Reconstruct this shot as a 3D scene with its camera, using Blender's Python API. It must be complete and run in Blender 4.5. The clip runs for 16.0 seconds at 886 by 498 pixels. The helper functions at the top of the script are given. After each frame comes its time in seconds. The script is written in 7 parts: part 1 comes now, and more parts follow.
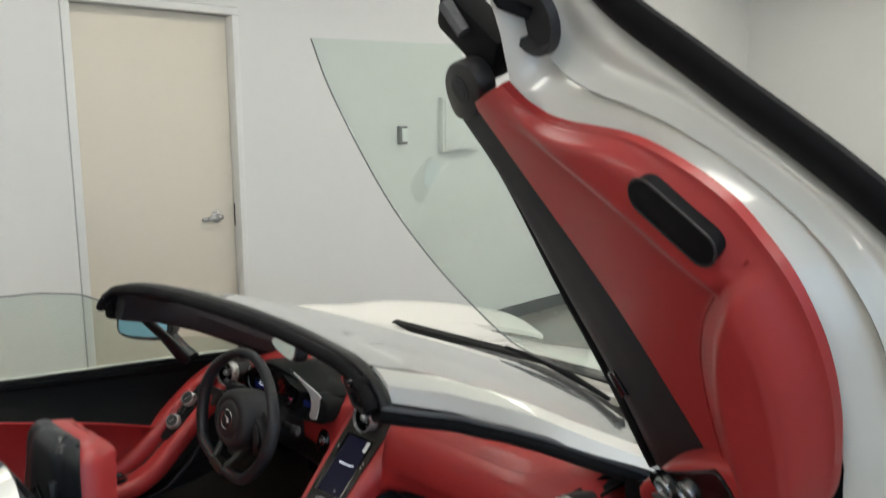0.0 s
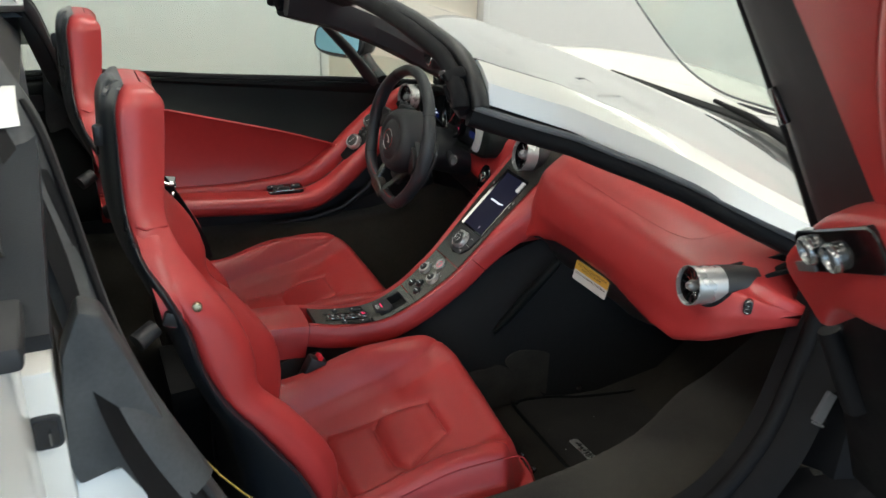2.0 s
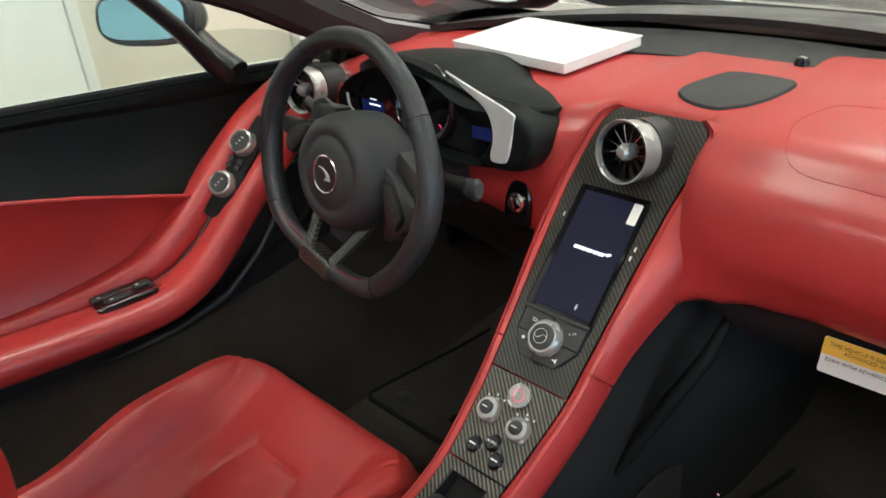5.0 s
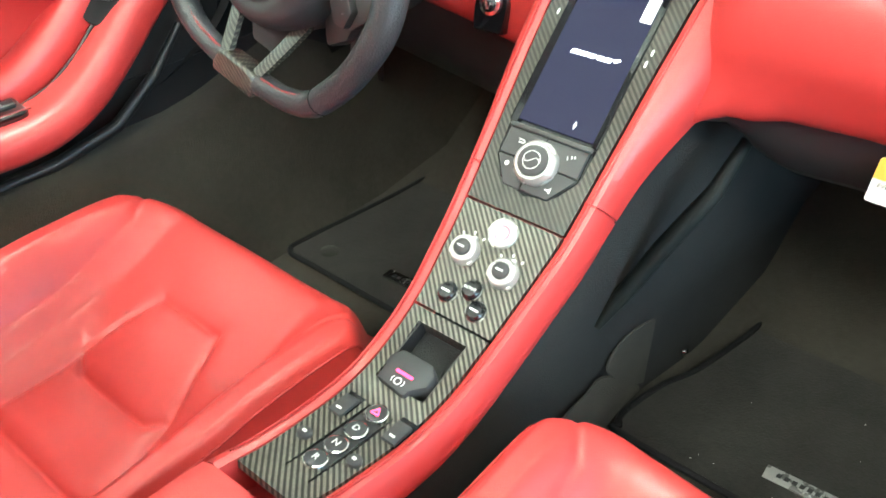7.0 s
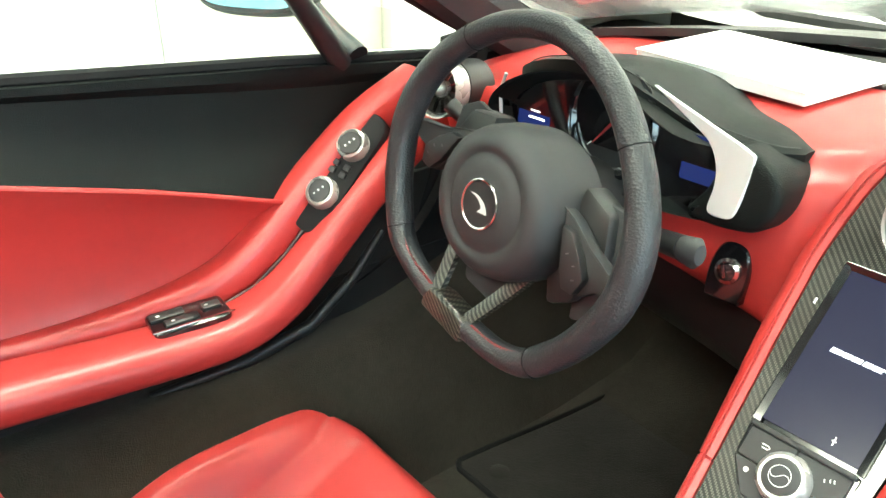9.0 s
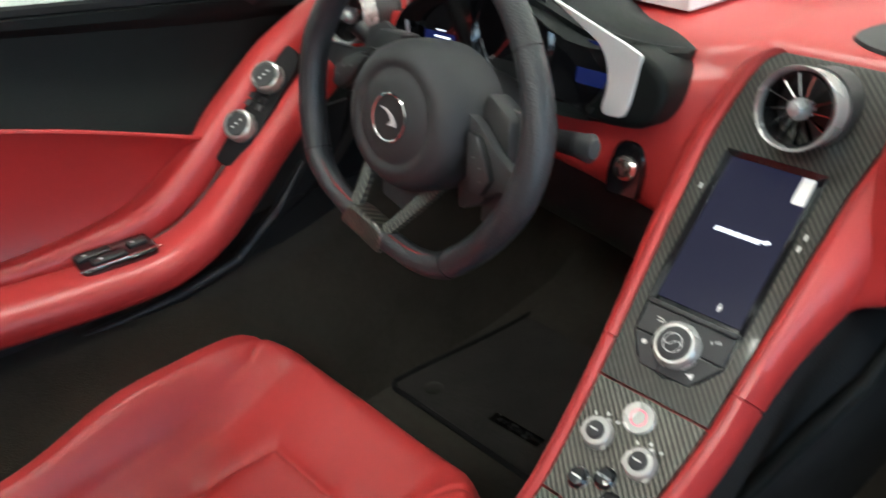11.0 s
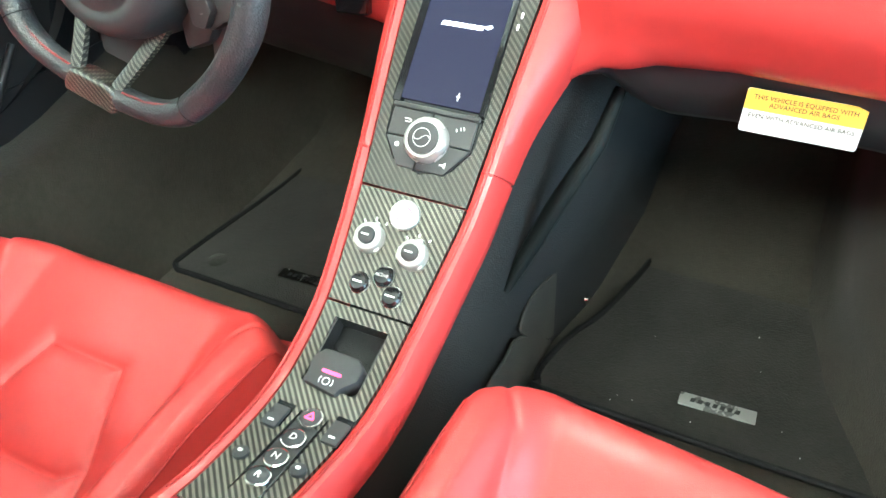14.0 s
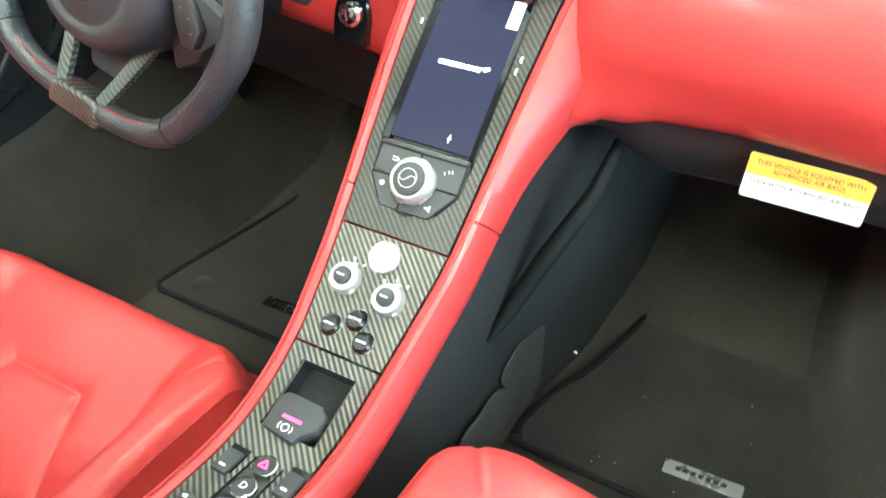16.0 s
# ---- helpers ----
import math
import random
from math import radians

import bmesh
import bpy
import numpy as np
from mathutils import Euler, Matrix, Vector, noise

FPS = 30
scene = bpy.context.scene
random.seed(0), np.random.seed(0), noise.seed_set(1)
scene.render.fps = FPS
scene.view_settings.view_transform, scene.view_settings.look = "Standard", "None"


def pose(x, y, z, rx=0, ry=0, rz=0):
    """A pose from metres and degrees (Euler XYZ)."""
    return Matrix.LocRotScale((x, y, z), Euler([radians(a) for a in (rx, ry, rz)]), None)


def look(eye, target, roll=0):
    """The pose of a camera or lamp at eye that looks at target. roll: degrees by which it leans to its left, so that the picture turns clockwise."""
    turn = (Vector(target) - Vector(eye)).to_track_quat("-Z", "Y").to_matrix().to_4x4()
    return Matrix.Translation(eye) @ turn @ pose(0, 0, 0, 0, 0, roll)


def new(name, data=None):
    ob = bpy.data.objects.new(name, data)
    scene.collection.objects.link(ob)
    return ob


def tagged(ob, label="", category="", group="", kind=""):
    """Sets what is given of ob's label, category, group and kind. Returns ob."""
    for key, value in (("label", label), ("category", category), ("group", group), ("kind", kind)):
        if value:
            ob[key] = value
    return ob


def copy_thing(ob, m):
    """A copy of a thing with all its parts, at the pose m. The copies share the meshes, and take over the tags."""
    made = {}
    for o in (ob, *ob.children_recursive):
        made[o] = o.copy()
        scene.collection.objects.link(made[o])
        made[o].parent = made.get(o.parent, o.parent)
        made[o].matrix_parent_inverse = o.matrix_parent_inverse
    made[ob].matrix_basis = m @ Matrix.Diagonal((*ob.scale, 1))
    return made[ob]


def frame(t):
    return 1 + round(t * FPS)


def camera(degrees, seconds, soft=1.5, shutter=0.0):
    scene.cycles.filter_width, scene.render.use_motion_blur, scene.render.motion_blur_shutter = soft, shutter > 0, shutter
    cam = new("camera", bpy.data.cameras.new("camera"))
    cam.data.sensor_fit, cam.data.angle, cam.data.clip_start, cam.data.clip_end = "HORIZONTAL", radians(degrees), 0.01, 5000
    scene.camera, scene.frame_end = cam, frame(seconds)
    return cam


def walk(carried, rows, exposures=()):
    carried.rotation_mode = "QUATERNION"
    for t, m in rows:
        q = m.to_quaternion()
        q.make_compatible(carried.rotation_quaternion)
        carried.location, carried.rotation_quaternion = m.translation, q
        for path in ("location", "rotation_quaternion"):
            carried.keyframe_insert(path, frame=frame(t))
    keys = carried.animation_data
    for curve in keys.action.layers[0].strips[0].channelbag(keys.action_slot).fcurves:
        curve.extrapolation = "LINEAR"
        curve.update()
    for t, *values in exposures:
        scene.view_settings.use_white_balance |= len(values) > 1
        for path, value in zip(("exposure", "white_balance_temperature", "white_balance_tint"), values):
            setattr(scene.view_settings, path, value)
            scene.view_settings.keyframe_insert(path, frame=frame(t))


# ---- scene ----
cam = camera(57.0, 16.0, shutter=0.5)
PATH = [
    (0, (1.545, -1.06, 1.541), (0.165, 0.35, 1.215), -0.3),
    (0.5, (1.58, -1.078, 1.447), (0.219, 0.326, 1.027), 0.6),
    (1, (1.577, -0.969, 1.387), (0.21, 0.36, 0.782), 1.8),
    (1.5, (1.594, -0.803, 1.37), (0.026, 0.187, 0.62), 1.5),
    (2, (1.533, -0.699, 1.334), (-0.114, 0.083, 0.513), 1.7),
    (2.5, (1.343, -0.643, 1.311), (-0.291, 0.121, 0.446), 0.9),
    (3, (1.142, -0.635, 1.268), (-0.454, 0.185, 0.384), 0.1),
    (3.2, (1.073, -0.607, 1.265), (-0.521, 0.2, 0.368), -1.2),
    (5.3, (0.471, -0.514, 1.112), (-0.802, 0.699, 0.159), -5.1),
    (5.5, (0.442, -0.488, 1.096), (-0.796, 0.711, 0.082), -4.9),
    (6, (0.41, -0.487, 1.023), (-0.735, 0.731, -0.074), -2.6),
    (6.5, (0.384, -0.499, 0.996), (-0.694, 0.744, -0.14), -1.7),
    (7, (0.367, -0.506, 0.988), (-0.665, 0.727, -0.201), -0.5),
    (7.5, (0.36, -0.483, 0.964), (-0.762, 0.663, -0.229), -0.8),
    (8, (0.315, -0.494, 0.989), (-0.886, 0.639, -0.139), 0.4),
    (8.5, (0.233, -0.476, 1.054), (-1.096, 0.642, 0.062), 0.3),
    (8.7, (0.229, -0.471, 1.059), (-1.171, 0.646, 0.17), -0.1),
    (10.8, (0.285, -0.491, 1.043), (-1.035, 0.662, 0.079), -1.3),
    (11, (0.291, -0.494, 1.038), (-0.969, 0.701, 0.047), -1.5),
    (11.5, (0.309, -0.502, 1.03), (-0.795, 0.788, -0.028), -1.9),
    (12, (0.325, -0.513, 1.017), (-0.635, 0.847, -0.09), -2.4),
    (12.5, (0.335, -0.516, 0.997), (-0.526, 0.878, -0.15), -2.8),
    (13, (0.341, -0.522, 0.988), (-0.448, 0.876, -0.205), -3.0),
    (13.5, (0.342, -0.524, 0.98), (-0.425, 0.861, -0.24), -3.0),
    (14, (0.338, -0.514, 0.989), (-0.425, 0.857, -0.252), -3.3),
    (14.5, (0.337, -0.509, 0.987), (-0.423, 0.865, -0.251), -3.6),
    (15, (0.349, -0.499, 0.984), (-0.428, 0.874, -0.246), -3.7),
    (15.5, (0.354, -0.47, 0.981), (-0.441, 0.892, -0.249), -2.5),
    (16, (0.342, -0.469, 0.979), (-0.457, 0.932, -0.202), 0.6),
]
walk(cam, [(t, look(eye, target, roll)) for t, eye, target, roll in PATH],
     exposures=[(0.0, 0.08, 6400, 8), (1.0, 0.45, 6400, 6), (2.0, 0.6, 6400, 6), (3.0, 0.75, 6400, 6), (5.5, 1.4, 6550, 2), (6.0, 2.35, 6600, 0), (6.5, 2.95, 6500, -2), (7.0, 3.05, 6250, -7), (8.0, 2.9, 6450, -8), (8.7, 2.8, 6600, -9), (10.8, 1.38, 6250, 4), (11.5, 2.25, 6100, 0), (12.0, 2.7, 6050, -2), (13.0, 3.2, 5950, -10), (16.0, 3.2, 5950, -10)])

# ---- world, lamps, exposure ----
world = bpy.data.worlds.new("world")
scene.world = world
world.use_nodes = True
wn = world.node_tree.nodes
sky = wn.new("ShaderNodeTexSky")
sky.sky_type = "NISHITA"
sky.sun_disc = False
sky.sun_elevation = radians(40)
sky.sun_rotation = radians(200)
wn["Background"].inputs["Strength"].default_value = 0.12
world.node_tree.links.new(sky.outputs["Color"], wn["Background"].inputs["Color"])

LIGHT_STRENGTH = 10.5      # ceiling diffusers
WINDOW_POWER = 110.0      # daylight through the glazed front of the showroom


# ---- materials ----
def material(name):
    m = bpy.data.materials.new(name)
    m.use_nodes = True
    nt = m.node_tree
    return m, nt, nt.nodes["Principled BSDF"]


def node(nt, kind, **values):
    n = nt.nodes.new(kind)
    for key, v in values.items():
        n.inputs[key.replace("_", " ")].default_value = v
    return n


def surface(name, color, rough=0.5, metal=0.0, vary=0.15, scale=6.0, grain=0.0, grain_scale=400.0, coat=0.0, coat_rough=0.05,
            rough_vary=0.1, sheen=0.0, spec=0.5):
    """A surface with a slow and a fine variation of colour and gloss, and a fine relief."""
    m, nt, b = material(name)
    link = nt.links.new
    tc = nt.nodes.new("ShaderNodeTexCoord")
    n1 = node(nt, "ShaderNodeTexNoise", Scale=scale, Detail=5.0)
    n2 = node(nt, "ShaderNodeTexNoise", Scale=scale * 14, Detail=3.0)
    link(tc.outputs["Object"], n1.inputs["Vector"])
    link(tc.outputs["Object"], n2.inputs["Vector"])
    mixf = nt.nodes.new("ShaderNodeMath")
    mixf.operation = "MULTIPLY_ADD"
    mixf.inputs[1].default_value = 0.35
    link(n2.outputs["Fac"], mixf.inputs[0])
    link(n1.outputs["Fac"], mixf.inputs[2])
    ramp = nt.nodes.new("ShaderNodeMapRange")
    ramp.inputs["From Min"].default_value, ramp.inputs["From Max"].default_value = 0.4, 1.0
    ramp.inputs["To Min"].default_value, ramp.inputs["To Max"].default_value = 1.0 - vary, 1.0 + vary
    link(mixf.outputs[0], ramp.inputs["Value"])
    vm = nt.nodes.new("ShaderNodeVectorMath")
    vm.operation = "SCALE"
    vm.inputs[0].default_value = color
    link(ramp.outputs["Result"], vm.inputs["Scale"])
    link(vm.outputs["Vector"], b.inputs["Base Color"])
    rr = nt.nodes.new("ShaderNodeMapRange")
    rr.inputs["From Min"].default_value, rr.inputs["From Max"].default_value = 0.35, 0.75
    rr.inputs["To Min"].default_value, rr.inputs["To Max"].default_value = max(0.02, rough - rough_vary), min(1.0, rough + rough_vary)
    link(n1.outputs["Fac"], rr.inputs["Value"])
    link(rr.outputs["Result"], b.inputs["Roughness"])
    b.inputs["Metallic"].default_value = metal
    b.inputs["Specular IOR Level"].default_value = spec
    b.inputs["Coat Weight"].default_value = coat
    b.inputs["Coat Roughness"].default_value = coat_rough
    b.inputs["Sheen Weight"].default_value = sheen
    if grain:
        v = node(nt, "ShaderNodeTexVoronoi", Scale=grain_scale)
        link(tc.outputs["Object"], v.inputs["Vector"])
        bump = node(nt, "ShaderNodeBump", Strength=grain, Distance=0.0006)
        link(v.outputs["Distance"], bump.inputs["Height"])
        link(bump.outputs["Normal"], b.inputs["Normal"])
    return m


def carbon(name, cell=0.0017, thread=0.14):
    """Lacquered 2 x 2 twill, laid by the mesh's own UV in metres."""
    m, nt, b = material(name)
    link = nt.links.new
    uv = nt.nodes.new("ShaderNodeUVMap")
    sep = nt.nodes.new("ShaderNodeSeparateXYZ")
    link(uv.outputs["UV"], sep.inputs[0])

    def math_node(op, a, c=None, d=None):
        n = nt.nodes.new("ShaderNodeMath")
        n.operation = op
        for i, val in enumerate((a, c, d)):
            if val is None:
                continue
            if isinstance(val, (int, float)):
                n.inputs[i].default_value = val
            else:
                link(val, n.inputs[i])
        return n.outputs[0]

    u = math_node("DIVIDE", sep.outputs["X"], cell)
    v = math_node("DIVIDE", sep.outputs["Y"], cell)
    s = math_node("ADD", math_node("FLOOR", u), math_node("FLOOR", v))
    q = math_node("FRACT", math_node("DIVIDE", s, 4.0))
    over = math_node("LESS_THAN", q, 0.5)
    fu, fv = math_node("FRACT", u), math_node("FRACT", v)
    across = math_node("ADD", math_node("MULTIPLY", fu, over), math_node("MULTIPLY", fv, math_node("SUBTRACT", 1.0, over)))
    # glints on the thread crowns and shade between threads are painted into the colour
    crown = math_node("SINE", math_node("MULTIPLY", across, 3.14159))
    noise_n = node(nt, "ShaderNodeTexNoise", Scale=60.0, Detail=4.0)
    link(uv.outputs["UV"], noise_n.inputs["Vector"])
    along = math_node("SINE", math_node("MULTIPLY", fv, 3.14159))
    dash = math_node("MULTIPLY", crown, math_node("MULTIPLY_ADD", along, 0.65, 0.35))
    weft = math_node("MULTIPLY", math_node("SUBTRACT", 1.0, over), math_node("MULTIPLY", crown, 0.05))
    lum = math_node("MULTIPLY_ADD", math_node("ADD", math_node("MULTIPLY", over, dash), weft), thread * 1.7, 0.005)
    lum = math_node("MULTIPLY", lum, math_node("MULTIPLY_ADD", noise_n.outputs["Fac"], 0.9, 0.5))
    comb = nt.nodes.new("ShaderNodeCombineColor")
    link(lum, comb.inputs[0])
    link(math_node("MULTIPLY", lum, 0.97), comb.inputs[1])
    link(math_node("MULTIPLY", lum, 0.80), comb.inputs[2])
    link(comb.outputs[0], b.inputs["Base Color"])
    b.inputs["Roughness"].default_value = 0.42
    b.inputs["Metallic"].default_value = 0.15
    b.inputs["Specular IOR Level"].default_value = 0.3
    b.inputs["Coat Weight"].default_value = 0.8
    b.inputs["Coat Roughness"].default_value = 0.05
    return m


def glass(name, tint, rough=0.0, body=0.0, gloss=0.55, power=4.0):
    """A thin pane: clear, lightly tinted, with gloss that grows towards grazing views."""
    m = bpy.data.materials.new(name)
    m.use_nodes = True
    nt = m.node_tree
    nt.nodes.remove(nt.nodes["Principled BSDF"])
    out = nt.nodes["Material Output"]
    tr = node(nt, "ShaderNodeBsdfTransparent", Color=(*tint, 1))
    gl = node(nt, "ShaderNodeBsdfGlossy", Color=(1, 1, 1, 1), Roughness=0.02 + rough)
    lw = node(nt, "ShaderNodeLayerWeight", Blend=0.5)
    pw = nt.nodes.new("ShaderNodeMath")
    pw.operation = "POWER"
    pw.inputs[1].default_value = power
    ma = nt.nodes.new("ShaderNodeMath")
    ma.operation = "MULTIPLY_ADD"
    ma.inputs[1].default_value, ma.inputs[2].default_value = gloss, 0.03
    mix = nt.nodes.new("ShaderNodeMixShader")
    nt.links.new(lw.outputs["Facing"], pw.inputs[0])
    nt.links.new(pw.outputs[0], ma.inputs[0])
    nt.links.new(ma.outputs[0], mix.inputs[0])
    nt.links.new(tr.outputs[0], mix.inputs[1])
    nt.links.new(gl.outputs[0], mix.inputs[2])
    last = mix
    if body:
        df = node(nt, "ShaderNodeBsdfDiffuse", Color=(*tint, 1))
        mix2 = node(nt, "ShaderNodeMixShader", Fac=body)
        nt.links.new(mix.outputs[0], mix2.inputs[1])
        nt.links.new(df.outputs[0], mix2.inputs[2])
        last = mix2
    nt.links.new(last.outputs[0], out.inputs["Surface"])
    return m


def glow(name, color, strength, rough=0.2, spec=0.5):
    m, nt, b = material(name)
    b.inputs["Base Color"].default_value = (0.01, 0.01, 0.012, 1)
    b.inputs["Roughness"].default_value = rough
    b.inputs["Specular IOR Level"].default_value = spec
    b.inputs["Emission Color"].default_value = (*color, 1)
    b.inputs["Emission Strength"].default_value = strength
    return m


RED = surface("red_leather", (0.385, 0.028, 0.0275), 0.52, vary=0.10, scale=5, grain=0.2, grain_scale=900, rough_vary=0.08, coat=0.40, coat_rough=0.25, spec=0.4)
RED_SEAM = surface("red_thread", (0.30, 0.012, 0.014), 0.7, vary=0.2, scale=60)
BLACK_LEATHER = surface("black_leather", (0.0068, 0.0085, 0.0083), 0.55, vary=0.2, scale=8, grain=0.5, grain_scale=700, spec=0.14)
WHEEL_LEATHER = surface("wheel_leather", (0.021, 0.023, 0.026), 0.42, vary=0.2, scale=12, grain=0.7, grain_scale=420)
BLACK = surface("black_plastic", (0.013, 0.013, 0.014), 0.45, vary=0.25, scale=10, grain=0.25, grain_scale=1200)
SOFT = surface("soft_touch_plastic", (0.021, 0.022, 0.024), 0.62, vary=0.2, scale=8, grain=0.3, grain_scale=1500)
GLOSS = surface("gloss_black", (0.006, 0.006, 0.007), 0.12, vary=0.2, scale=8, rough_vary=0.05, coat=0.6)
CARPET = surface("black_carpet", (0.033, 0.030, 0.0235), 0.95, vary=0.45, scale=7, grain=1.0, grain_scale=520, sheen=0.15, spec=0.1)
# carpet for tunnel and bulkhead, with the footwell's shade put into a darker colour
SHADED_CARPET = surface("shaded_carpet", (0.017, 0.0175, 0.018), 0.9, vary=0.3, scale=7, grain=0.8, grain_scale=520, spec=0.2)
MAT_PILE = surface("mat_pile", (0.020, 0.0188, 0.0165), 0.95, vary=0.5, scale=11, grain=1.0, grain_scale=420, sheen=0.15, spec=0.1)
SHELL = surface("seat_shell", (0.012, 0.015, 0.019), 0.35, vary=0.2, scale=6, grain=0.3, grain_scale=500, rough_vary=0.08)
RUBBER = surface("grey_rubber", (0.11, 0.112, 0.115), 0.6, vary=0.25, scale=14, grain=0.15, grain_scale=300)
DARK_RUBBER = surface("dark_rubber", (0.007, 0.007, 0.008), 0.7, vary=0.25, scale=14, spec=0.15)
SEAL = surface("pillar_rubber", (0.060, 0.063, 0.064), 0.6, vary=0.35, scale=14, grain=0.15, grain_scale=300, spec=0.3)
WHITE = surface("pearl_white_paint", (0.80, 0.78, 0.72), 0.32, vary=0.02, scale=3, coat=1.0, coat_rough=0.04, rough_vary=0.03)
VENT_SILVER = surface("vent_silver", (0.46, 0.46, 0.45), 0.30, metal=0.6, vary=0.05, scale=30)
SILVER = surface("satin_silver", (0.40, 0.40, 0.39), 0.32, metal=0.6, vary=0.06, scale=30)
CHROME = surface("bright_metal", (0.75, 0.74, 0.72), 0.14, metal=1.0, vary=0.05, scale=40, rough_vary=0.06)
BRASS = surface("worn_bolt_metal", (0.42, 0.36, 0.24), 0.35, metal=1.0, vary=0.2, scale=90)
CARBON = carbon("carbon_twill")
CARBON_DARK = carbon("carbon_twill_wheel", 0.0017, 0.075)
CARBON_BLACK = carbon("carbon_twill_black", 0.0017, 0.050)
TRIM_SILVER = surface("bright_satin_trim", (0.62, 0.62, 0.61), 0.38, metal=0.25, vary=0.03, scale=30)
SCUFF = surface("scuffed_grey_carpet", (0.042, 0.039, 0.034), 0.9, vary=0.45, scale=16, grain=0.9, grain_scale=420, spec=0.15)
GUNMETAL = surface("dark_chrome", (0.26, 0.26, 0.26), 0.25, metal=1.0, vary=0.1, scale=40)
SCREEN = glow("screen_navy", (0.0038, 0.004, 0.0125), 1.0, 0.22, 0.12)
SCREEN_BLUE = glow("screen_blue", (0.002, 0.004, 0.026), 1.0, 0.25, 0.2)
SCREEN_MARK = glow("screen_white", (0.85, 0.88, 1.0), 0.8)
RED_LAMP = glow("red_lamp", (1.0, 0.05, 0.16), 0.8)
ICON = surface("printed_white", (0.70, 0.70, 0.70), 0.6, vary=0.03)
YELLOW = surface("yellow_label", (0.62, 0.36, 0.05), 0.55, vary=0.04)
LABEL = surface("label_paper", (0.58, 0.58, 0.56), 0.6, vary=0.03)
PAPER = surface("white_paper", (0.80, 0.80, 0.78), 0.7, vary=0.03)
INK = surface("label_ink", (0.03, 0.022, 0.015), 0.6, vary=0.05)
YARN = surface("yellow_thread", (0.55, 0.38, 0.08), 0.8, vary=0.2, scale=80)
SIDE_GLASS = glass("green_tinted_glass", (0.93, 0.975, 0.95), body=0.03)
# windscreen body: a pale diffuse veil that stands in for the ceiling's bright reflection
SCREEN_GLASS = glass("windscreen_glass", (0.90, 0.93, 0.92), body=0.08, gloss=0.95, power=1.9)
CLEAR = glass("clear_glass", (0.94, 0.96, 0.96))
# outside mirror: the blue of a reflected sky is put into the metal's colour
SKY_TINT_MIRROR = surface("mirror_glass", (0.40, 0.75, 0.92), 0.03, metal=1.0, vary=0.01, rough_vary=0.01)
CLEAR_MIRROR = surface("silvered_glass", (0.86, 0.88, 0.88), 0.03, metal=1.0, vary=0.01, rough_vary=0.01)
TYRE = surface("tyre_rubber", (0.016, 0.016, 0.016), 0.75, vary=0.3, scale=10)
RIM = surface("dark_alloy", (0.035, 0.035, 0.038), 0.28, metal=0.8, vary=0.2, scale=14)
CALIPER = surface("red_caliper", (0.60, 0.015, 0.03), 0.35, vary=0.1)
WALL = surface("wall_paint", (0.72, 0.715, 0.685), 0.75, vary=0.03, scale=1.2, grain=0.1, grain_scale=120)
DOOR_PAINT = surface("door_paint", (0.68, 0.62, 0.52), 0.55, vary=0.03, scale=1.5)
BASE = surface("dark_baseboard", (0.020, 0.020, 0.030), 0.4, vary=0.2, scale=6)
CEIL = surface("ceiling_tile", (0.75, 0.74, 0.71), 0.9, vary=0.05, scale=2, grain=0.4, grain_scale=60)
FLOOR = surface("polished_floor", (0.20, 0.185, 0.165), 0.22, vary=0.22, scale=1.1, rough_vary=0.08, coat=0.3)
LAMP = glow("lamp_diffuser", (1.0, 0.945, 0.85), LIGHT_STRENGTH, 0.6)


# ---- mesh helpers ----
def curve_points(pts, n, closed=False):
    """n points along a smooth line through pts (Catmull-Rom, even in parameter)."""
    p = [np.array(q, float) for q in pts]
    m = len(p)
    out = []
    spans = m if closed else m - 1
    for k in range(n):
        t = k / n * spans if closed else k / (n - 1) * spans
        i = min(int(t), spans - 1)
        f = t - i
        if closed:
            a, b, c, d = p[(i - 1) % m], p[i % m], p[(i + 1) % m], p[(i + 2) % m]
        else:
            b, c = p[i], p[i + 1]
            a = p[i - 1] if i > 0 else 2 * b - c
            d = p[i + 2] if i + 2 < m else 2 * c - b
        out.append(0.5 * (2 * b + (c - a) * f + (2 * a - 5 * b + 4 * c - d) * f * f + (3 * b - a - 3 * c + d) * f ** 3))
    return out


def loft(rings, closed=True, caps=True, loop=False):
    """A skin over rings of equally many points. closed: each ring is closed; loop: the last ring joins the first."""
    bm = bmesh.new()
    rows = [[bm.verts.new(Vector(p)) for p in ring] for ring in rings]
    n = len(rows[0])
    pairs = list(zip(rows, rows[1:])) + ([(rows[-1], rows[0])] if loop else [])
    for a, b in pairs:
        for i in range(n if closed else n - 1):
            j = (i + 1) % n
            bm.faces.new((a[i], a[j], b[j], b[i]))
    if closed and caps and not loop:
        bm.faces.new(rows[0][::-1])
        bm.faces.new(rows[-1])
    bmesh.ops.recalc_face_normals(bm, faces=bm.faces)
    return bm


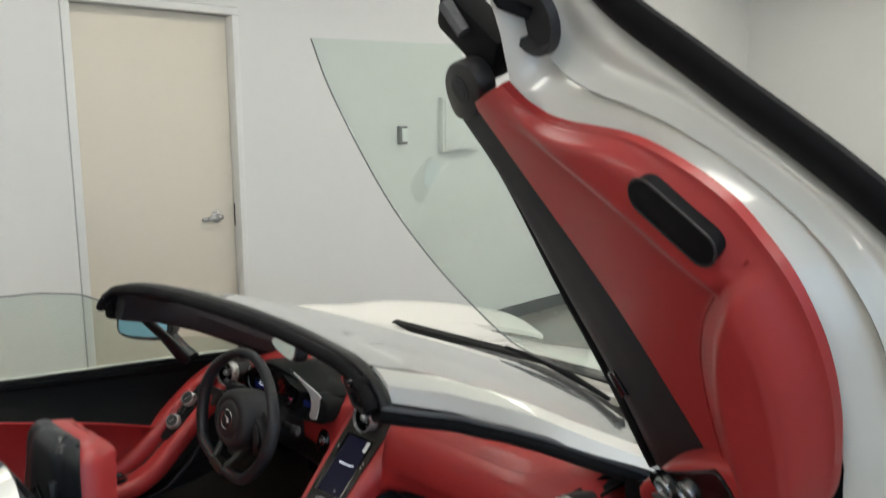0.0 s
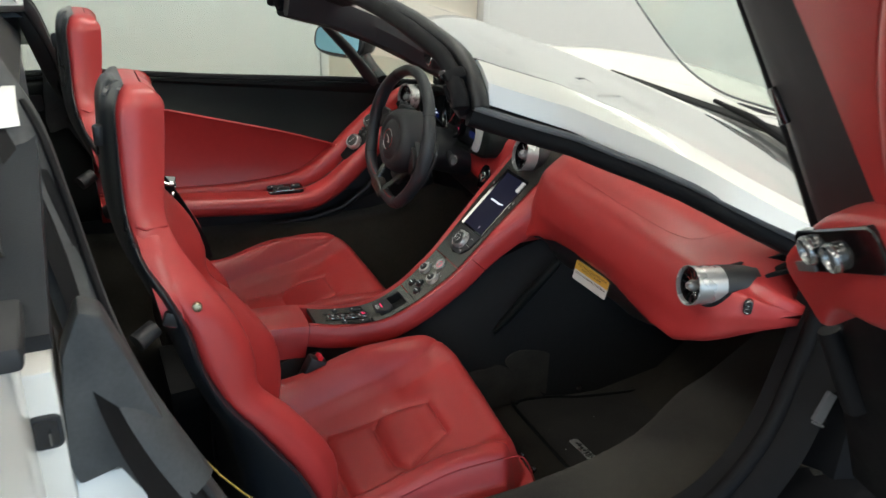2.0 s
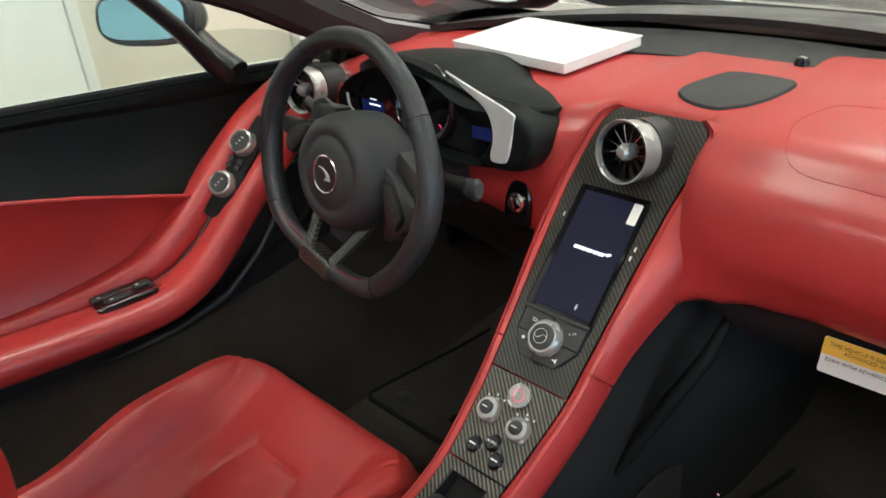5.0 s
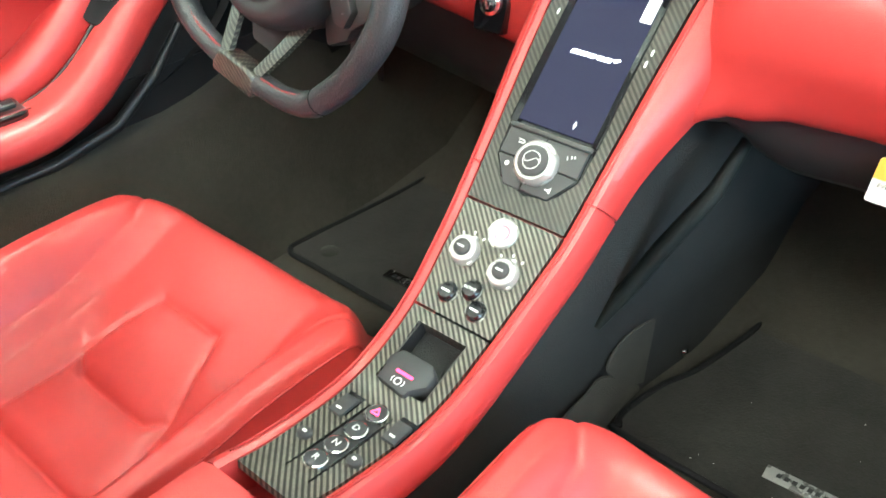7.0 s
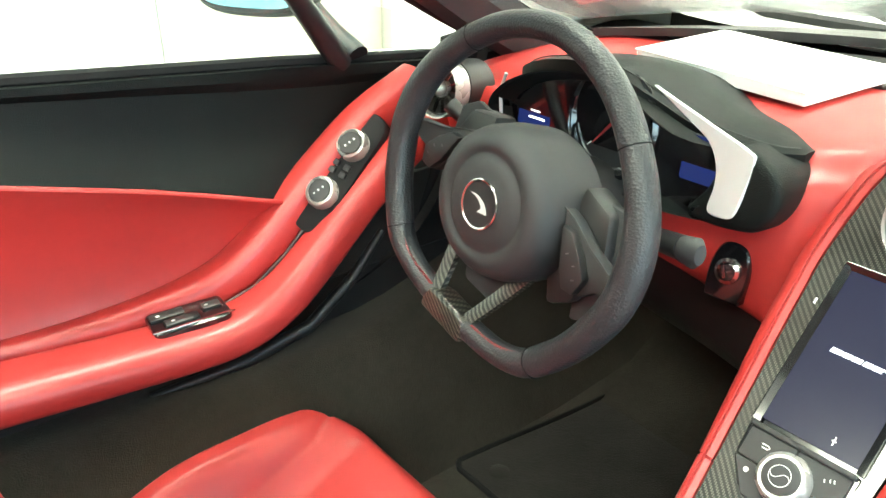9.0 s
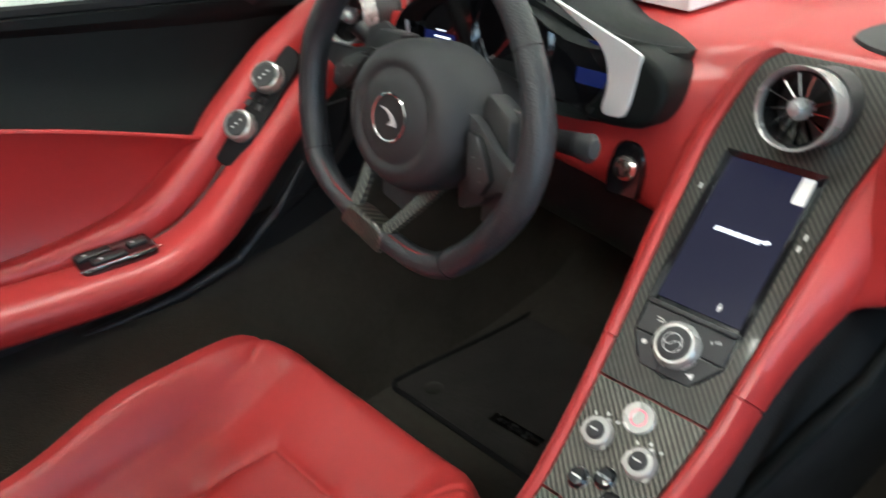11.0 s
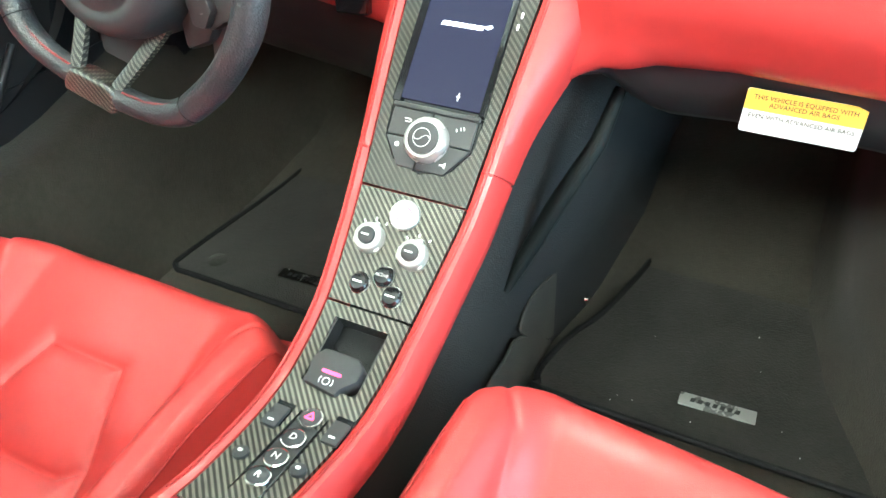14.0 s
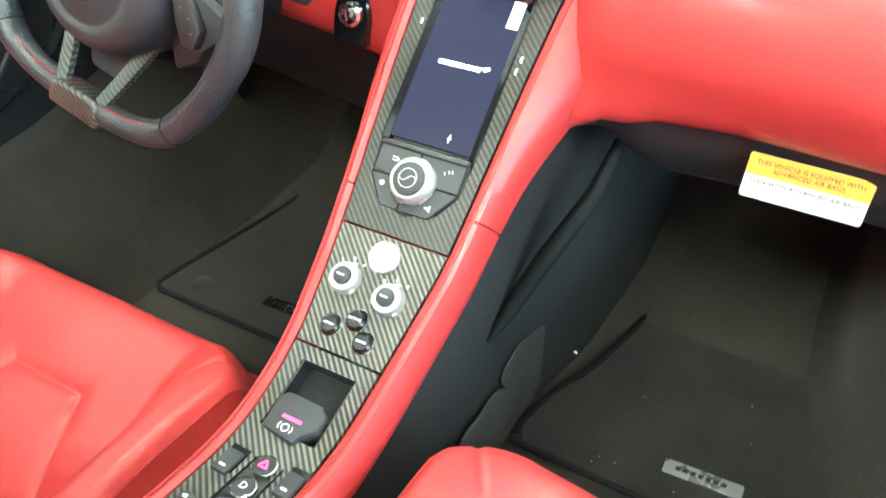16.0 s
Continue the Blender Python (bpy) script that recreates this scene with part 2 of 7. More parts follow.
def slab(grid, thick, toward):
    """A sheet of points (rows) given a thickness along the vector toward (or by a function of row and column)."""
    nu, nv = len(grid), len(grid[0])
    bm = bmesh.new()
    d = Vector(toward) * thick
    top = [[bm.verts.new(Vector(p)) for p in row] for row in grid]
    low = [[bm.verts.new(Vector(p) - d) for p in row] for row in grid]
    for i in range(nu - 1):
        for j in range(nv - 1):
            bm.faces.new((top[i][j], top[i + 1][j], top[i + 1][j + 1], top[i][j + 1]))
            bm.faces.new((low[i][j], low[i][j + 1], low[i + 1][j + 1], low[i + 1][j]))
    edge = [(i, 0) for i in range(nu)] + [(nu - 1, j) for j in range(1, nv)] + [(i, nv - 1) for i in range(nu - 2, -1, -1)] + [(0, j) for j in range(nv - 2, 0, -1)]
    for (a, b), (c, e) in zip(edge, edge[1:] + edge[:1]):
        bm.faces.new((top[a][b], low[a][b], low[c][e], top[c][e]))
    bmesh.ops.recalc_face_normals(bm, faces=bm.faces)
    return bm


def tube(path, radius, seg=10, closed=False, squash=None):
    """A round bar along points; radius: one number or one for each point. squash: (across, along) factors in the ring's own axes."""
    p = [Vector(q) for q in path]
    n = len(p)
    rad = radius if isinstance(radius, (list, tuple)) else [radius] * n
    rings = []
    side = None
    for i in range(n):
        if closed:
            t = p[(i + 1) % n] - p[i - 1]
        else:
            t = p[min(i + 1, n - 1)] - p[max(i - 1, 0)]
        t.normalize()
        if side is None:
            side = t.cross(Vector((0.13, 0.21, 1)))
        side = (side - t * side.dot(t)).normalized()
        up = t.cross(side)
        sx, sy = squash or (1, 1)
        rings.append([p[i] + rad[i] * (sx * math.cos(a) * side + sy * math.sin(a) * up) for a in (2 * math.pi * k / seg for k in range(seg))])
    return loft(rings, True, True, closed)


def lathe(profile, m, seg=32):
    """A turned body: profile of (radius, height along the local z)."""
    rings = [[m @ Vector((r * math.cos(a), r * math.sin(a), h)) for a in (2 * math.pi * k / seg for k in range(seg))] for r, h in profile]
    return loft(rings, loop=profile[0][0] > 0.002)


def prism(outline, h0, h1, m, bevel=0.0, segs=2):
    """A flat shape in the local xy, from h0 to h1 along the local z."""
    bm = bmesh.new()
    a = [bm.verts.new(m @ Vector((x, y, h0))) for x, y in outline]
    b = [bm.verts.new(m @ Vector((x, y, h1))) for x, y in outline]
    n = len(a)
    bm.faces.new(a[::-1])
    bm.faces.new(b)
    for i in range(n):
        bm.faces.new((a[i], a[(i + 1) % n], b[(i + 1) % n], b[i]))
    bmesh.ops.recalc_face_normals(bm, faces=bm.faces)
    if bevel:
        bmesh.ops.bevel(bm, geom=[e for e in bm.edges if e.calc_face_angle(0) > 0.6], offset=bevel, segments=segs, affect="EDGES", profile=0.5)
    return bm


def block(sx, sy, sz, m, bevel=0.0, segs=2):
    return prism([(-sx / 2, -sy / 2), (sx / 2, -sy / 2), (sx / 2, sy / 2), (-sx / 2, sy / 2)], -sz / 2, sz / 2, m, bevel, segs)


def rounded(w, h, r, n=5):
    """The outline of a rectangle with round corners."""
    out = []
    for cx, cy, a0 in ((w / 2 - r, h / 2 - r, 0), (-w / 2 + r, h / 2 - r, 90), (-w / 2 + r, -h / 2 + r, 180), (w / 2 - r, -h / 2 + r, 270)):
        out += [(cx + r * math.cos(radians(a0 + 90 * k / n)), cy + r * math.sin(radians(a0 + 90 * k / n))) for k in range(n + 1)]
    return out


def basis(origin, x, y):
    """A matrix with the given origin and local x and (roughly) y."""
    x = Vector(x).normalized()
    z = x.cross(Vector(y)).normalized()
    y = z.cross(x)
    m = Matrix((x, y, z)).transposed().to_4x4()
    m.translation = Vector(origin)
    return m


def joined(*bms):
    out = bmesh.new()
    for bm in bms:
        me = bpy.data.meshes.new("tmp")
        bm.to_mesh(me)
        out.from_mesh(me)
        bpy.data.meshes.remove(me)
        bm.free()
    return out


def part(name, bm, mat, parent=None, label="", sharp=38, uv=None, subdiv=0):
    """One mesh object out of a bmesh, under a thing or a part. uv: a function of a place that gives metres for the weave."""
    me = bpy.data.meshes.new(name)
    for f in bm.faces:
        f.smooth = True
    if uv:
        layer = bm.loops.layers.uv.new("weave")
        for f in bm.faces:
            for l in f.loops:
                l[layer].uv = uv(l.vert.co)
    bm.to_mesh(me)
    bm.free()
    me.set_sharp_from_angle(angle=radians(sharp))
    me.materials.append(mat)
    ob = new(name, me)
    if parent:
        ob.parent = parent
    if label:
        ob["label"] = label
    if subdiv:
        s = ob.modifiers.new("smooth", "SUBSURF")
        s.levels = s.render_levels = subdiv
    return ob


def lettering(name, text, size, m, mat, parent, label="", align="CENTER"):
    cu = bpy.data.curves.new(name, "FONT")
    cu.body, cu.size, cu.align_x, cu.align_y, cu.extrude, cu.resolution_u = text, size, align, "CENTER", 0.0001, 2
    tmp = bpy.data.objects.new(name, cu)
    scene.collection.objects.link(tmp)
    bpy.context.view_layer.update()
    me = bpy.data.meshes.new_from_object(tmp.evaluated_get(bpy.context.evaluated_depsgraph_get()))
    bpy.data.objects.remove(tmp)
    bpy.data.curves.remove(cu)
    me.transform(m)
    me.name = name
    me.materials.clear()
    me.materials.append(mat)
    ob = new(name, me)
    ob.parent = parent
    if label:
        ob["label"] = label
    return ob


def thing(name, label, category, group="", at=(0, 0, 0)):
    ob = new(name)
    ob.location = at
    ob.empty_display_size = 0.1
    return tagged(ob, label, category, group)


def setting(name, bm, mat, label="", sharp=38):
    ob = part(name, bm, mat, None, "", sharp)
    return tagged(ob, label, "", "", "structure")


def smooth(a, b, x):
    t = min(1.0, max(0.0, (x - a) / (b - a)))
    return t * t * (3 - 2 * t)


def table(rows, x):
    """Linear look-up with smooth blending in rows of (x, values...)."""
    if x <= rows[0][0]:
        return np.array(rows[0][1:], float)
    for a, b in zip(rows, rows[1:]):
        if x <= b[0]:
            t = (x - a[0]) / (b[0] - a[0])
            return np.array(a[1:], float) * (1 - t) + np.array(b[1:], float) * t
    return np.array(rows[-1][1:], float)


ID = Matrix.Identity(4)

# ---- the showroom ----
WX = -2.32          # face of the wall with the door
H = 3.2             # ceiling height
X1, Y0, Y1 = 5.0, -5.5, 7.5


def box(x0, x1, y0, y1, z0, z1, bevel=0.0):
    return block(x1 - x0, y1 - y0, z1 - z0, Matrix.Translation(((x0 + x1) / 2, (y0 + y1) / 2, (z0 + z1) / 2)), bevel)


setting("floor", box(WX - 0.2, X1 + 0.2, Y0 - 0.2, Y1 + 0.2, -0.1, 0), FLOOR, "polished beige showroom floor")
setting("ceiling", box(WX - 0.2, X1 + 0.2, Y0 - 0.2, Y1 + 0.2, H, H + 0.1), CEIL, "white ceiling with inset lights")
DY0, DY1, DZ = 0.486, 1.313, 2.055
west = joined(box(WX - 0.14, WX, Y0, DY0 - 0.045, 0, H), box(WX - 0.14, WX, DY1 + 0.045, Y1, 0, H), box(WX - 0.14, WX, DY0 - 0.045, DY1 + 0.045, DZ + 0.045, H))
setting("wall_west", west, WALL, "off-white painted showroom wall")
setting("wall_north", box(WX - 0.14, X1 + 0.14, Y1, Y1 + 0.14, 0, H), WALL, "off-white painted wall")
setting("wall_south", box(WX - 0.14, X1 + 0.14, Y0 - 0.14, Y0, 0, H), WALL, "off-white painted wall")
G0, G1 = -5.0, 4.0
east = joined(box(X1, X1 + 0.14, Y0, G0, 0, H), box(X1, X1 + 0.14, G1, Y1, 0, H), box(X1, X1 + 0.14, G0, G1, 0, 0.12), box(X1, X1 + 0.14, G0, G1, 2.9, H))
setting("wall_east", east, WALL, "off-white wall round the glazed front")
w1 = setting("window_1", joined(*[box(X1 + 0.03, X1 + 0.10, y - 0.03, y + 0.03, 0.12, 2.9) for y in (G0 + 0.03, G0 + 3.0, G0 + 6.0, G1 - 0.03)]), GLOSS, "dark-framed glazed shop front")
for i in range(3):
    pane = part("pane", box(X1 + 0.062, X1 + 0.07, G0 + 0.06 + 2.98 * i, G0 + 2.97 + 2.98 * i, 0.13, 2.89), CLEAR, w1)
    pane.visible_shadow = False
setting("baseboard", joined(box(WX, WX + 0.012, DY1 + 0.06, Y1, 0, 0.1, 0.003), box(WX, WX + 0.012, Y0, DY0 - 0.06, 0, 0.1, 0.003)), BASE, "dark blue-black rubber baseboard")

door1 = setting("door_1", box(WX - 0.10, WX - 0.055, DY0, DY1, 0.005, DZ, 0.002), DOOR_PAINT, "closed cream-painted flush door")
frame_bm = joined(box(WX - 0.12, WX + 0.008, DY0 - 0.042, DY0 - 0.002, 0, DZ + 0.002, 0.004), box(WX - 0.12, WX + 0.008, DY1 + 0.004, DY1 + 0.042, 0, DZ + 0.002, 0.004),
                  box(WX - 0.12, WX + 0.008, DY0 - 0.042, DY1 + 0.042, DZ + 0.004, DZ + 0.042, 0.004))
part("door_frame", frame_bm, WALL, door1, "white-painted steel frame")
KY, KZ = 1.206, 1.005
km = Matrix.Translation((WX - 0.055, KY, KZ)) @ pose(0, 0, 0, 0, 90, 0)
part("rosette", lathe([(0.001, 0), (0.034, 0), (0.034, 0.006), (0.026, 0.012), (0.014, 0.014), (0.014, 0.05), (0.001, 0.05)], km, 24), SILVER, door1, "brushed metal rosette")
part("door_handle", tube([(WX - 0.01, KY + 0.005, KZ), (WX - 0.005, KY - 0.02, KZ), (WX - 0.004, KY - 0.06, KZ - 0.002), (WX - 0.008, KY - 0.11, KZ - 0.006)], [0.013, 0.012, 0.010, 0.008], 12), SILVER, door1, "brushed metal lever")
part("strike_plate", box(WX - 0.07, WX - 0.05, DY1 + 0.001, DY1 + 0.0035, KZ - 0.06, KZ + 0.06), GLOSS, door1)

thermo = thing("thermostat", "small grey wall thermostat on the white wall", "thermostat", at=(WX, 2.51, 1.36))
part("housing", block(0.028, 0.072, 0.115, pose(0.014, 0, 0.05), 0.006), RUBBER, thermo, "grey plastic housing")
part("cover", block(0.006, 0.045, 0.085, pose(0.031, 0.006, 0.052), 0.003), PAPER, thermo, "pale front cover")
panel_box = thing("electrical_panel", "white painted electrical panel box on the wall", "electrical panel", at=(WX, 3.03, 1.29))
part("box", block(0.045, 0.36, 0.36, pose(0.0225, 0, 0.18), 0.004), WALL, panel_box)
part("panel_door", block(0.012, 0.33, 0.33, pose(0.051, 0, 0.18), 0.003), WALL, panel_box)
part("latch", block(0.010, 0.03, 0.012, pose(0.062, 0.10, 0.19), 0.002), GLOSS, panel_box, "small dark latch")


def ceiling_light(x, y):
    ob = thing("ceiling_light", "recessed rectangular ceiling light with a white diffuser", "ceiling light", "ceiling lights", (x, y, H - 0.02))
    fr = joined(block(0.04, 1.26, 0.03, pose(-0.31, 0, 0)), block(0.04, 1.26, 0.03, pose(0.31, 0, 0)), block(0.58, 0.04, 0.03, pose(0, 0.61, 0)), block(0.58, 0.04, 0.03, pose(0, -0.61, 0)))
    part("frame", fr, PAPER, ob)
    part("diffuser", block(0.575, 1.175, 0.006, pose(0, 0, -0.004)), LAMP, ob, "glowing diffuser")
    return ob


first = ceiling_light(-0.7, -2.5)
for i in range(3):
    for j, y in enumerate((-2.5, 0.4, 3.3, 5.7)):
        if i or j:
            copy_thing(first, pose(-0.7 + 2.2 * i, y, H - 0.02))

day = bpy.data.lights.new("daylight", "AREA")
day.shape, day.size, day.size_y, day.energy, day.color = "RECTANGLE", 8.8, 2.7, WINDOW_POWER, (0.60, 0.77, 1.0)
dl = new("daylight", day)
dl.matrix_world = look((X1 + 0.12, (G0 + G1) / 2, 1.5), (0, (G0 + G1) / 2, 1.5))

# ---- the car ----
car = thing("sports_car", "white open-top sports car with red leather cabin, passenger door raised", "car")

# console profile: y, z, half width of the carbon panel
CON = [(-0.46, 0.474, 0.036), (-0.40, 0.474, 0.036), (-0.31, 0.466, 0.037), (-0.25, 0.450, 0.039), (-0.17, 0.440, 0.042), (-0.115, 0.447, 0.044), (-0.056, 0.473, 0.0465),
       (0.0, 0.511, 0.053), (0.04, 0.543, 0.058), (0.104, 0.609, 0.0635), (0.155, 0.662, 0.068), (0.21, 0.716, 0.0725), (0.243, 0.756, 0.0750), (0.262, 0.779, 0.0745), (0.279, 0.797, 0.067), (0.290, 0.807, 0.047)]
CN = 141
CON_C = curve_points(CON, CN)
CON_S = [0.0]
for a, b in zip(CON_C, CON_C[1:]):
    CON_S.append(CON_S[-1] + float(np.hypot(b[0] - a[0], b[1] - a[1])))


def con_at(y):
    """Station along the console's profile at y."""
    return float(np.interp(y, [c[0] for c in CON_C], CON_S))


def con(s, x, n=0.0):
    """A place on the console: distance along it, across it, and off its face."""
    y = float(np.interp(s, CON_S, [c[0] for c in CON_C]))
    z = float(np.interp(s, CON_S, [c[1] for c in CON_C]))
    y2 = float(np.interp(s + 0.004, CON_S, [c[0] for c in CON_C])) - float(np.interp(s - 0.004, CON_S, [c[0] for c in CON_C]))
    z2 = float(np.interp(s + 0.004, CON_S, [c[1] for c in CON_C])) - float(np.interp(s - 0.004, CON_S, [c[1] for c in CON_C]))
    d = math.hypot(y2, z2) or 1
    return Vector((x + 0.013 * smooth(0.205, 0.272, y), y - n * z2 / d, z + n * y2 / d))


def con_w(s):
    return float(np.interp(s, CON_S, [c[2] for c in CON_C]))


def con_m(s, x, n=0.0):
    """Local frame on the console's face: x to the right, y up the slope, z off the face."""
    return basis(con(s, x, n), (1, 0, 0), con(s + 0.003, x) - con(s - 0.003, x))


def con_uv(p):
    y = p.y
    return (p.x + 0.3, con_at(y) * 1.0)


# leather body of the console, with a cut seam
def console_leather(s0, s1, n):
    rings = []
    for k in range(n):
        s = s0 + (s1 - s0) * k / (n - 1)
        w = con_w(s)
        wx = 0.005 * smooth(con_at(0.04), con_at(0.18), s)
        deep = 0.050 + 0.03 * smooth(con_at(0.05), con_at(0.2), s)
        half = [(w - 0.003, -0.036), (w - 0.001, -0.006), (w + 0.001, 0.001), (w + 0.006, 0.0045), (w + 0.013, 0.002), (w + 0.018 + wx, -0.008), (w + 0.021 + wx, -0.026), (w + 0.020 + wx, -deep + 0.01), (w + 0.011, -deep)]
        f = smooth(con_at(0.09), con_at(0.21), s)        # on the passenger's side the leather spreads into the dashboard
        out = [(0, 0), (0, 0), (0, 0), (0.001, 0.000), (0.004, 0.0012), (0.010, 0.0015), (0.018, 0.004), (0.020, 0.006), (0.010, 0)]
        ring = [con(s, -x, h) for x, h in half[::-1]] + [con(s, x + f * dx, h + f * dh) for (x, h), (dx, dh) in zip(half, out)]
        rings.append(ring)
    return loft(rings)


S_CUT, S_P1, S_P2, S_END = con_at(0.066), con_at(0.040), con_at(-0.056), con_at(-0.285)
S_TOP = CON_S[-1] - 0.004
console = part("center_console", console_leather(S_CUT + 0.0015, S_TOP, 50), RED, car, "red leather center console with carbon panels")
part("lower_leather", console_leather(con_at(-0.305) + 0.002, S_CUT - 0.0015, 70), RED, console)
rear_rings = []
for k in range(14):
    s = 0.003 + (con_at(-0.305) - 0.003) * k / 13
    w = con_w(s) + 0.022
    rear_rings.append([con(s, x, h) for x, h in ((-w, -0.07), (-w - 0.001, -0.02), (-w + 0.006, 0.001), (-w + 0.02, 0.006), (0, 0.008), (w - 0.02, 0.006), (w - 0.006, 0.001), (w + 0.001, -0.02), (w, -0.07))])
part("rear_pad", loft(rear_rings), RED, console)
for side in (-1, 1):
    part("piping", tube([con(S_END + (S_TOP - S_END) * k / 60, side * (con_w(S_END + (S_TOP - S_END) * k / 60) + 0.0085), 0.0048) for k in range(61)], 0.0009, 6), RED_SEAM, console)
for side in (-1, 1):
    stitch = []
    for k in range(150):
        s = S_END + 0.002 + (S_TOP - S_END - 0.02) * k / 150
        x0 = side * (con_w(s) + 0.0068)
        stitch.append(tube([con(s, x0, 0.0052), con(s + 0.0026, x0, 0.0052)], 0.0005, 5))
    tagged(part("stitching", joined(*stitch), RED_SEAM, console, "fine red stitching"), kind="stuff")
for side in (-1, 1):
    s = S_CUT
    w = con_w(s)
    part("seam", tube([con(s, side * x, h) for x, h in ((w + 0.001, 0.001), (w + 0.012, 0.001), (w + 0.0165, -0.010), (w + 0.0185, -0.028), (w + 0.0165, -0.042))], 0.0016, 6), RED_SEAM, console)


def con_strip(s0, s1, n, n0, n1, inset=0.0015, m=9, dip=None):
    """A panel on the console's face; dip(s, x): lowers the face."""
    grid = []
    for k in range(n):
        s = s0 + (s1 - s0) * k / (n - 1)
        w = con_w(s) - inset
        grid.append([con(s, w * (2 * j / (m - 1) - 1), n1 - (dip(s, w * (2 * j / (m - 1) - 1)) if dip else 0)) for j in range(m)])
    mid = con_m((s0 + s1) / 2, 0)
    return slab(grid, n1 - n0, mid.to_3x3() @ Vector((0, 0, 1)))


# upper panel: a frame round the screen and the dial panel, and a shield behind the vent
SB, ST = con_at(0.104), con_at(0.212)          # screen
SHALF = 0.0455
part("upper_panel", joined(con_strip(ST + 0.004, S_TOP - 0.002, 18, -0.006, 0.0016)), CARBON_BLACK, console, "glossy carbon-fibre panel", uv=con_uv)
for side in (-1, 1):
    rows = []
    for k in range(26):
        s = S_P1 + 0.0012 + (ST + 0.004 - S_P1 - 0.0012) * k / 25
        w = con_w(s) - 0.0015
        yd = s - con_at(0.0775)
        inner = SHALF + 0.004 if s > SB - 0.012 else 0.0482 if yd > 0 else 0.0482 - 0.70 * -yd if yd > -0.0305 else 0.0
        rows.append([con(s, side * (inner + (w - inner) * j / 3), 0.0016) for j in range(4)])
    part("screen_surround", slab(rows, 0.007, con_m(SB, 0).to_3x3() @ Vector((0, 0, 1))), CARBON_BLACK, console, "glossy carbon-fibre surround", uv=con_uv)
part("panel_base", con_strip(S_P1 + 0.0012, ST + 0.004, 14, -0.012, -0.0025, 0.004), GLOSS, console)
sm = con_m((SB + ST) / 2, 0, 0.0)
part("screen", prism(rounded(2 * 0.0425, ST - SB, 0.002), -0.0022, 0.0002, sm), SCREEN, console, "lit navy touch screen")
for sx in (-1, 1):
    half_h = (ST - SB) / 2
    part("screen_bezel", loft([[sm @ Vector((sx * x, y, n)) for x, n in ((0.0425, -0.001), (0.0427, 0.0006), (0.0488, 0.0030), (0.0500, 0.0026), (0.0500, -0.001))] for y in (-half_h - 0.004, half_h + 0.003)]), GLOSS, console, "gloss black sloping bezel")
part("screen_bezel", loft([[sm @ Vector((x, half_h + y, n)) for y, n in ((-0.001, -0.001), (-0.0005, 0.0006), (0.005, 0.0030), (0.006, 0.0026), (0.006, -0.001))] for x in (-0.0495, 0.0495)]), GLOSS, console, "gloss black sloping bezel")
# wordmark on the screen as plain slanted bars, a sticker and a small icon
for i, (x, w_) in enumerate(((-0.0205, 0.010), (-0.0110, 0.007), (-0.0025, 0.008), (0.0065, 0.007), (0.0150, 0.008))):
    part("screen_mark", prism([(x - w_ / 2, -0.0022), (x + w_ / 2, -0.0022), (x + w_ / 2 + 0.0012, 0.0022), (x - w_ / 2 + 0.0012, 0.0022)], 0.0004, 0.0007, sm @ pose(0.002, 0.004, 0)), SCREEN_MARK, console)
part("screen_mark", prism([(0.019, 0.0016), (0.027, 0.0042), (0.029, 0.0022), (0.024, -0.0010)], 0.0004, 0.0007, sm @ pose(0.002, 0.004, 0)), SCREEN_MARK, console)
part("sticker", prism(rounded(0.012, 0.027, 0.001), 0.0006, 0.0011, sm @ pose(0.0355, 0.062, 0)), PAPER, console, "small white paper sticker")
part("screen_icon", joined(prism([(-0.0006, -0.004), (0.0006, -0.004), (0.0006, 0.004), (-0.0006, 0.004)], 0.0004, 0.0007, sm @ pose(0.017, -0.066, 0)), prism(rounded(0.004, 0.0012, 0.0003), 0.0004, 0.0007, sm @ pose(0.017, -0.066, 0))), ICON, console)
for x, y in ((0.0515, 0.01), (0.0525, 0.022), (-0.0515, 0.038)):
    part("screen_icon", prism(rounded(0.002, 0.006, 0.0008), 0.0016, 0.0023, sm @ pose(x * 1.08, y, 0)), ICON, console)

# dial panel: four keys round a turning dial
dm = con_m(con_at(0.0775), 0, 0.0)
HEX = [(-0.0465, 0.030), (0.0465, 0.030), (0.0465, 0.0), (0.026, -0.030), (-0.026, -0.030), (-0.0465, 0.0)]
part("dial_base", prism([(x * 1.03, y * 1.03) for x, y in HEX], -0.004, 0.0012, dm), GLOSS, console)
for quad in ([(-0.045, 0.0285), (-0.002, 0.0285), (-0.002, 0.001), (-0.045, 0.001)], [(-0.001, 0.0285), (0.045, 0.0285), (0.045, 0.001), (-0.001, 0.001)],
             [(-0.045, 0.0), (-0.007, 0.0), (-0.007, -0.0285), (-0.0255, -0.0285), (-0.045, -0.0015)], [(-0.006, 0.0), (0.045, 0.0), (0.045, -0.0015), (0.0255, -0.0285), (-0.006, -0.0285)]):
    part("key", prism(quad, 0.0, 0.0042, dm, 0.0009, 1), SOFT, console, "soft-touch black key")
part("key_lip", prism([(-0.0465, 0.0285), (0.0465, 0.0285), (0.0465, 0.0335), (-0.0465, 0.0335)], 0.0, 0.0062, dm, 0.0015, 2), SOFT, console)
part("dial", lathe([(0.001, 0.003), (0.0228, 0.003), (0.0228, 0.006), (0.0218, 0.012), (0.0185, 0.0155), (0.0165, 0.0155), (0.001, 0.0152)], dm @ pose(0, 0.001, 0), 40), SILVER, console, "satin silver turning dial")
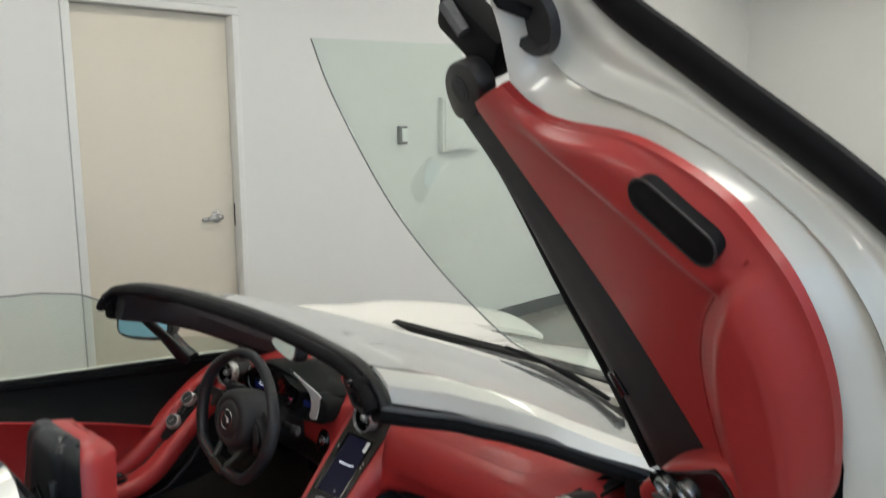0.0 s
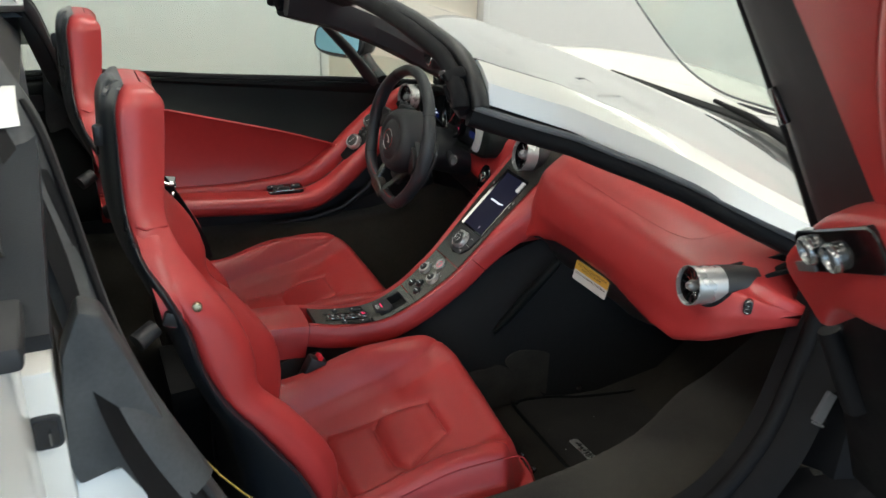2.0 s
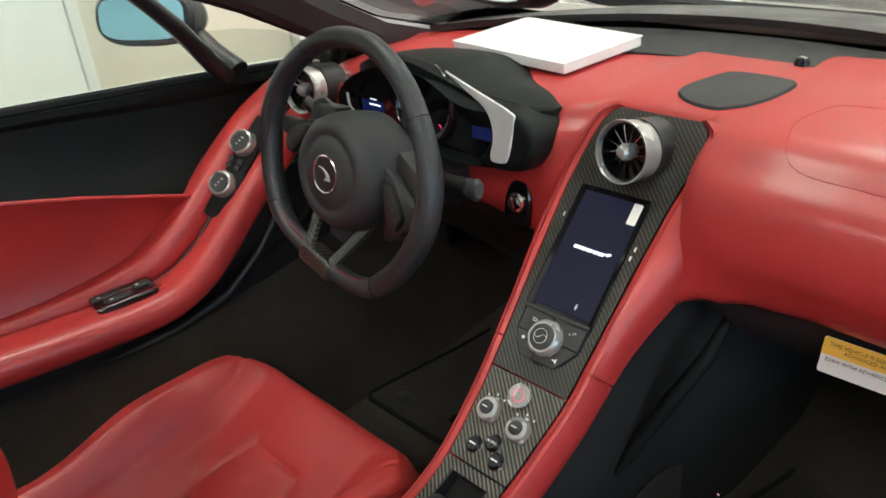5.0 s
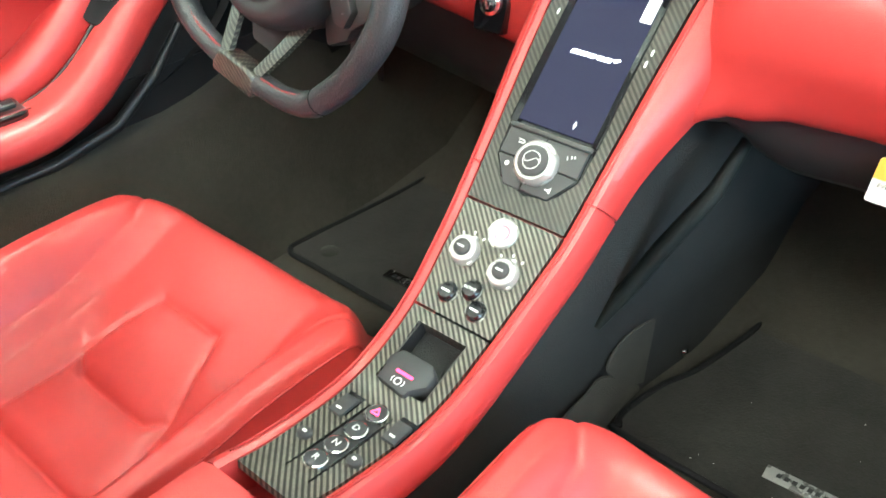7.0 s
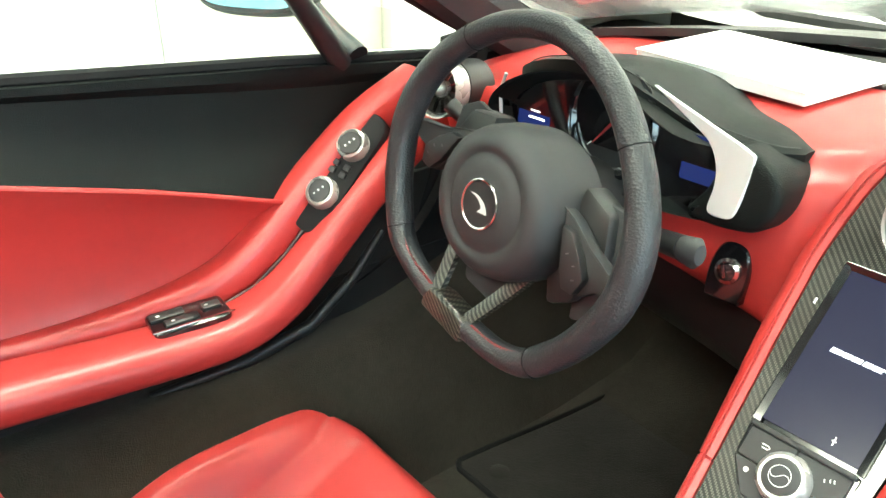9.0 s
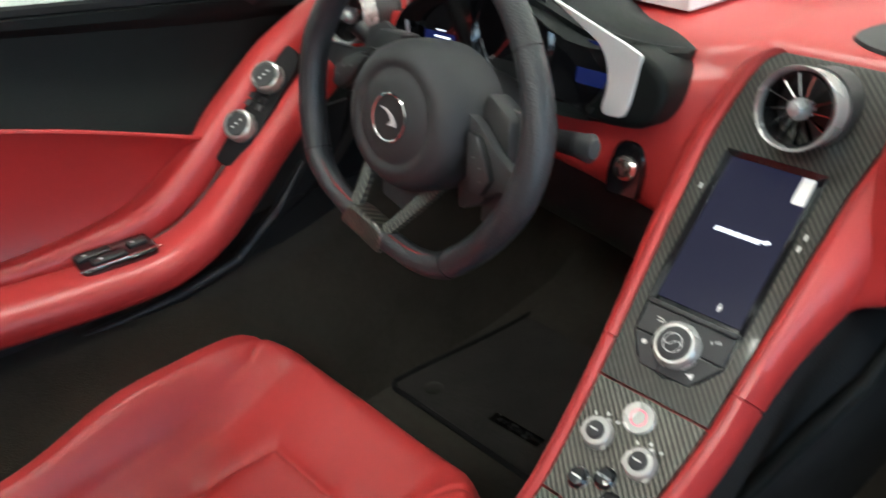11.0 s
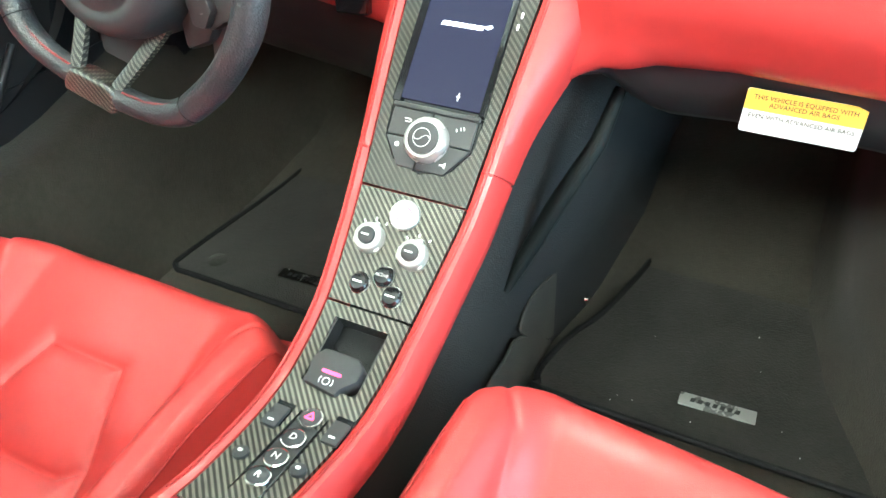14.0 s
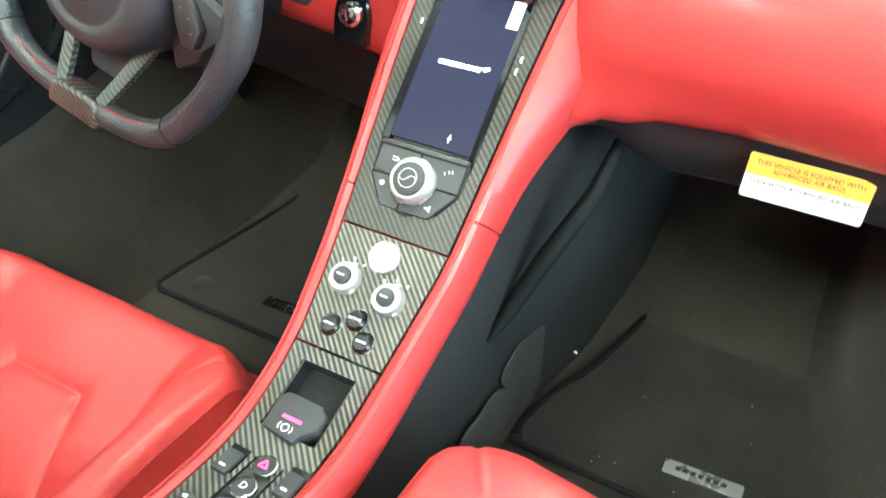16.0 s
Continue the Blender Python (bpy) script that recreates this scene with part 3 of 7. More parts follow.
part("dial_cap", lathe([(0.001, 0.015), (0.0162, 0.015), (0.0155, 0.0175), (0.012, 0.0188), (0.001, 0.0192)], dm @ pose(0, 0.001, 0), 32), SOFT, console, "black dial cap")
part("dial_mark", joined(tube([dm @ Vector((0.009 * math.cos(a), 0.001 + 0.009 * math.sin(a), 0.0192)) for a in (2 * math.pi * k / 24 for k in range(24))], 0.0003, 5, True),
                         tube([dm @ Vector((x, 0.001 + 0.003 * math.sin(x * 350), 0.0193)) for x in (-0.009, -0.006, -0.003, 0, 0.003, 0.006, 0.009)], 0.0003, 5)), ICON, console)
part("key_icon", tube([dm @ Vector(p) for p in ((-0.030, 0.0185, 0.0045), (-0.024, 0.0185, 0.0045), (-0.0225, 0.017, 0.0045), (-0.024, 0.0155, 0.0045), (-0.029, 0.0155, 0.0045))], 0.0006, 5), ICON, console)
part("key_icon", joined(*[tube([dm @ Vector((0.030 + d, 0.018 + e, 0.0045)), dm @ Vector((0.030 + d + 0.001, 0.0155 + e, 0.0045))], 0.0005, 5) for d, e in ((-0.004, 0), (0, 0.002), (0.003, 0.003))]), ICON, console)
part("key_icon", lathe([(0.001, 0.0043), (0.0024, 0.0043), (0.0024, 0.0047), (0.001, 0.0047)], dm @ pose(-0.031, -0.008, 0), 8), ICON, console)
part("key_icon", prism([(0.019, -0.018), (0.022, -0.018), (0.025, -0.0155), (0.025, -0.022), (0.022, -0.0195), (0.019, -0.0195)], 0.0043, 0.0047, dm), ICON, console)

# middle panel with start button, two rotary knobs and three small buttons
part("middle_panel", con_strip(S_P2 + 0.0012, S_P1 - 0.0012, 16, -0.007, 0.0016), CARBON, console, "glossy carbon-fibre panel", uv=con_uv)
part("start_button", lathe([(0.001, 0), (0.0155, 0), (0.0155, 0.003), (0.0145, 0.0042), (0.0105, 0.0042), (0.0102, 0.0036), (0.001, 0.0036)], con_m(con_at(0.0245), 0.0, 0.0016), 32), SILVER, console, "silver engine start button")
part("button_ring", tube([con_m(con_at(0.0245), 0.0, 0.0016) @ Vector((0.0075 * math.cos(a), 0.0075 * math.sin(a), 0.0037)) for a in (2 * math.pi * k / 20 for k in range(20))], 0.0004, 5, True), RED_LAMP, console)
for x, y in ((-0.026, 0.000), (0.023, -0.004)):
    km_ = con_m(con_at(y), x, 0.0016)
    part("rotary_knob", joined(lathe([(0.001, 0), (0.0150, 0), (0.0150, 0.004), (0.0140, 0.0095), (0.0128, 0.0105), (0.0095, 0.0105), (0.001, 0.0100)], km_, 36), *[block(0.004, 0.006, 0.004, km_ @ pose(0.0150 * math.cos(radians(a)), 0.0152 * math.sin(radians(a)), 0.003, 0, 0, a), 0.001) for a in (200, 320, 80)]), SILVER, console, "silver rotary knob")
    part("knob_button", lathe([(0.001, 0.009), (0.0086, 0.009), (0.0084, 0.0135), (0.0065, 0.0150), (0.001, 0.0155)], km_, 24), SOFT, console, "black push button")
    part("button_text", prism(rounded(0.008, 0.0014, 0.0004), 0.0155, 0.0158, km_), ICON, console)
    for a in (130, 95, 60):
        part("knob_tick", prism(rounded(0.0016, 0.003, 0.0004), 0.0, 0.0004, km_ @ pose(0.0205 * math.cos(radians(a)), 0.0205 * math.sin(radians(a)), 0, 0, 0, a - 90)), ICON, console)
for i, (x, y) in enumerate(((0.002, -0.026), (-0.020, -0.036), (0.0175, -0.040))):
    km_ = con_m(con_at(y), x, 0.0016)
    part("push_button", lathe([(0.001, 0), (0.0098, 0), (0.0094, 0.004), (0.0075, 0.0058), (0.001, 0.0064)], km_, 28), GLOSS, console, "round black push button")
    part("button_ring", tube([km_ @ Vector((0.0104 * math.cos(a), 0.0104 * math.sin(a), 0.0008)) for a in (2 * math.pi * k / 26 for k in range(26))], 0.0008, 6, True), GUNMETAL, console)
    if i == 0:
        lettering("button_text", "ACTIVE", 0.0042, km_ @ pose(0, 0, 0.0066), ICON, console)
    else:
        part("button_text", prism(rounded(0.010, 0.0016, 0.0004), 0.0062, 0.0066, km_), ICON, console)

# lower panel with an open tray, a parking brake switch, drive buttons and window toggles
part("lower_panel", con_strip(S_END, con_at(-0.132), 22, -0.007, 0.0016), CARBON, console, "glossy carbon-fibre panel", uv=con_uv)
TA, TB = con_at(-0.136), con_at(-0.068)
for side in (-1, 1):
    rows = []
    for k in range(12):
        s = TA - 0.002 + (S_P2 - 0.0012 - TA + 0.002) * k / 11
        w = con_w(s) - 0.0015
        rows.append([con(s, side * (0.029 + (w - 0.029) * j / 2), 0.0016) for j in range(3)])
    part("tray_rim", slab(rows, 0.02, con_m((TA + TB) / 2, 0).to_3x3() @ Vector((0, 0, 1))), CARBON, console, "glossy carbon-fibre rim", uv=con_uv)
part("tray_rim", slab([[con(TB - 0.001 + (S_P2 - 0.0012 - TB + 0.001) * k / 2, -0.029 + 0.0145 * j, 0.0016) for j in range(5)] for k in range(3)], 0.02, con_m(TB, 0).to_3x3() @ Vector((0, 0, 1))), CARBON, console, "glossy carbon-fibre rim", uv=con_uv)
tm = con_m((TA + TB) / 2, 0)
part("tray", joined(block(0.060, TB - TA + 0.012, 0.004, tm @ pose(0, 0, -0.030)), block(0.003, TB - TA + 0.012, 0.032, tm @ pose(-0.0285, 0, -0.015)), block(0.003, TB - TA + 0.012, 0.032, tm @ pose(0.0285, 0, -0.015)),
                    block(0.060, 0.003, 0.032, tm @ pose(0, (TB - TA) / 2 + 0.001, -0.015))), BLACK, console, "black plastic tray")
hm = con_m(con_at(-0.118), 0.0, 0.0)
part("parking_brake", prism([(-0.024, -0.017), (0.012, -0.021), (0.014, -0.013), (0.025, -0.002), (0.025, 0.012), (0.016, 0.020), (-0.020, 0.020), (-0.027, 0.010), (-0.027, 0.000), (-0.024, -0.006)], -0.012, 0.0085, hm, 0.003, 2), SOFT, console, "black parking brake switch")
part("brake_lamp", prism(rounded(0.020, 0.0032, 0.0012), 0.0085, 0.0090, hm @ pose(-0.001, -0.002, 0)), RED_LAMP, console, "lit red bar")
part("brake_icon", joined(tube([hm @ Vector((-0.002 + 0.0035 * math.cos(a), -0.011 + 0.0035 * math.sin(a), 0.0088)) for a in (2 * math.pi * k / 14 for k in range(14))], 0.0005, 5, True),
                          tube([hm @ Vector((-0.008, -0.008, 0.0088)), hm @ Vector((-0.0092, -0.011, 0.0088)), hm @ Vector((-0.008, -0.014, 0.0088))], 0.0005, 5),
                          tube([hm @ Vector((0.004, -0.008, 0.0088)), hm @ Vector((0.0052, -0.011, 0.0088)), hm @ Vector((0.004, -0.014, 0.0088))], 0.0005, 5)), ICON, console)
gm = con_m(con_at(-0.205), 0.0055, 0.0016)
part("drive_plate", prism(rounded(0.027, 0.118, 0.003), -0.002, 0.0010, gm), BLACK, console, "black button plate")
part("plate_edge", joined(block(0.0016, 0.118, 0.003, gm @ pose(-0.0138, 0, 0.001)), block(0.0016, 0.118, 0.003, gm @ pose(0.0138, 0, 0.001)), block(0.027, 0.0016, 0.003, gm @ pose(0, 0.0592, 0.001))), GLOSS, console)
for i, y in enumerate((-0.167, -0.193, -0.217, -0.240)):
    bm2 = con_m(con_at(y), 0.0055, 0.0026)
    part("drive_button", lathe([(0.001, 0), (0.0096, 0), (0.0094, 0.0028), (0.0075, 0.0040), (0.001, 0.0040)], bm2, 26), SOFT, console, "round black drive button")
    part("button_ring", tube([bm2 @ Vector((0.0100 * math.cos(a), 0.0100 * math.sin(a), 0.0016)) for a in (2 * math.pi * k / 26 for k in range(26))], 0.0013, 6, True), CHROME, console, "bright metal ring")
    if i == 0:
        part("button_icon", joined(*[tube([bm2 @ Vector((0.0048 * math.cos(radians(a)), 0.0048 * math.sin(radians(a)) - 0.0006, 0.0043)), bm2 @ Vector((0.0048 * math.cos(radians(a + 120)), 0.0048 * math.sin(radians(a + 120)) - 0.0006, 0.0043))], 0.0008, 5) for a in (90, 210, 330)]), RED_LAMP, console, "red hazard triangle")
    else:
        lettering("button_icon", ("", "D", "N", "R")[i], 0.0095, bm2 @ pose(0, 0, 0.0043), ICON, console)
for x, y in ((-0.0245, -0.172), (0.034, -0.166)):
    tg = con_m(con_at(y), x, 0.0016)
    part("toggle_well", joined(prism(rounded(0.0185, 0.040, 0.003), -0.003, 0.0004, tg)), GLOSS, console)
    part("toggle", prism([(-0.008, -0.0185), (0.008, -0.0185), (0.008, 0.006), (-0.008, 0.006)], 0.0, 0.0045, tg, 0.0015, 2), SOFT, console, "black toggle switch")
    part("toggle_icon", prism(rounded(0.006, 0.002, 0.0006), 0.0045, 0.0049, tg @ pose(0, -0.012, 0)), ICON, console)
for x, y in ((-0.0245, -0.225), (0.029, -0.219)):
    km_ = con_m(con_at(y), x, 0.0016)
    part("small_button", lathe([(0.001, 0), (0.0072, 0), (0.0070, 0.003), (0.005, 0.0044), (0.001, 0.0046)], km_, 22), SOFT, console, "small round black button")
    part("button_icon", prism(rounded(0.004, 0.003, 0.0006), 0.0046, 0.0050, km_), ICON, console)

# tunnel under the console
tun = []
for y, hw, zt in ((-0.60, 0.11, 0.40), (-0.42, 0.09, 0.40), (-0.25, 0.050, 0.40), (-0.10, 0.043, 0.43), (0.02, 0.043, 0.49), (0.12, 0.048, 0.53), (0.20, 0.058, 0.56), (0.30, 0.085, 0.61), (0.40, 0.10, 0.62), (0.85, 0.12, 0.62)):
    foot = 0.046 + 0.010 * smooth(0.10, 0.30, y) + 0.070 * smooth(0.28, 0.62, y) + 0.03 * smooth(-0.1, -0.3, y)
    flare = 0.030 + 0.035 * smooth(0.0, 0.25, y)
    tun.append([(-hw - flare, y, 0.13), (-hw - 0.4 * flare, y, 0.22), (-hw, y, 0.34), (-hw, y, zt - 0.03), (-hw + 0.012, y, zt), (hw - 0.012, y, zt), (hw, y, zt - 0.03), (hw, y, 0.36), (min(hw, foot), y, 0.26), (foot, y, 0.13)])
part("tunnel", loft(tun), SHADED_CARPET, car, "black carpeted center tunnel")


# ---- air vents ----
def air_vent(center, axis, size, housing):
    """A round nozzle: sleeve, ring, twelve fins and a domed hub. axis: the way it blows."""
    a = Vector(axis).normalized()
    m = basis(center, a.cross(Vector((0, 0, 1))), Vector((0, 0, 1)) - a * a.z)
    if (m.to_3x3() @ Vector((0, 0, 1))).dot(a) < 0:
        m = m @ pose(0, 0, 0, 0, 180, 0)
    r = size
    body = part("air_vent", lathe([(r * 0.93, -housing), (r * 0.97, -0.008), (r, 0.0), (r * 0.985, 0.0025), (r * 0.93, 0.0015), (r * 0.90, -0.004), (r * 0.89, -housing)], m, 44), VENT_SILVER, car, "satin silver round air vent")
    part("sleeve", lathe([(r * 0.99, -housing - 0.03), (r * 0.99, -housing * 0.62), (r * 0.95, -housing * 0.60), (r * 0.95, -housing - 0.03)], m, 40), BLACK, body)
    part("inner_ring", lathe([(r * 0.89, -0.03), (r * 0.885, -0.004), (r * 0.83, -0.003), (r * 0.82, -0.03)], m, 40), GLOSS, body)
    part("back", lathe([(0.001, -0.029), (r * 0.88, -0.029), (r * 0.88, -0.031), (0.001, -0.031)], m, 30), BLACK, body)
    for k in range(13):
        fin = block(r * 0.60, 0.0010, 0.005, m @ pose(0, 0, 0, 0, 0, k * 360 / 13) @ pose(r * 0.54, 0, -0.012, 20, 0, 0))
        part("fin", fin, CHROME, body)
    part("hub", lathe([(0.001, 0.004), (r * 0.15, 0.003), (r * 0.26, -0.002), (r * 0.29, -0.008), (r * 0.25, -0.02), (0.001, -0.02)], m, 28), VENT_SILVER, body, "domed bright hub")
    return body


air_vent((0.008, 0.212, 0.778), (-0.10, -1, 0.22), 0.0385, 0.045)
air_vent((-0.597, 0.178, 0.770), (0.12, -1, 0.15), 0.0385, 0.045)
air_vent((0.628, 0.176, 0.745), (-0.14, -1, 0.10), 0.0335, 0.088)

# ---- dashboard ----
# x, y and z of the crest, y and z of the rearmost point, y and z of the lower edge
DASH = [(-0.735, 0.36, 0.735, 0.30, 0.70, 0.31, 0.655), (-0.66, 0.30, 0.775, 0.235, 0.735, 0.25, 0.665), (-0.57, 0.28, 0.79, 0.225, 0.745, 0.245, 0.66), (-0.40, 0.29, 0.79, 0.235, 0.735, 0.25, 0.645),
        (-0.22, 0.29, 0.795, 0.225, 0.730, 0.235, 0.634), (-0.115, 0.29, 0.80, 0.222, 0.715, 0.215, 0.628), (-0.085, 0.305, 0.803, 0.24, 0.72, 0.215, 0.59), (-0.07, 0.325, 0.806, 0.275, 0.735, 0.22, 0.57), (0.07, 0.325, 0.806, 0.275, 0.735, 0.225, 0.600),
        (0.084, 0.305, 0.805, 0.210, 0.690, 0.176, 0.600), (0.088, 0.300, 0.805, 0.207, 0.697, 0.178, 0.606), (0.093, 0.296, 0.805, 0.203, 0.704, 0.181, 0.612), (0.100, 0.290, 0.806, 0.198, 0.709, 0.184, 0.619),
        (0.112, 0.282, 0.806, 0.192, 0.712, 0.189, 0.626), (0.130, 0.272, 0.806, 0.186, 0.712, 0.195, 0.632), (0.150, 0.265, 0.807, 0.182, 0.712, 0.197, 0.632), (0.18, 0.262, 0.808, 0.178, 0.712, 0.203, 0.639), (0.25, 0.262, 0.808, 0.175, 0.712, 0.205, 0.643), (0.40, 0.27, 0.805, 0.175, 0.710, 0.203, 0.640),
        (0.52, 0.285, 0.797, 0.178, 0.705, 0.195, 0.620), (0.60, 0.30, 0.785, 0.187, 0.700, 0.185, 0.628), (0.66, 0.292, 0.770, 0.202, 0.705, 0.208, 0.652), (0.70, 0.300, 0.752, 0.240, 0.715, 0.255, 0.680), (0.722, 0.330, 0.735, 0.285, 0.710, 0.300, 0.690)]


def dash_section(x, n=56, grow=0.0):
    yt, zt, yf, zf, yb, zb = table(DASH, x)
    side = 0.61 - 0.12 * (abs(x) / 0.73) ** 2
    drop = 0.075 * smooth(0.60, 0.69, x)          # the end of the top tucks in under the pillar
    pts = [(side, zt - 0.005 - drop), (0.5 * (side + yt) + 0.05, zt + 0.008 - drop), (yt + 0.08, zt + 0.006 - 0.7 * drop), (yt, zt - 0.15 * drop), (0.55 * yt + 0.45 * yf, zt - 0.020), (0.2 * yt + 0.8 * yf, 0.55 * zt + 0.45 * zf), (yf, zf), (0.75 * yf + 0.25 * yb - 0.002, 0.55 * zf + 0.45 * zb),
           (yb, zb), (yb + 0.05, zb - 0.004), (0.47, zb + 0.0), (side, 0.62)]
    return [(x, p[0], p[1]) for p in curve_points(pts, n, True)]


def dash_top(x, y):
    """Height of the dashboard's upper face."""
    best = -1.0
    ring = dash_section(x)
    for a, b in zip(ring, ring[1:]):
        if min(a[1], b[1]) <= y <= max(a[1], b[1]) and a[1] != b[1]:
            t = (y - a[1]) / (b[1] - a[1])
            best = max(best, a[2] + t * (b[2] - a[2]))
    return best


XS = list(np.linspace(-0.735, -0.12, 22)) + list(np.linspace(-0.11, 0.26, 60)) + list(np.linspace(0.28, 0.722, 26))
dash = part("dashboard", loft([dash_section(x) for x in XS]), RED, car, "red leather dashboard", sharp=60)
# lower knee panel in black below the leather
kn_rings = []
for x in np.linspace(0.104, 0.585, 30):
    yt, zt, yf, zf, yb, zb = table(DASH, x)
    d = (0.25 + 0.75 * smooth(0.10, 0.19, x)) * (1 - 0.80 * smooth(0.40, 0.58, x))
    kn_rings.append([(x, yb + 0.012, zb + 0.008), (x, yb + 0.018, zb - 0.03 * d), (x, yb + 0.030 + 0.01 * (1 - d), zb - 0.062 * d), (x, yb + 0.06, zb - 0.082 * d), (x, yb + 0.12, zb - 0.09 * d), (x, 0.50, zb - 0.06 * d), (x, 0.50, zb + 0.006)])
part("knee_panel", loft(kn_rings), BLACK, dash, "dark soft-touch knee panel")
kn_rings = []
for x in np.linspace(-0.70, -0.10, 18):
    yt, zt, yf, zf, yb, zb = table(DASH, x)
    kn_rings.append([(x, yb + 0.010, zb + 0.006), (x, yb + 0.020, zb - 0.07), (x, yb + 0.06, zb - 0.12), (x, 0.50, zb - 0.09), (x, 0.50, zb + 0.0)])
part("knee_panel", loft(kn_rings), BLACK, dash, "black plastic knee panel")
# speaker grille on top, airbag outline, sensor, cowl trim
SP = [(-0.008, 0.365), (0.008, 0.43), (0.026, 0.448), (0.090, 0.448), (0.112, 0.425), (0.104, 0.362), (0.078, 0.330), (0.045, 0.324), (0.010, 0.336)]
SPc = curve_points(SP, 48, True)
cx, cy = 0.050, 0.385
rows = [[(cx + (p[0] - cx) * f, cy + (p[1] - cy) * f, dash_top(cx + (p[0] - cx) * f, cy + (p[1] - cy) * f) + 0.0035 - (0.003 if f == 1 else 0)) for f in (1.0, 0.97, 0.7, 0.35, 0.02)] for p in SPc]
rows.append(rows[0])
part("speaker_grille", slab(rows, 0.004, (0, 0, 1)), SOFT, dash, "dark speaker grille")
AB = curve_points([(0.19, 0.385), (0.165, 0.33), (0.175, 0.275), (0.205, 0.232), (0.30, 0.226), (0.42, 0.228), (0.53, 0.245), (0.56, 0.30), (0.54, 0.37), (0.40, 0.39), (0.28, 0.39)], 70, True)
part("airbag_seam", tube([(p[0], p[1], dash_top(p[0], p[1]) - 0.0002) for p in AB], 0.0006, 6, True), RED_SEAM, dash)
part("sun_sensor", lathe([(0.001, 0.018), (0.008, 0.015), (0.010, 0.006), (0.013, 0), (0.001, 0)], Matrix.Translation((0.075, 0.52, 0.808)), 18), GLOSS, dash, "small black sensor dome")
cowl = [[(x, 0.50 + 0.10 * f - 0.12 * (x / 0.73) ** 2, 0.812 + 0.012 * f - 0.05 * (x / 0.73) ** 2) for f in (0, 0.5, 1.0)] for x in np.linspace(-0.68, 0.68, 25)]
part("demister_panel", slab(cowl, 0.012, (0, 0, 1)), SOFT, dash, "black demister panel below the windscreen")
# warning label on the knee panel
lbx = Vector((0.3155, 0.2130, 0.6045))
lm = basis(lbx, (1, 0.09, -0.055), (0, 0.16, 1))
lab = part("airbag_label", prism(rounded(0.104, 0.042, 0.003), -0.0006, 0.0, lm), LABEL, dash, "white and yellow airbag warning label")
part("label_band", prism([(-0.052, 0.001), (0.052, 0.001), (0.052, 0.0185), (0.0495, 0.021), (-0.0495, 0.021), (-0.052, 0.0185)], 0.0001, 0.0005, lm), YELLOW, lab, "yellow band")
lettering("label_text", "THIS VEHICLE IS EQUIPPED WITH\nADVANCED AIR BAGS", 0.0061, lm @ pose(0, 0.0106, 0.0007), INK, lab)
lettering("label_text", "EVEN WITH ADVANCED AIR BAGS", 0.0060, lm @ pose(0, -0.0044, 0.0007), INK, lab)
# key switches
def dash_front(x, z):
    """How far back the dashboard's face stands at a height."""
    best = 9.0
    ring = dash_section(x)
    for a, b in zip(ring, ring[1:]):
        if min(a[2], b[2]) <= z <= max(a[2], b[2]) and a[2] != b[2]:
            best = min(best, a[1] + (z - a[2]) / (b[2] - a[2]) * (b[1] - a[1]))
    return best


def dash_patch(x, z, rx, rz, proud):
    """An oval patch that lies on the dashboard's face."""
    ovals = [[(x + f * rx * math.cos(a), dash_front(x + f * rx * math.cos(a), z + f * rz * math.sin(a)) - proud * (1 if f < 0.95 else 0.2), z + f * rz * math.sin(a)) for f in (1.0, 0.9, 0.5, 0.02)] for a in (2 * math.pi * k / 36 for k in range(37))]
    return slab(ovals, 0.004, (0.5, -0.8, 0))


# flat dark patch in place of the shaded recess behind the end vent
part("vent_recess_shade", dash_patch(0.643, 0.7425, 0.028, 0.033, 0.0030), DARK_RUBBER, dash, "dark patch standing in for the shaded recess round the end vent")
lk = basis((0.697, dash_front(0.697, 0.726) - 0.001, 0.726), (0.80, 0.60, 0.0), (0.0, 0.12, 1))
lk = lk if (lk.to_3x3() @ Vector((0, 0, 1))).y < 0 else lk @ pose(0, 0, 0, 0, 180, 0)
part("lock_switch", prism(rounded(0.015, 0.026, 0.007, 5), -0.010, 0.0025, lk, 0.0015, 1), GLOSS, dash, "airbag lock switch")
for dz, r in ((0.006, 0.0042), (-0.006, 0.0036)):
    part("lock_barrel", tube([lk @ Vector((r * math.cos(a), dz + r * math.sin(a), 0.003)) for a in (radians(60 + 30 * k) for k in range(9))], 0.0011, 6), GUNMETAL, dash, "metal lock barrel")
im = basis((-0.161, 0.217, 0.668), (1, 0.05, 0), (0, 0.25, 1))
part("ignition_plate", prism(curve_points([(-0.020, -0.032), (-0.022, 0.0), (-0.015, 0.024), (0, 0.030), (0.015, 0.024), (0.022, 0.0), (0.020, -0.032)], 30), -0.012, 0.006, im, 0.002, 1), GLOSS, dash, "black ignition plate")
part("ignition_barrel", joined(lathe([(0.001, 0.004), (0.0135, 0.004), (0.0135, 0.009), (0.010, 0.011), (0.009, 0.006), (0.001, 0.006)], im, 24), block(0.003, 0.013, 0.016, im @ pose(0, 0, 0.009, 0, 0, 20), 0.001)), CHROME, dash, "metal ignition barrel")

# booklet on the dashboard
book = thing("booklet", "white paper booklet lying on the dashboard", "booklet", at=(-0.305, 0.452, 0.806))
bk = basis((0, 0, 0), (0.99, -0.11, 0.0), (0.11, 0.99, 0.03))
part("page_block", block(0.25, 0.165, 0.014, bk @ pose(0, 0, 0.010), 0.001), PAPER, book)
part("cover", block(0.254, 0.169, 0.0015, bk @ pose(0, 0, 0.0182), 0.0003), PAPER, book, "white cover")

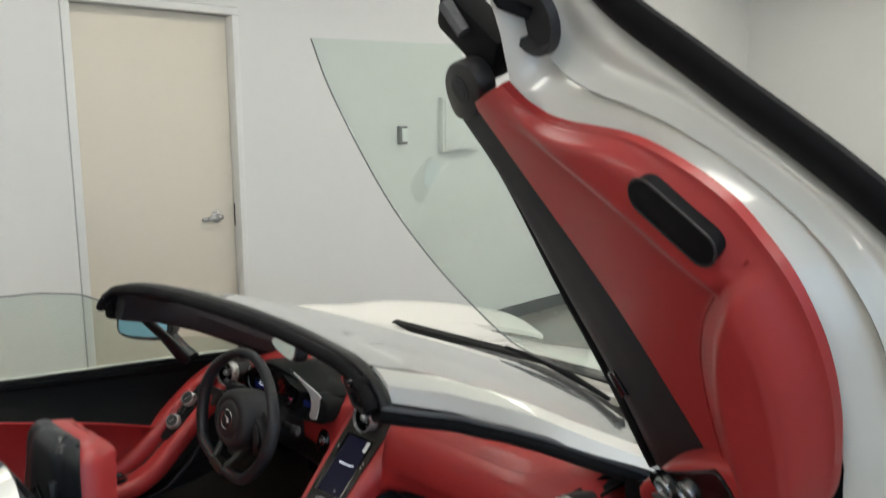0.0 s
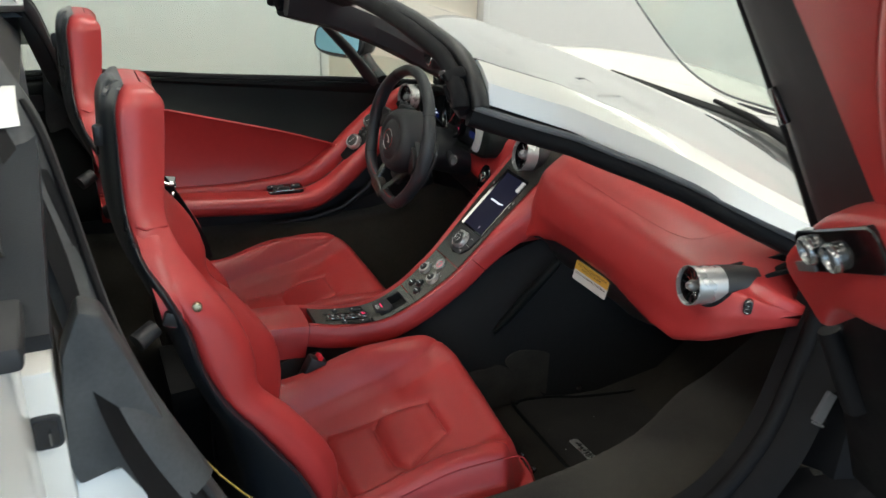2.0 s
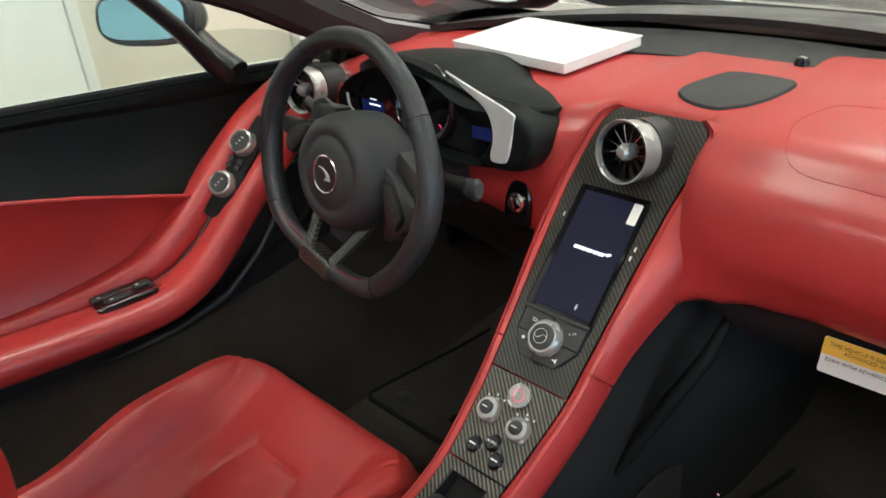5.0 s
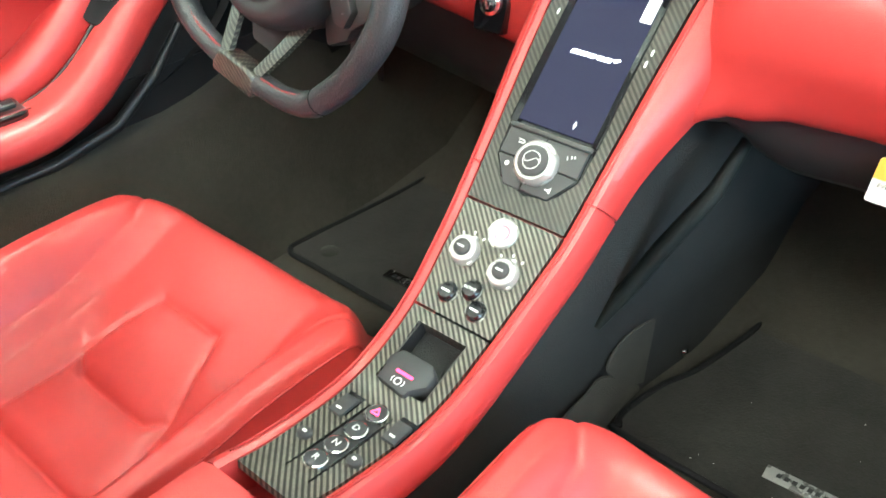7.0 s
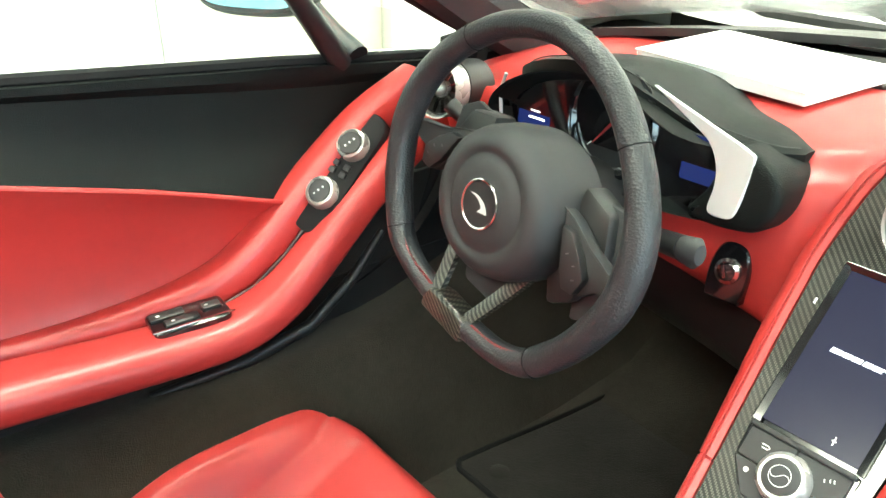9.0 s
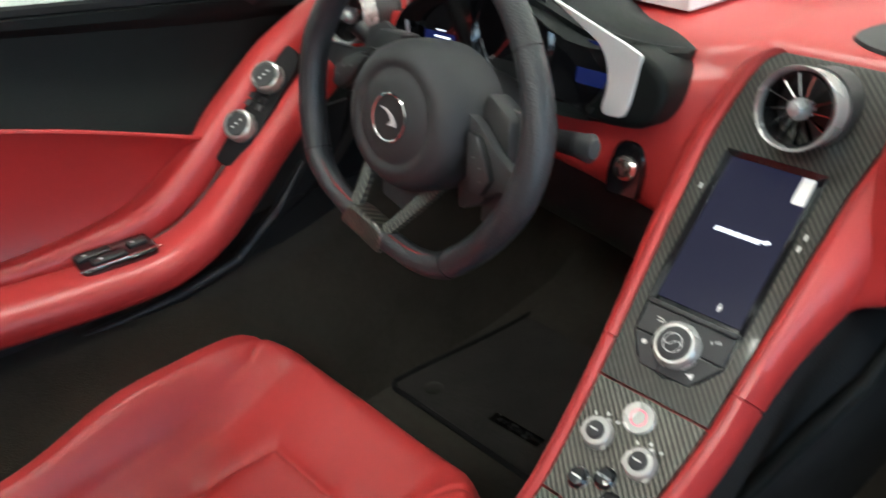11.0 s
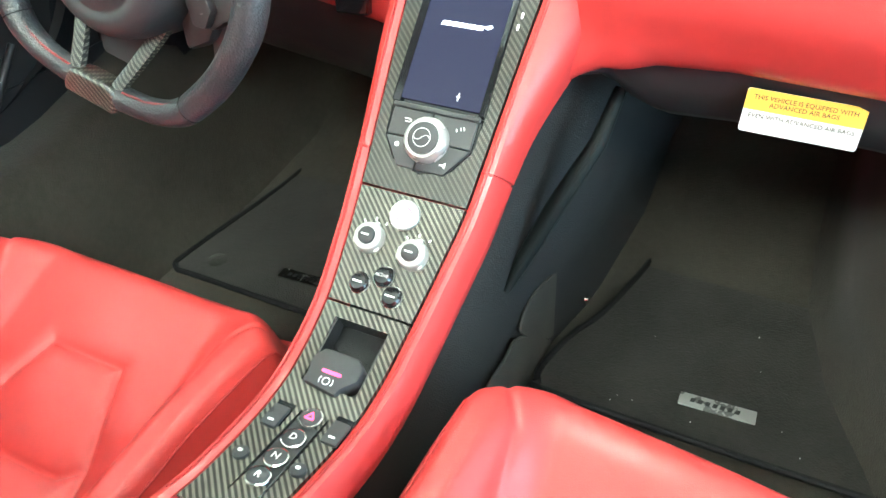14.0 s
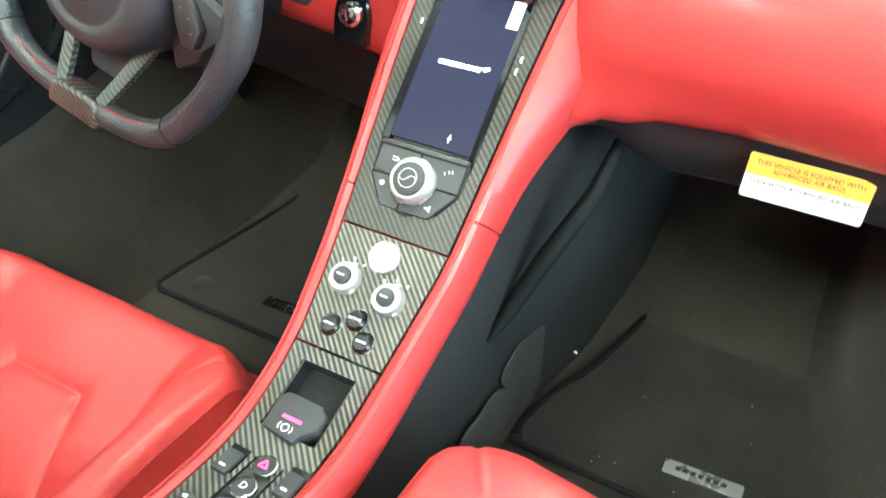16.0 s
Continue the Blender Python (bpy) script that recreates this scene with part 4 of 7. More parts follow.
# ---- steering wheel ----
# turned a little to the right, as it stands
WC, WT = Vector((-0.330, 0.049, 0.7345)), radians(14)
WM = basis(WC, (1, 0, 0), (0, math.sin(WT), math.cos(WT))) @ pose(0, 0, 0, 0, 0, -14)      # x right, y up the wheel, z to the driver
RIM_R = [(-90, 0.1435), (-80, 0.1440), (-70, 0.1485), (-58, 0.1580), (-46, 0.1655), (-34, 0.1655), (-15, 0.1690), (0, 0.1740), (20, 0.1755), (45, 0.1720), (65, 0.1740), (90, 0.1770)]
RIM_C = curve_points(RIM_R, 60)


def rim_point(a):
    """The rim's centre line at an angle from the wheel's own x axis: flattened at the foot."""
    deg = math.degrees(math.asin(max(-1.0, min(1.0, math.sin(a)))))
    r = float(np.interp(deg, [p[0] for p in RIM_C], [p[1] for p in RIM_C]))
    return Vector((r * math.cos(a), r * math.sin(a), 0))


def rim_thick(a):
    deg = math.degrees(math.asin(max(-1.0, min(1.0, math.sin(a)))))
    return 0.0138 + 0.0030 * math.exp(-((deg - 2) / 34) ** 2) + 0.0012 * math.exp(-((deg + 40) / 16) ** 2)


RN = 140
rim_rings = []
for k in range(RN):
    a = 2 * math.pi * k / RN
    p, o, th = rim_point(a), Vector((math.cos(a), math.sin(a), 0)), rim_thick(a)
    rim_rings.append([WM @ (p + th * (math.cos(b) * o + 1.05 * math.sin(b) * Vector((0, 0, 1)))) for b in (2 * math.pi * j / 18 for j in range(18))])
wheel = part("steering_wheel", loft(rim_rings, True, False, True), WHEEL_LEATHER, car, "black leather steering wheel with carbon spokes")
for a in (47, 133, 222, 318):
    r = radians(a)
    o = Vector((math.cos(r), math.sin(r), 0))
    part("rim_seam", tube([WM @ (rim_point(r) + (rim_thick(r) + 0.0002) * (math.cos(b) * o + 1.05 * math.sin(b) * Vector((0, 0, 1)))) for b in (2 * math.pi * j / 20 for j in range(20))], 0.0007, 5, True), DARK_RUBBER, wheel)
for a0, a1 in ((226, 254), (287, 315)):
    bits = []
    for k in range(26):
        a = radians(a0 + (a1 - a0) * k / 25)
        o = Vector((math.cos(a), math.sin(a), 0))
        p = rim_point(a) - 0.0108 * o + Vector((0, 0, 0.0098))
        q = rim_point(a + 0.012) - 0.0125 * o + Vector((0, 0, 0.0080))
        bits.append(tube([WM @ p, WM @ q], 0.00055, 5))
    tagged(part("red_stitching", joined(*bits), RED_SEAM, wheel, "red cross stitching"), kind="stuff")
# airbag hub: a deep drum with a dished face
hub_prof = []
for h, rx, ry in ((-0.080, 0.070, 0.064), (-0.064, 0.086, 0.079), (-0.030, 0.088, 0.081), (-0.004, 0.085, 0.079), (0.010, 0.080, 0.075), (0.018, 0.073, 0.069), (0.0215, 0.065, 0.062), (0.0215, 0.056, 0.055), (0.0195, 0.053, 0.052), (0.0195, 0.050, 0.049), (0.0225, 0.046, 0.045), (0.0240, 0.034, 0.034), (0.0245, 0.004, 0.004)):
    hub_prof.append([WM @ Vector((rx * math.cos(a), ry * math.sin(a) - 0.003, h)) for a in (2 * math.pi * j / 48 for j in range(48))])
part("airbag_cover", loft(hub_prof), SOFT, wheel, "dark grey airbag cover")
badge_m = WM @ pose(0.0, -0.004, 0.0245, 0, 0, 14)
part("badge_ring", lathe([(0.0232, 0), (0.0262, 0), (0.0262, 0.0022), (0.0250, 0.003), (0.0235, 0.0022)], badge_m, 40), CHROME, wheel, "bright badge ring")
part("badge", lathe([(0.001, 0), (0.0236, 0), (0.0236, 0.0015), (0.001, 0.0022)], badge_m, 36), BLACK, wheel, "dark badge disc")
part("badge_mark", prism(curve_points([(-0.014, 0.009), (-0.004, 0.0085), (0.008, 0.002), (0.013, -0.007), (0.009, -0.0075), (0.000, -0.0075), (0.004, -0.004), (0.003, 0.000), (-0.004, 0.006)], 40, True), 0.002, 0.0028, badge_m), TRIM_SILVER, wheel, "silver swoosh shape")
# side spokes with switch pods, shift paddles and the lower carbon fork
for side in (-1, 1):
    sp = prism([(side * x, y) for x, y in ((0.060, 0.040), (0.090, 0.034), (0.120, 0.020), (0.168, 0.008), (0.168, -0.010), (0.142, -0.014), (0.130, -0.028), (0.112, -0.030), (0.096, -0.008), (0.076, 0.012))][::side], -0.024, -0.008, WM, 0.004, 2)
    part("spoke", sp, SOFT, wheel, "dark side spoke")
    part("spoke_trim", tube([WM @ Vector((side * x, y, -0.007)) for x, y in ((0.064, 0.039), (0.090, 0.034), (0.120, 0.020), (0.156, 0.010))], 0.0012, 6), SOFT, wheel, "dark spoke edge")
    pod = part("spoke_switch", prism([(side * x, y) for x, y in ((0.084, 0.026), (0.098, 0.026), (0.118, 0.010), (0.132, -0.006), (0.128, -0.026), (0.113, -0.028), (0.100, -0.010))][::side], -0.010, 0.002, WM, 0.003, 2), BLACK, wheel, "black switch pod")
    for x, y in ((0.104, 0.006), (0.116, 0.000), (0.122, -0.012)):
        part("switch_mark", prism(rounded(0.0036, 0.0014, 0.0004), 0.002, 0.0026, WM @ pose(side * x, y, 0, 0, 0, 35 * side)), RUBBER, pod)
    part("spoke_rear", prism([(side * x, y) for x, y in ((0.070, 0.060), (0.110, 0.050), (0.126, 0.010), (0.112, -0.050), (0.086, -0.070), (0.070, -0.040))][::side], -0.060, -0.026, WM, 0.006, 2), BLACK, wheel, "black spoke back")
    pd = prism([(side * x, y) for x, y in ((0.080, 0.052), (0.118, 0.056), (0.140, 0.040), (0.140, -0.022), (0.128, -0.064), (0.110, -0.072), (0.100, -0.040))][::side], -0.048, -0.040, WM, 0.003, 2)
    part("shift_paddle", pd, SOFT, wheel, "dark grey shift paddle")
    fork = []
    for k in range(14):
        t = k / 13
        x, y, z, w_ = (0.056 - 0.029 * t) * side, -0.056 - 0.080 * t, -0.022 + 0.030 * t ** 1.3, 0.0100 - 0.0008 * t
        fork.append([WM @ Vector((x - w_, y, z - 0.004)), WM @ Vector((x - w_ * 0.82, y, z + 0.002)), WM @ Vector((x, y, z + 0.0036)), WM @ Vector((x + w_ * 0.82, y, z + 0.002)), WM @ Vector((x + w_, y, z - 0.004)), WM @ Vector((x, y, z - 0.009))])
    part("lower_spoke", loft(fork), CARBON_DARK, wheel, "carbon-fibre lower spoke", uv=lambda p: (p.x + 1, p.z * 1.2 + 1))
part("spoke_foot", prism([(-0.036, -0.1575), (0.036, -0.1575), (0.037, -0.146), (0.032, -0.130), (0.019, -0.1275), (-0.019, -0.1275), (-0.032, -0.130), (-0.037, -0.146)], -0.0150, 0.0155, WM, 0.0055, 3), CARBON_DARK, wheel, "carbon-fibre spoke foot", uv=lambda p: (p.x + 1, p.z * 1.2 + 1))
part("fork_web", prism([(-0.050, -0.060), (0.050, -0.060), (0.026, -0.118), (-0.026, -0.118)], -0.040, -0.026, WM, 0.005, 2), SOFT, wheel, "dark web behind the fork")
part("column_shroud", loft([[WM @ Vector((r_ * math.cos(a), r_ * 0.9 * math.sin(a) - 0.01, h)) for a in (2 * math.pi * j / 24 for j in range(24))] for r_, h in ((0.050, -0.060), (0.058, -0.08), (0.062, -0.13), (0.066, -0.20))]), BLACK, wheel, "black steering column shroud")
part("wiper_stalk", tube([(-0.27, 0.165, 0.700), (-0.21, 0.140, 0.712), (-0.158, 0.122, 0.724)], [0.008, 0.009, 0.0105], 12, squash=(1, 1.2)), BLACK, wheel, "black column stalk")
part("stalk_tip", tube([(-0.160, 0.122, 0.7235), (-0.140, 0.116, 0.7275), (-0.134, 0.114, 0.7285)], [0.0105, 0.0125, 0.008], 14, squash=(0.8, 1.2)), SOFT, wheel, "dark stalk tip")
part("wiper_stalk", tube([(-0.39, 0.165, 0.705), (-0.45, 0.140, 0.745), (-0.495, 0.118, 0.785)], [0.008, 0.008, 0.010], 12), BLACK, wheel, "black column stalk")

# ---- instrument binnacle ----
BX = -0.318


def bin_ring(y, grow, lift=0.0):
    base = [(-0.185, 0.772), (-0.165, 0.742), (-0.10, 0.730), (0.0, 0.722), (0.09, 0.719), (0.140, 0.717), (0.170, 0.726), (0.190, 0.746), (0.196, 0.770), (0.186, 0.788), (0.15, 0.794), (0.09, 0.804), (0.0, 0.840), (-0.09, 0.832), (-0.155, 0.806)]
    zc = 0.775
    return [(BX + x * (1 + grow), y + 0.040 * smooth(0.08, 0.19, x), zc + (z - zc) * (1 + grow) + lift) for x, z in curve_points(base, 56, True)]


shell_rings = [bin_ring(0.215, -0.10), bin_ring(0.192, -0.05), bin_ring(0.182, -0.02), bin_ring(0.20, 0.0), bin_ring(0.25, -0.005, -0.006), bin_ring(0.29, -0.03, -0.010), bin_ring(0.325, -0.12, -0.014), bin_ring(0.37, -0.30, -0.018), bin_ring(0.44, -0.5, -0.030)]
binn = part("instrument_binnacle", loft(shell_rings), BLACK_LEATHER, car, "black leather instrument binnacle")
pad_rows = []
HOOD_FRONT = curve_points([(-0.175, 0.24, 0.80), (-0.14, 0.20, 0.825), (-0.07, 0.172, 0.850), (0.0, 0.172, 0.856), (0.047, 0.200, 0.829), (0.106, 0.212, 0.805), (0.162, 0.222, 0.797), (0.190, 0.256, 0.793)], 25)
HOOD_BACK = curve_points([(-0.155, 0.33, 0.78), (-0.12, 0.375, 0.793), (-0.06, 0.412, 0.800), (0.0, 0.415, 0.800), (0.045, 0.393, 0.796), (0.095, 0.350, 0.793), (0.150, 0.330, 0.787), (0.190, 0.290, 0.786)], 25)
for i in range(25):
    f, b = HOOD_FRONT[i], HOOD_BACK[i]
    row = []
    for j in range(15):
        t = j / 14
        crown = 0.017 * math.sin(math.pi * min(1.0, t + 0.03)) ** 0.7 - 0.004
        row.append((BX + f[0] + (b[0] - f[0]) * t, f[1] + (b[1] - f[1]) * t, f[2] + (b[2] - f[2]) * t + crown * min(1.0, 8 * (b[1] - f[1]))))
    pad_rows.append(row)
part("hood_pad", slab(pad_rows, 0.013, (0, 0, 1)), BLACK_LEATHER, binn, "stitched black hood pad")
part("hood_stitch", tube([(r[0][0] - 0.0, r[0][1] + 0.014, r[1][2] + 0.0012) for r in pad_rows[1:-1]], 0.0008, 5), BLACK, binn)
part("binnacle_face", loft([bin_ring(0.186, -0.015), bin_ring(0.190, -0.05), bin_ring(0.196, -0.18)], False, False), BLACK_LEATHER, binn, "black leather face beside the gauges")
part("gauge_panel", prism([(x - BX, z) for x, _, z in bin_ring(0, -0.07)], 0.0, 0.006, basis((BX, 0.206, 0), (1, 0, 0), (0, 0, 1))), GLOSS, binn, "black gauge panel")
GM = basis((BX, 0.2035, 0.788), (1, 0, 0), (0, 0.12, 1))
part("tachometer_rim", lathe([(0.050, -0.004), (0.060, -0.004), (0.062, 0.006), (0.058, 0.010), (0.052, 0.004)], GM, 48), GLOSS, binn, "gloss black dial rim")
part("tachometer_ring", tube([GM @ Vector((0.0495 * math.cos(a), 0.0495 * math.sin(a), 0.001)) for a in (2 * math.pi * j / 44 for j in range(44))], 0.0014, 6, True), SILVER, binn, "thin silver dial ring")
part("tachometer_face", lathe([(0.001, -0.001), (0.049, -0.001), (0.049, 0.0), (0.001, 0.0)], GM, 40), BLACK, binn)
for k in range(17):
    a = radians(225 - 270 * k / 16)
    part("dial_tick", prism(rounded(0.0075 if k % 2 == 0 else 0.004, 0.0011, 0.0003), 0.0002, 0.0008, GM @ pose(0.042 * math.cos(a), 0.042 * math.sin(a), 0, 0, 0, math.degrees(a))), ICON if k < 14 else RED_LAMP, binn)
part("dial_needle", prism([(-0.002, -0.006), (0.002, -0.006), (0.0006, 0.036), (-0.0006, 0.036)], 0.003, 0.004, GM @ pose(0, 0, 0, 0, 0, 140)), RED_SEAM, binn, "red dial needle")
for x, w_, rows_ in ((-0.118, 0.052, 4), (0.118, 0.050, 2)):
    dmn = GM @ pose(x, -0.010, 0)
    part("side_screen", prism(rounded(w_, 0.046, 0.003), 0.0002, 0.0016, dmn), SCREEN_BLUE, binn, "lit blue side display")
    for k in range(rows_):
        part("display_line", prism(rounded(w_ * (0.50 - 0.10 * (k % 3)), 0.0024, 0.0006), 0.0017, 0.0020, dmn @ pose(-0.004 + 0.003 * k, 0.014 - 0.0085 * k, 0)), SCREEN_MARK, binn)
TR = curve_points([(0.052, 0.0530), (0.092, 0.0405), (0.132, 0.0255), (0.166, 0.0135), (0.174, 0.006), (0.172, -0.022), (0.168, -0.048), (0.158, -0.054), (0.140, -0.052), (0.140, -0.028), (0.135, -0.006), (0.124, 0.012), (0.104, 0.0255), (0.078, 0.0400)], 70, True)
part("binnacle_cheek", prism(curve_points([(0.146, 0.016), (0.186, 0.006), (0.204, -0.014), (0.202, -0.042), (0.184, -0.062), (0.140, -0.068), (0.110, -0.062), (0.130, -0.030)], 40, True), -0.070, 0.0085, GM, 0.010, 3), BLACK_LEATHER, binn, "rounded black leather cheek")
trim_mesh = prism([(p[0], p[1]) for p in TR], 0.010, 0.015, GM, 0.001, 1)
for v in trim_mesh.verts:
    v.co.y += 0.006 * smooth(0.08, 0.155, v.co.x - BX) * smooth(0.735, 0.785, v.co.z)
part("silver_trim", trim_mesh, TRIM_SILVER, binn, "satin silver trim")
part("silver_trim", tube([GM @ Vector(p) for p in ((-0.165, 0.022, 0.010), (-0.172, 0.0, 0.010), (-0.165, -0.03, 0.010), (-0.13, -0.050, 0.010), (-0.07, -0.056, 0.010))], 0.0022, 8), TRIM_SILVER, binn, "thin silver trim")


# ---- seats ----
def groove_depth(x, y, lines, wide):
    d2 = 9.0
    for line in lines:
        for (ax, ay), (bx, by) in zip(line, line[1:]):
            vx, vy = bx - ax, by - ay
            t = min(1.0, max(0.0, ((x - ax) * vx + (y - ay) * vy) / (vx * vx + vy * vy)))
            d2 = min(d2, (x - ax - t * vx) ** 2 + (y - ay - t * vy) ** 2)
    return math.exp(-d2 / (wide * wide))


HEXL = [[(-0.105, -0.345), (-0.086, -0.240), (-0.052, -0.142), (0.052, -0.142), (0.086, -0.240), (0.105, -0.345)],
        [(-0.086, -0.240), (-0.060, -0.258), (-0.030, -0.260), (0.030, -0.260), (0.060, -0.258), (0.086, -0.240)],
        [(-0.105, -0.345), (-0.070, -0.356), (0.070, -0.356), (0.105, -0.345)]]
BOLS = [[(-0.205, -0.035), (-0.165, -0.10), (-0.150, -0.22), (-0.150, -0.40)], [(0.205, -0.035), (0.165, -0.10), (0.150, -0.22), (0.150, -0.40)]]


def cushion_z(x, y, lift=0.018):
    ax = abs(x)
    z = 0.332 + lift * smooth(-0.42, -0.20, y) + 0.040 * smooth(-0.18, -0.05, y) - 0.012 * smooth(-0.20, -0.42, y)
    z += (0.012 + 0.060 * smooth(-0.02, -0.18, y)) * smooth(0.125, 0.190, ax)
    z -= 0.055 * smooth(0.200, 0.239, ax) ** 1.8
    z -= 0.095 * smooth(-0.06, 0.012, y + 0.05 * smooth(0.12, 0.232, ax) ** 2) ** 2.2
    z += 0.010 * groove_depth(x, y, [[(-0.05, -0.19), (0.05, -0.19)]], 0.06)
    z -= 0.026 * smooth(-0.14, -0.26, y) * (1 - smooth(0.085, 0.145, ax))
    z -= 0.0042 * groove_depth(x, y, HEXL, 0.0036) + 0.0045 * groove_depth(x, y, HEXL, 0.013) + 0.0036 * groove_depth(x, y, BOLS, 0.0045)
    z += 0.0012 * math.sin(31 * x + 17 * y) * math.sin(23 * y - 9 * x)
    return z


# height: y of the front face, half width, how far the bolsters stand forward, y where red meets shell, y of the back
BACK = [(0.30, -0.475, 0.195, 0.050, -0.440, -0.535), (0.40, -0.480, 0.207, 0.085, -0.425, -0.530), (0.50, -0.500, 0.218, 0.100, -0.458, -0.535), (0.60, -0.530, 0.226, 0.072, -0.516, -0.560), (0.66, -0.552, 0.227, 0.044, -0.556, -0.585), (0.72, -0.566, 0.226, 0.052, -0.583, -0.606),
        (0.78, -0.583, 0.221, 0.050, -0.596, -0.620), (0.83, -0.597, 0.208, 0.034, -0.614, -0.637), (0.87, -0.611, 0.172, 0.022, -0.638, -0.655), (0.905, -0.613, 0.134, 0.012, -0.648, -0.660), (0.94, -0.606, 0.112, 0.008, -0.650, -0.660),
        (0.99, -0.597, 0.094, 0.007, -0.648, -0.657), (1.035, -0.591, 0.086, 0.006, -0.646, -0.654), (1.055, -0.589, 0.080, 0.005, -0.643, -0.650), (1.070, -0.597, 0.066, 0.002, -0.636, -0.643), (1.076, -0.607, 0.048, 0.001, -0.628, -0.635)]


def seat(cx, side, slide, lift, back=0.0):
    """A bucket seat. side: +1 when its outer flank is to the right."""
    rows_c = [(r[0], r[1] + back, r[2], r[3], r[4] + back, r[5] + back) for r in curve_points(BACK, 60)]
    # black outer shell, behind and beside the pads
    rings = []
    for z, yf, hw, bol, ym, yb in rows_c:
        h2 = hw + 0.010
        ring = [(-h2, ym), (-h2 - 0.002, 0.5 * (ym + yb)), (-h2 + 0.035, yb - 0.002), (-h2 * 0.4, yb - 0.010), (h2 * 0.4, yb - 0.010), (h2 - 0.035, yb - 0.002), (h2 + 0.002, 0.5 * (ym + yb)), (h2, ym), (h2 * 0.5, min(ym, yf - 0.012)), (-h2 * 0.5, min(ym, yf - 0.012))]
        rings.append([(cx + x, y, z + 0.002) for x, y in curve_points(ring, 36, True)])
    s = part("seat", loft(rings), SHELL, car, "red leather bucket seat with a black shell")
    rings = []
    for z, yf, hw, bol, ym, yb in rows_c:
        ring = [(-hw, ym - 0.002), (-hw - 0.004, 0.5 * (ym + yf + bol)), (-hw + 0.012, yf + bol * 0.9), (-hw * 0.84, yf + bol), (-hw * 0.62, yf + 0.45 * bol), (-hw * 0.35, yf + 0.004), (0, yf),
                (hw * 0.35, yf + 0.004), (hw * 0.62, yf + 0.45 * bol), (hw * 0.84, yf + bol), (hw - 0.012, yf + bol * 0.9), (hw + 0.004, 0.5 * (ym + yf + bol)), (hw, ym - 0.002), (hw * 0.5, min(ym, yf - 0.015)), (-hw * 0.5, min(ym, yf - 0.015))]
        rings.append([(cx + x, y, z) for x, y in curve_points(ring, 60, True)])
    part("backrest", loft(rings), RED, s, "red leather backrest with headrest", sharp=70)
    # cushion
    grid = []
    n1, n2 = 180, 180
    for i in range(n1):
        u = -1 + 2 * i / (n1 - 1)
        x = 0.239 * u
        row = []
        for j in range(n2):
            y = 0.014 - 0.483 * j / (n2 - 1)
            corner = 0.035 * smooth(-0.03, 0.01, y) * abs(u) ** 4
            taper = 1 - (0.13 if back else 0.0) * smooth(-0.24, -0.42, y) * abs(u) ** 2
            row.append((cx + x * taper * (1 - corner * 2), y - 0.03 * abs(u) ** 6 * smooth(-0.10, 0.0, y) - (0.048 * max(0.0, (u + 0.8) / 1.8) ** 1.15 * smooth(-0.24, 0.0, y) if side > 0 else 0.0) + slide, cushion_z(x, y, lift)))
        grid.append(row)
    bm = bmesh.new()
    vs = [[bm.verts.new(p) for p in row] for row in grid]
    lo = {}
    rim = [(i, 0) for i in range(n1)] + [(n1 - 1, j) for j in range(1, n2)] + [(i, n2 - 1) for i in range(n1 - 2, -1, -1)] + [(0, j) for j in range(n2 - 2, 0, -1)]
    for i, j in rim:
        p = vs[i][j].co
        lo[(i, j)] = bm.verts.new((cx + (p.x - cx) * 0.96, p.y - 0.012 if j == 0 else p.y, 0.20))
    for i in range(n1 - 1):
        for j in range(n2 - 1):
            bm.faces.new((vs[i][j], vs[i + 1][j], vs[i + 1][j + 1], vs[i][j + 1]))
    for a, b in zip(rim, rim[1:] + rim[:1]):
        bm.faces.new((vs[a[0]][a[1]], lo[a], lo[b], vs[b[0]][b[1]]))
    bmesh.ops.recalc_face_normals(bm, faces=bm.faces)
    part("cushion", bm, RED, s, "red leather seat cushion", sharp=75)
    for f in (-1, 1):
        part("piping", tube([(cx + f * 0.219 * (1 - (0.11 if back else 0.0) * smooth(-0.24, -0.42, y)), y + slide, cushion_z(f * 0.219, y, lift) + 0.001) for y in np.linspace(-0.03, -0.40, 30)], 0.0016, 6), RED_SEAM, s)
    part("base", box(cx - 0.20, cx + 0.20, -0.44, -0.035, 0.165, 0.25, 0.01), BLACK, s, "black seat base")
    for k in range(9):
        part("lace_hook", block(0.012, 0.014, 0.006, pose(cx - 0.18 + 0.045 * k, slide - 0.004, 0.262 + lift, 35, 0, 0), 0.0015), CHROME if k % 3 == 2 else GLOSS, s)
    for f in (-1, 1):
        part("runner", box(cx + f * 0.17 - 0.02, cx + f * 0.17 + 0.02, -0.50, 0.06, 0.135, 0.17, 0.004), BLACK, s)
    # seam across the headrest, harness slot trim and bolts
    z = 0.902
    yf, hw, bol, ym, yb = [float(v) for v in table(BACK, z)]
    yf, ym, yb = yf + back, ym + back, yb + back
    for f in (-1, 1):
        part("headrest_seam", tube([(cx + f * (hw + 0.004), ym + 0.006, z + 0.006), (cx + f * (hw + 0.0055), 0.5 * (ym + yf), z), (cx + f * (hw - 0.008), yf + bol * 0.9, z - 0.004)], 0.0020, 6), RED_SEAM, s)
        part("shoulder_seam", tube([(cx + f * (hw - 0.01), yf + bol * 0.9, z - 0.01), (cx + f * (hw + 0.03), yf + bol + 0.012, z - 0.055), (cx + f * 0.212, -0.566 + back, 0.80), (cx + f * 0.219, -0.530 + back, 0.72)], 0.0016, 6), RED_SEAM, s)
